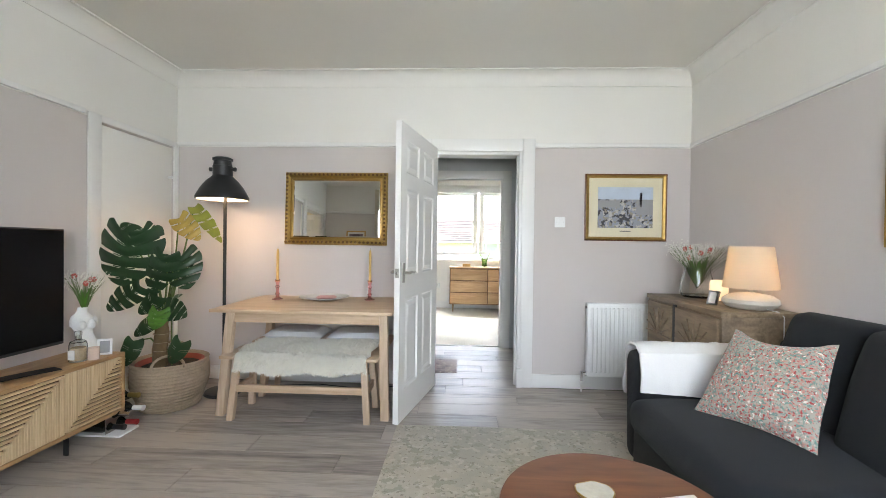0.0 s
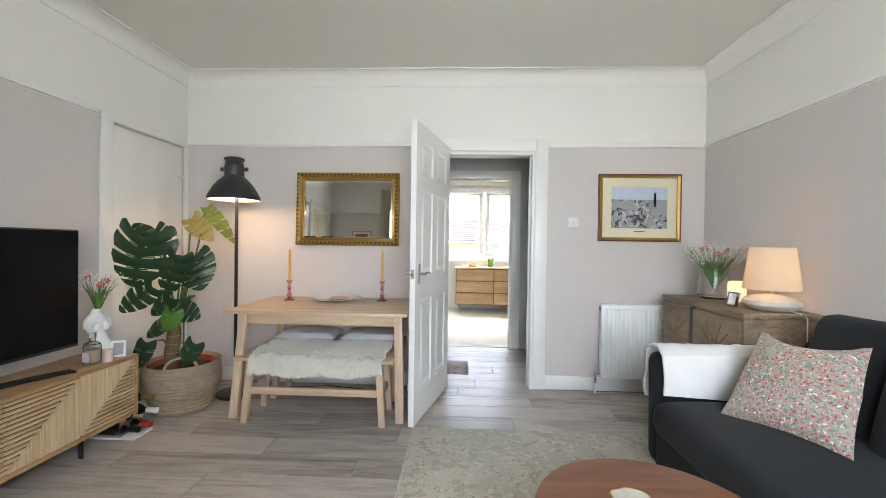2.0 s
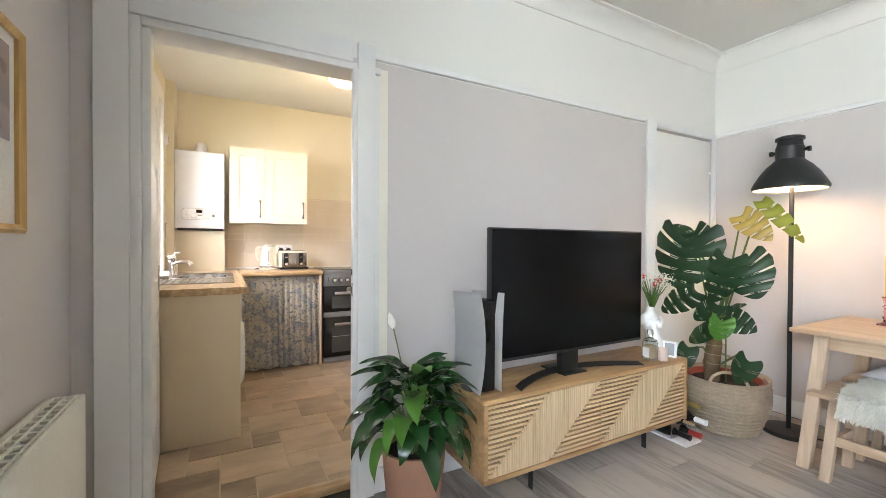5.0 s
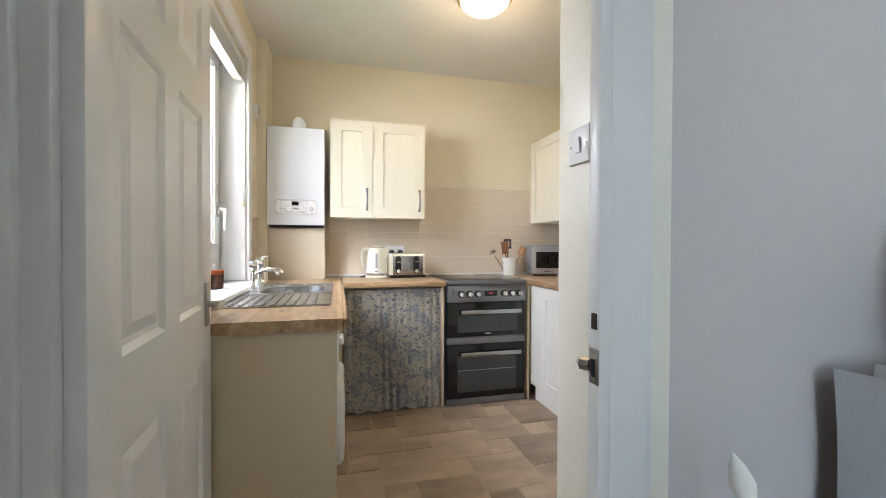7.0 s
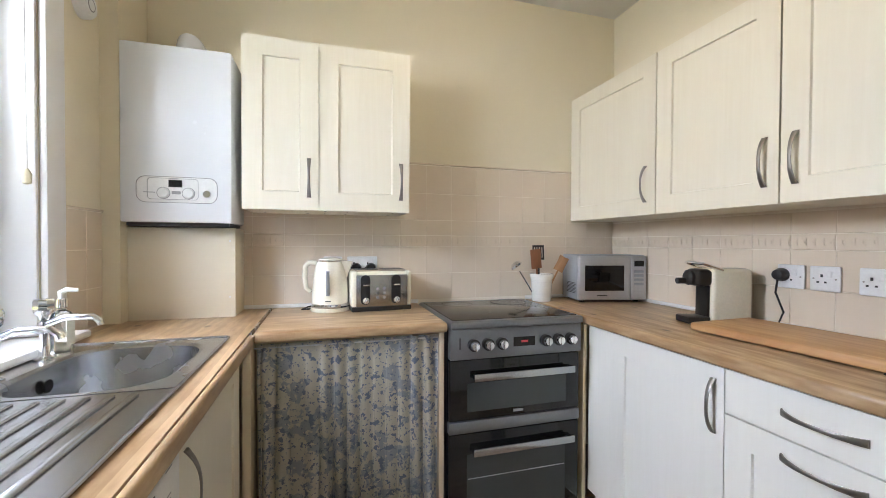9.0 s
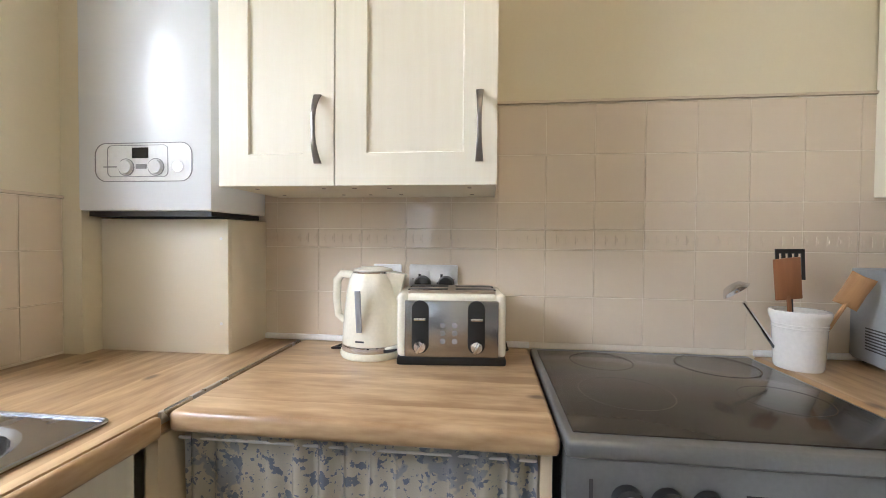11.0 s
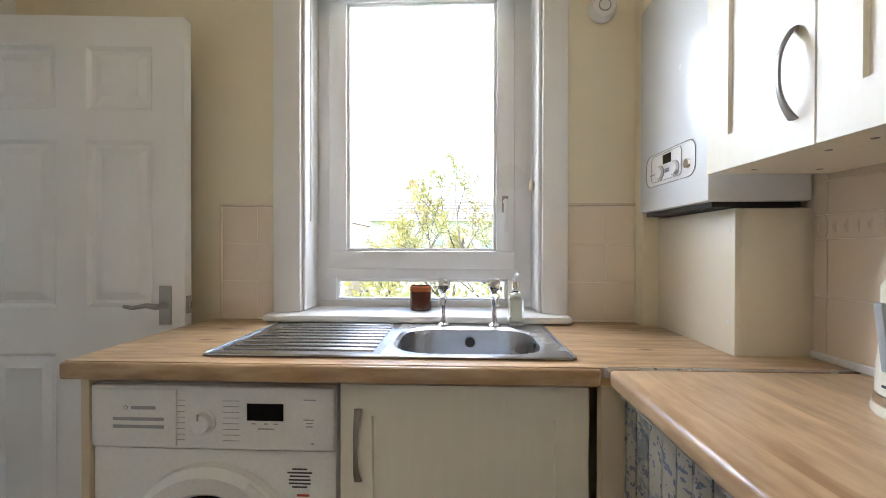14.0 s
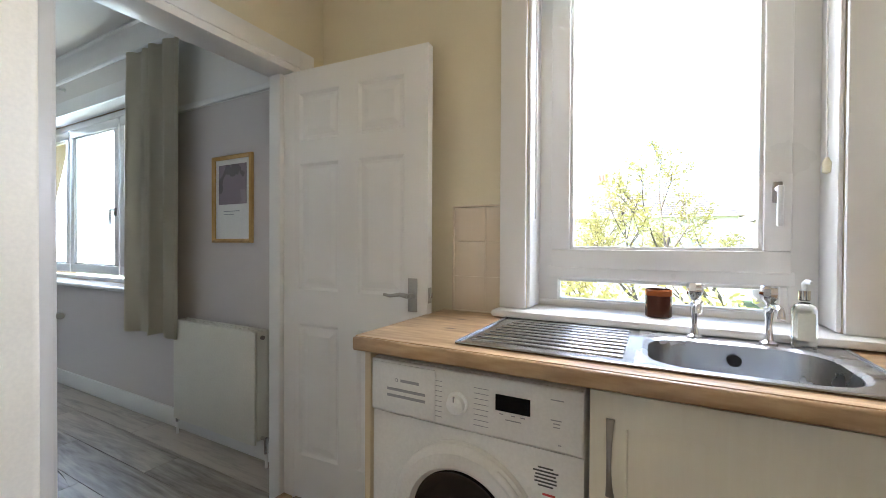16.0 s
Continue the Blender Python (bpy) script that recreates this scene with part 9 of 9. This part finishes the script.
def tiles(parent, origin, along, length, rows, start=0.0):
    """Glazed tiles on a wall; along: the wall's direction, the tiles' faces to its right."""
    along = Vector(along)
    face = Matrix.Translation(origin) @ Matrix.Rotation(math.atan2(along.y, along.x), 4, "Z")
    for z, h in rows:
        a = -start
        while a < length - 0.01:
            b0, b1 = max(a, 0), min(a + TILE, length)
            if b1 - b0 > 0.012:
                key = (round(b1 - b0, 3), round(h, 3))
                if key not in TILES:
                    TILES[key] = relief_tile(b1 - b0 - 0.003, h - 0.003) if h < 0.06 else mesh_of("tile", abox(0, b1 - b0 - 0.0016, 0.0045, 0.0065, 0, h - 0.0022, bevel=0.0009, seg=2), M["wall_tile"], smooth=False)
                ob = new("border_tile" if h < 0.06 else "tile", TILES[key])
                ob.matrix_world = face @ Matrix.Translation((b0, -0.009, z))
                ob.parent = parent
            a += TILE


def backing(name, x0, x1, y0, y1, z0, z1):
    return solid(name, abox(x0, x1, y0, y1, z0, z1), M["wall_grout"], "beige glazed square wall tiles with a relief border", "wall tiles", kind="structure")


back = backing("tiling_back", KX, KX + 0.004, 0.15, KY1, 0.908, 1.62)
tiles(back, (KX + 0.002, 0.15, 0), (0, 1, 0), KY1 - 0.15, ROWS_Z, 0.08)
right = backing("tiling_right", KX + 0.011, -2.86, KY1 - 0.004, KY1, 0.908, 1.345)
tiles(right, (KX + 0.011, KY1 - 0.002, 0), (1, 0, 0), -2.87 - KX, ROWS_Z[:4])
wl = backing("tiling_window", -2.945, -2.745, KY0, KY0 + 0.004, 0.908, 1.323)
tiles(wl, (-2.745, KY0 + 0.002, 0), (-1, 0, 0), 0.2, [(0.915, 0.135), (1.05, 0.137), (1.187, 0.136)])
wr = backing("tiling_window", -4.25, -4.01, KY0, KY0 + 0.004, 0.908, 1.323)
tiles(wr, (-4.01, KY0 + 0.002, 0), (-1, 0, 0), 0.238, [(0.915, 0.135), (1.05, 0.137), (1.187, 0.136)])
bars("tile_edge", [(-4.25, -4.01, KY0 + 0.004, KY0 + 0.012, 1.323, 1.331), (-2.945, -2.74, KY0 + 0.004, KY0 + 0.012, 1.323, 1.331), (-2.748, -2.740, KY0 + 0.004, KY0 + 0.012, 0.91, 1.323),
                   (KX + 0.004, KX + 0.013, 0.15, KY1, 1.62, 1.628)], M["wall_tile"], "glazed tile edging", bevel=0.002)
bars("tile_seal", [(KX + 0.004, KX + 0.016, 0.17, 0.99, 0.907, 0.925), (KX + 0.004, KX + 0.016, 1.6, KY1, 0.907, 0.925), (KX + 0.016, -2.88, KY1 - 0.016, KY1 - 0.004, 0.907, 0.925)], M["white_plastic"], "white sealant strip", bevel=0.004)
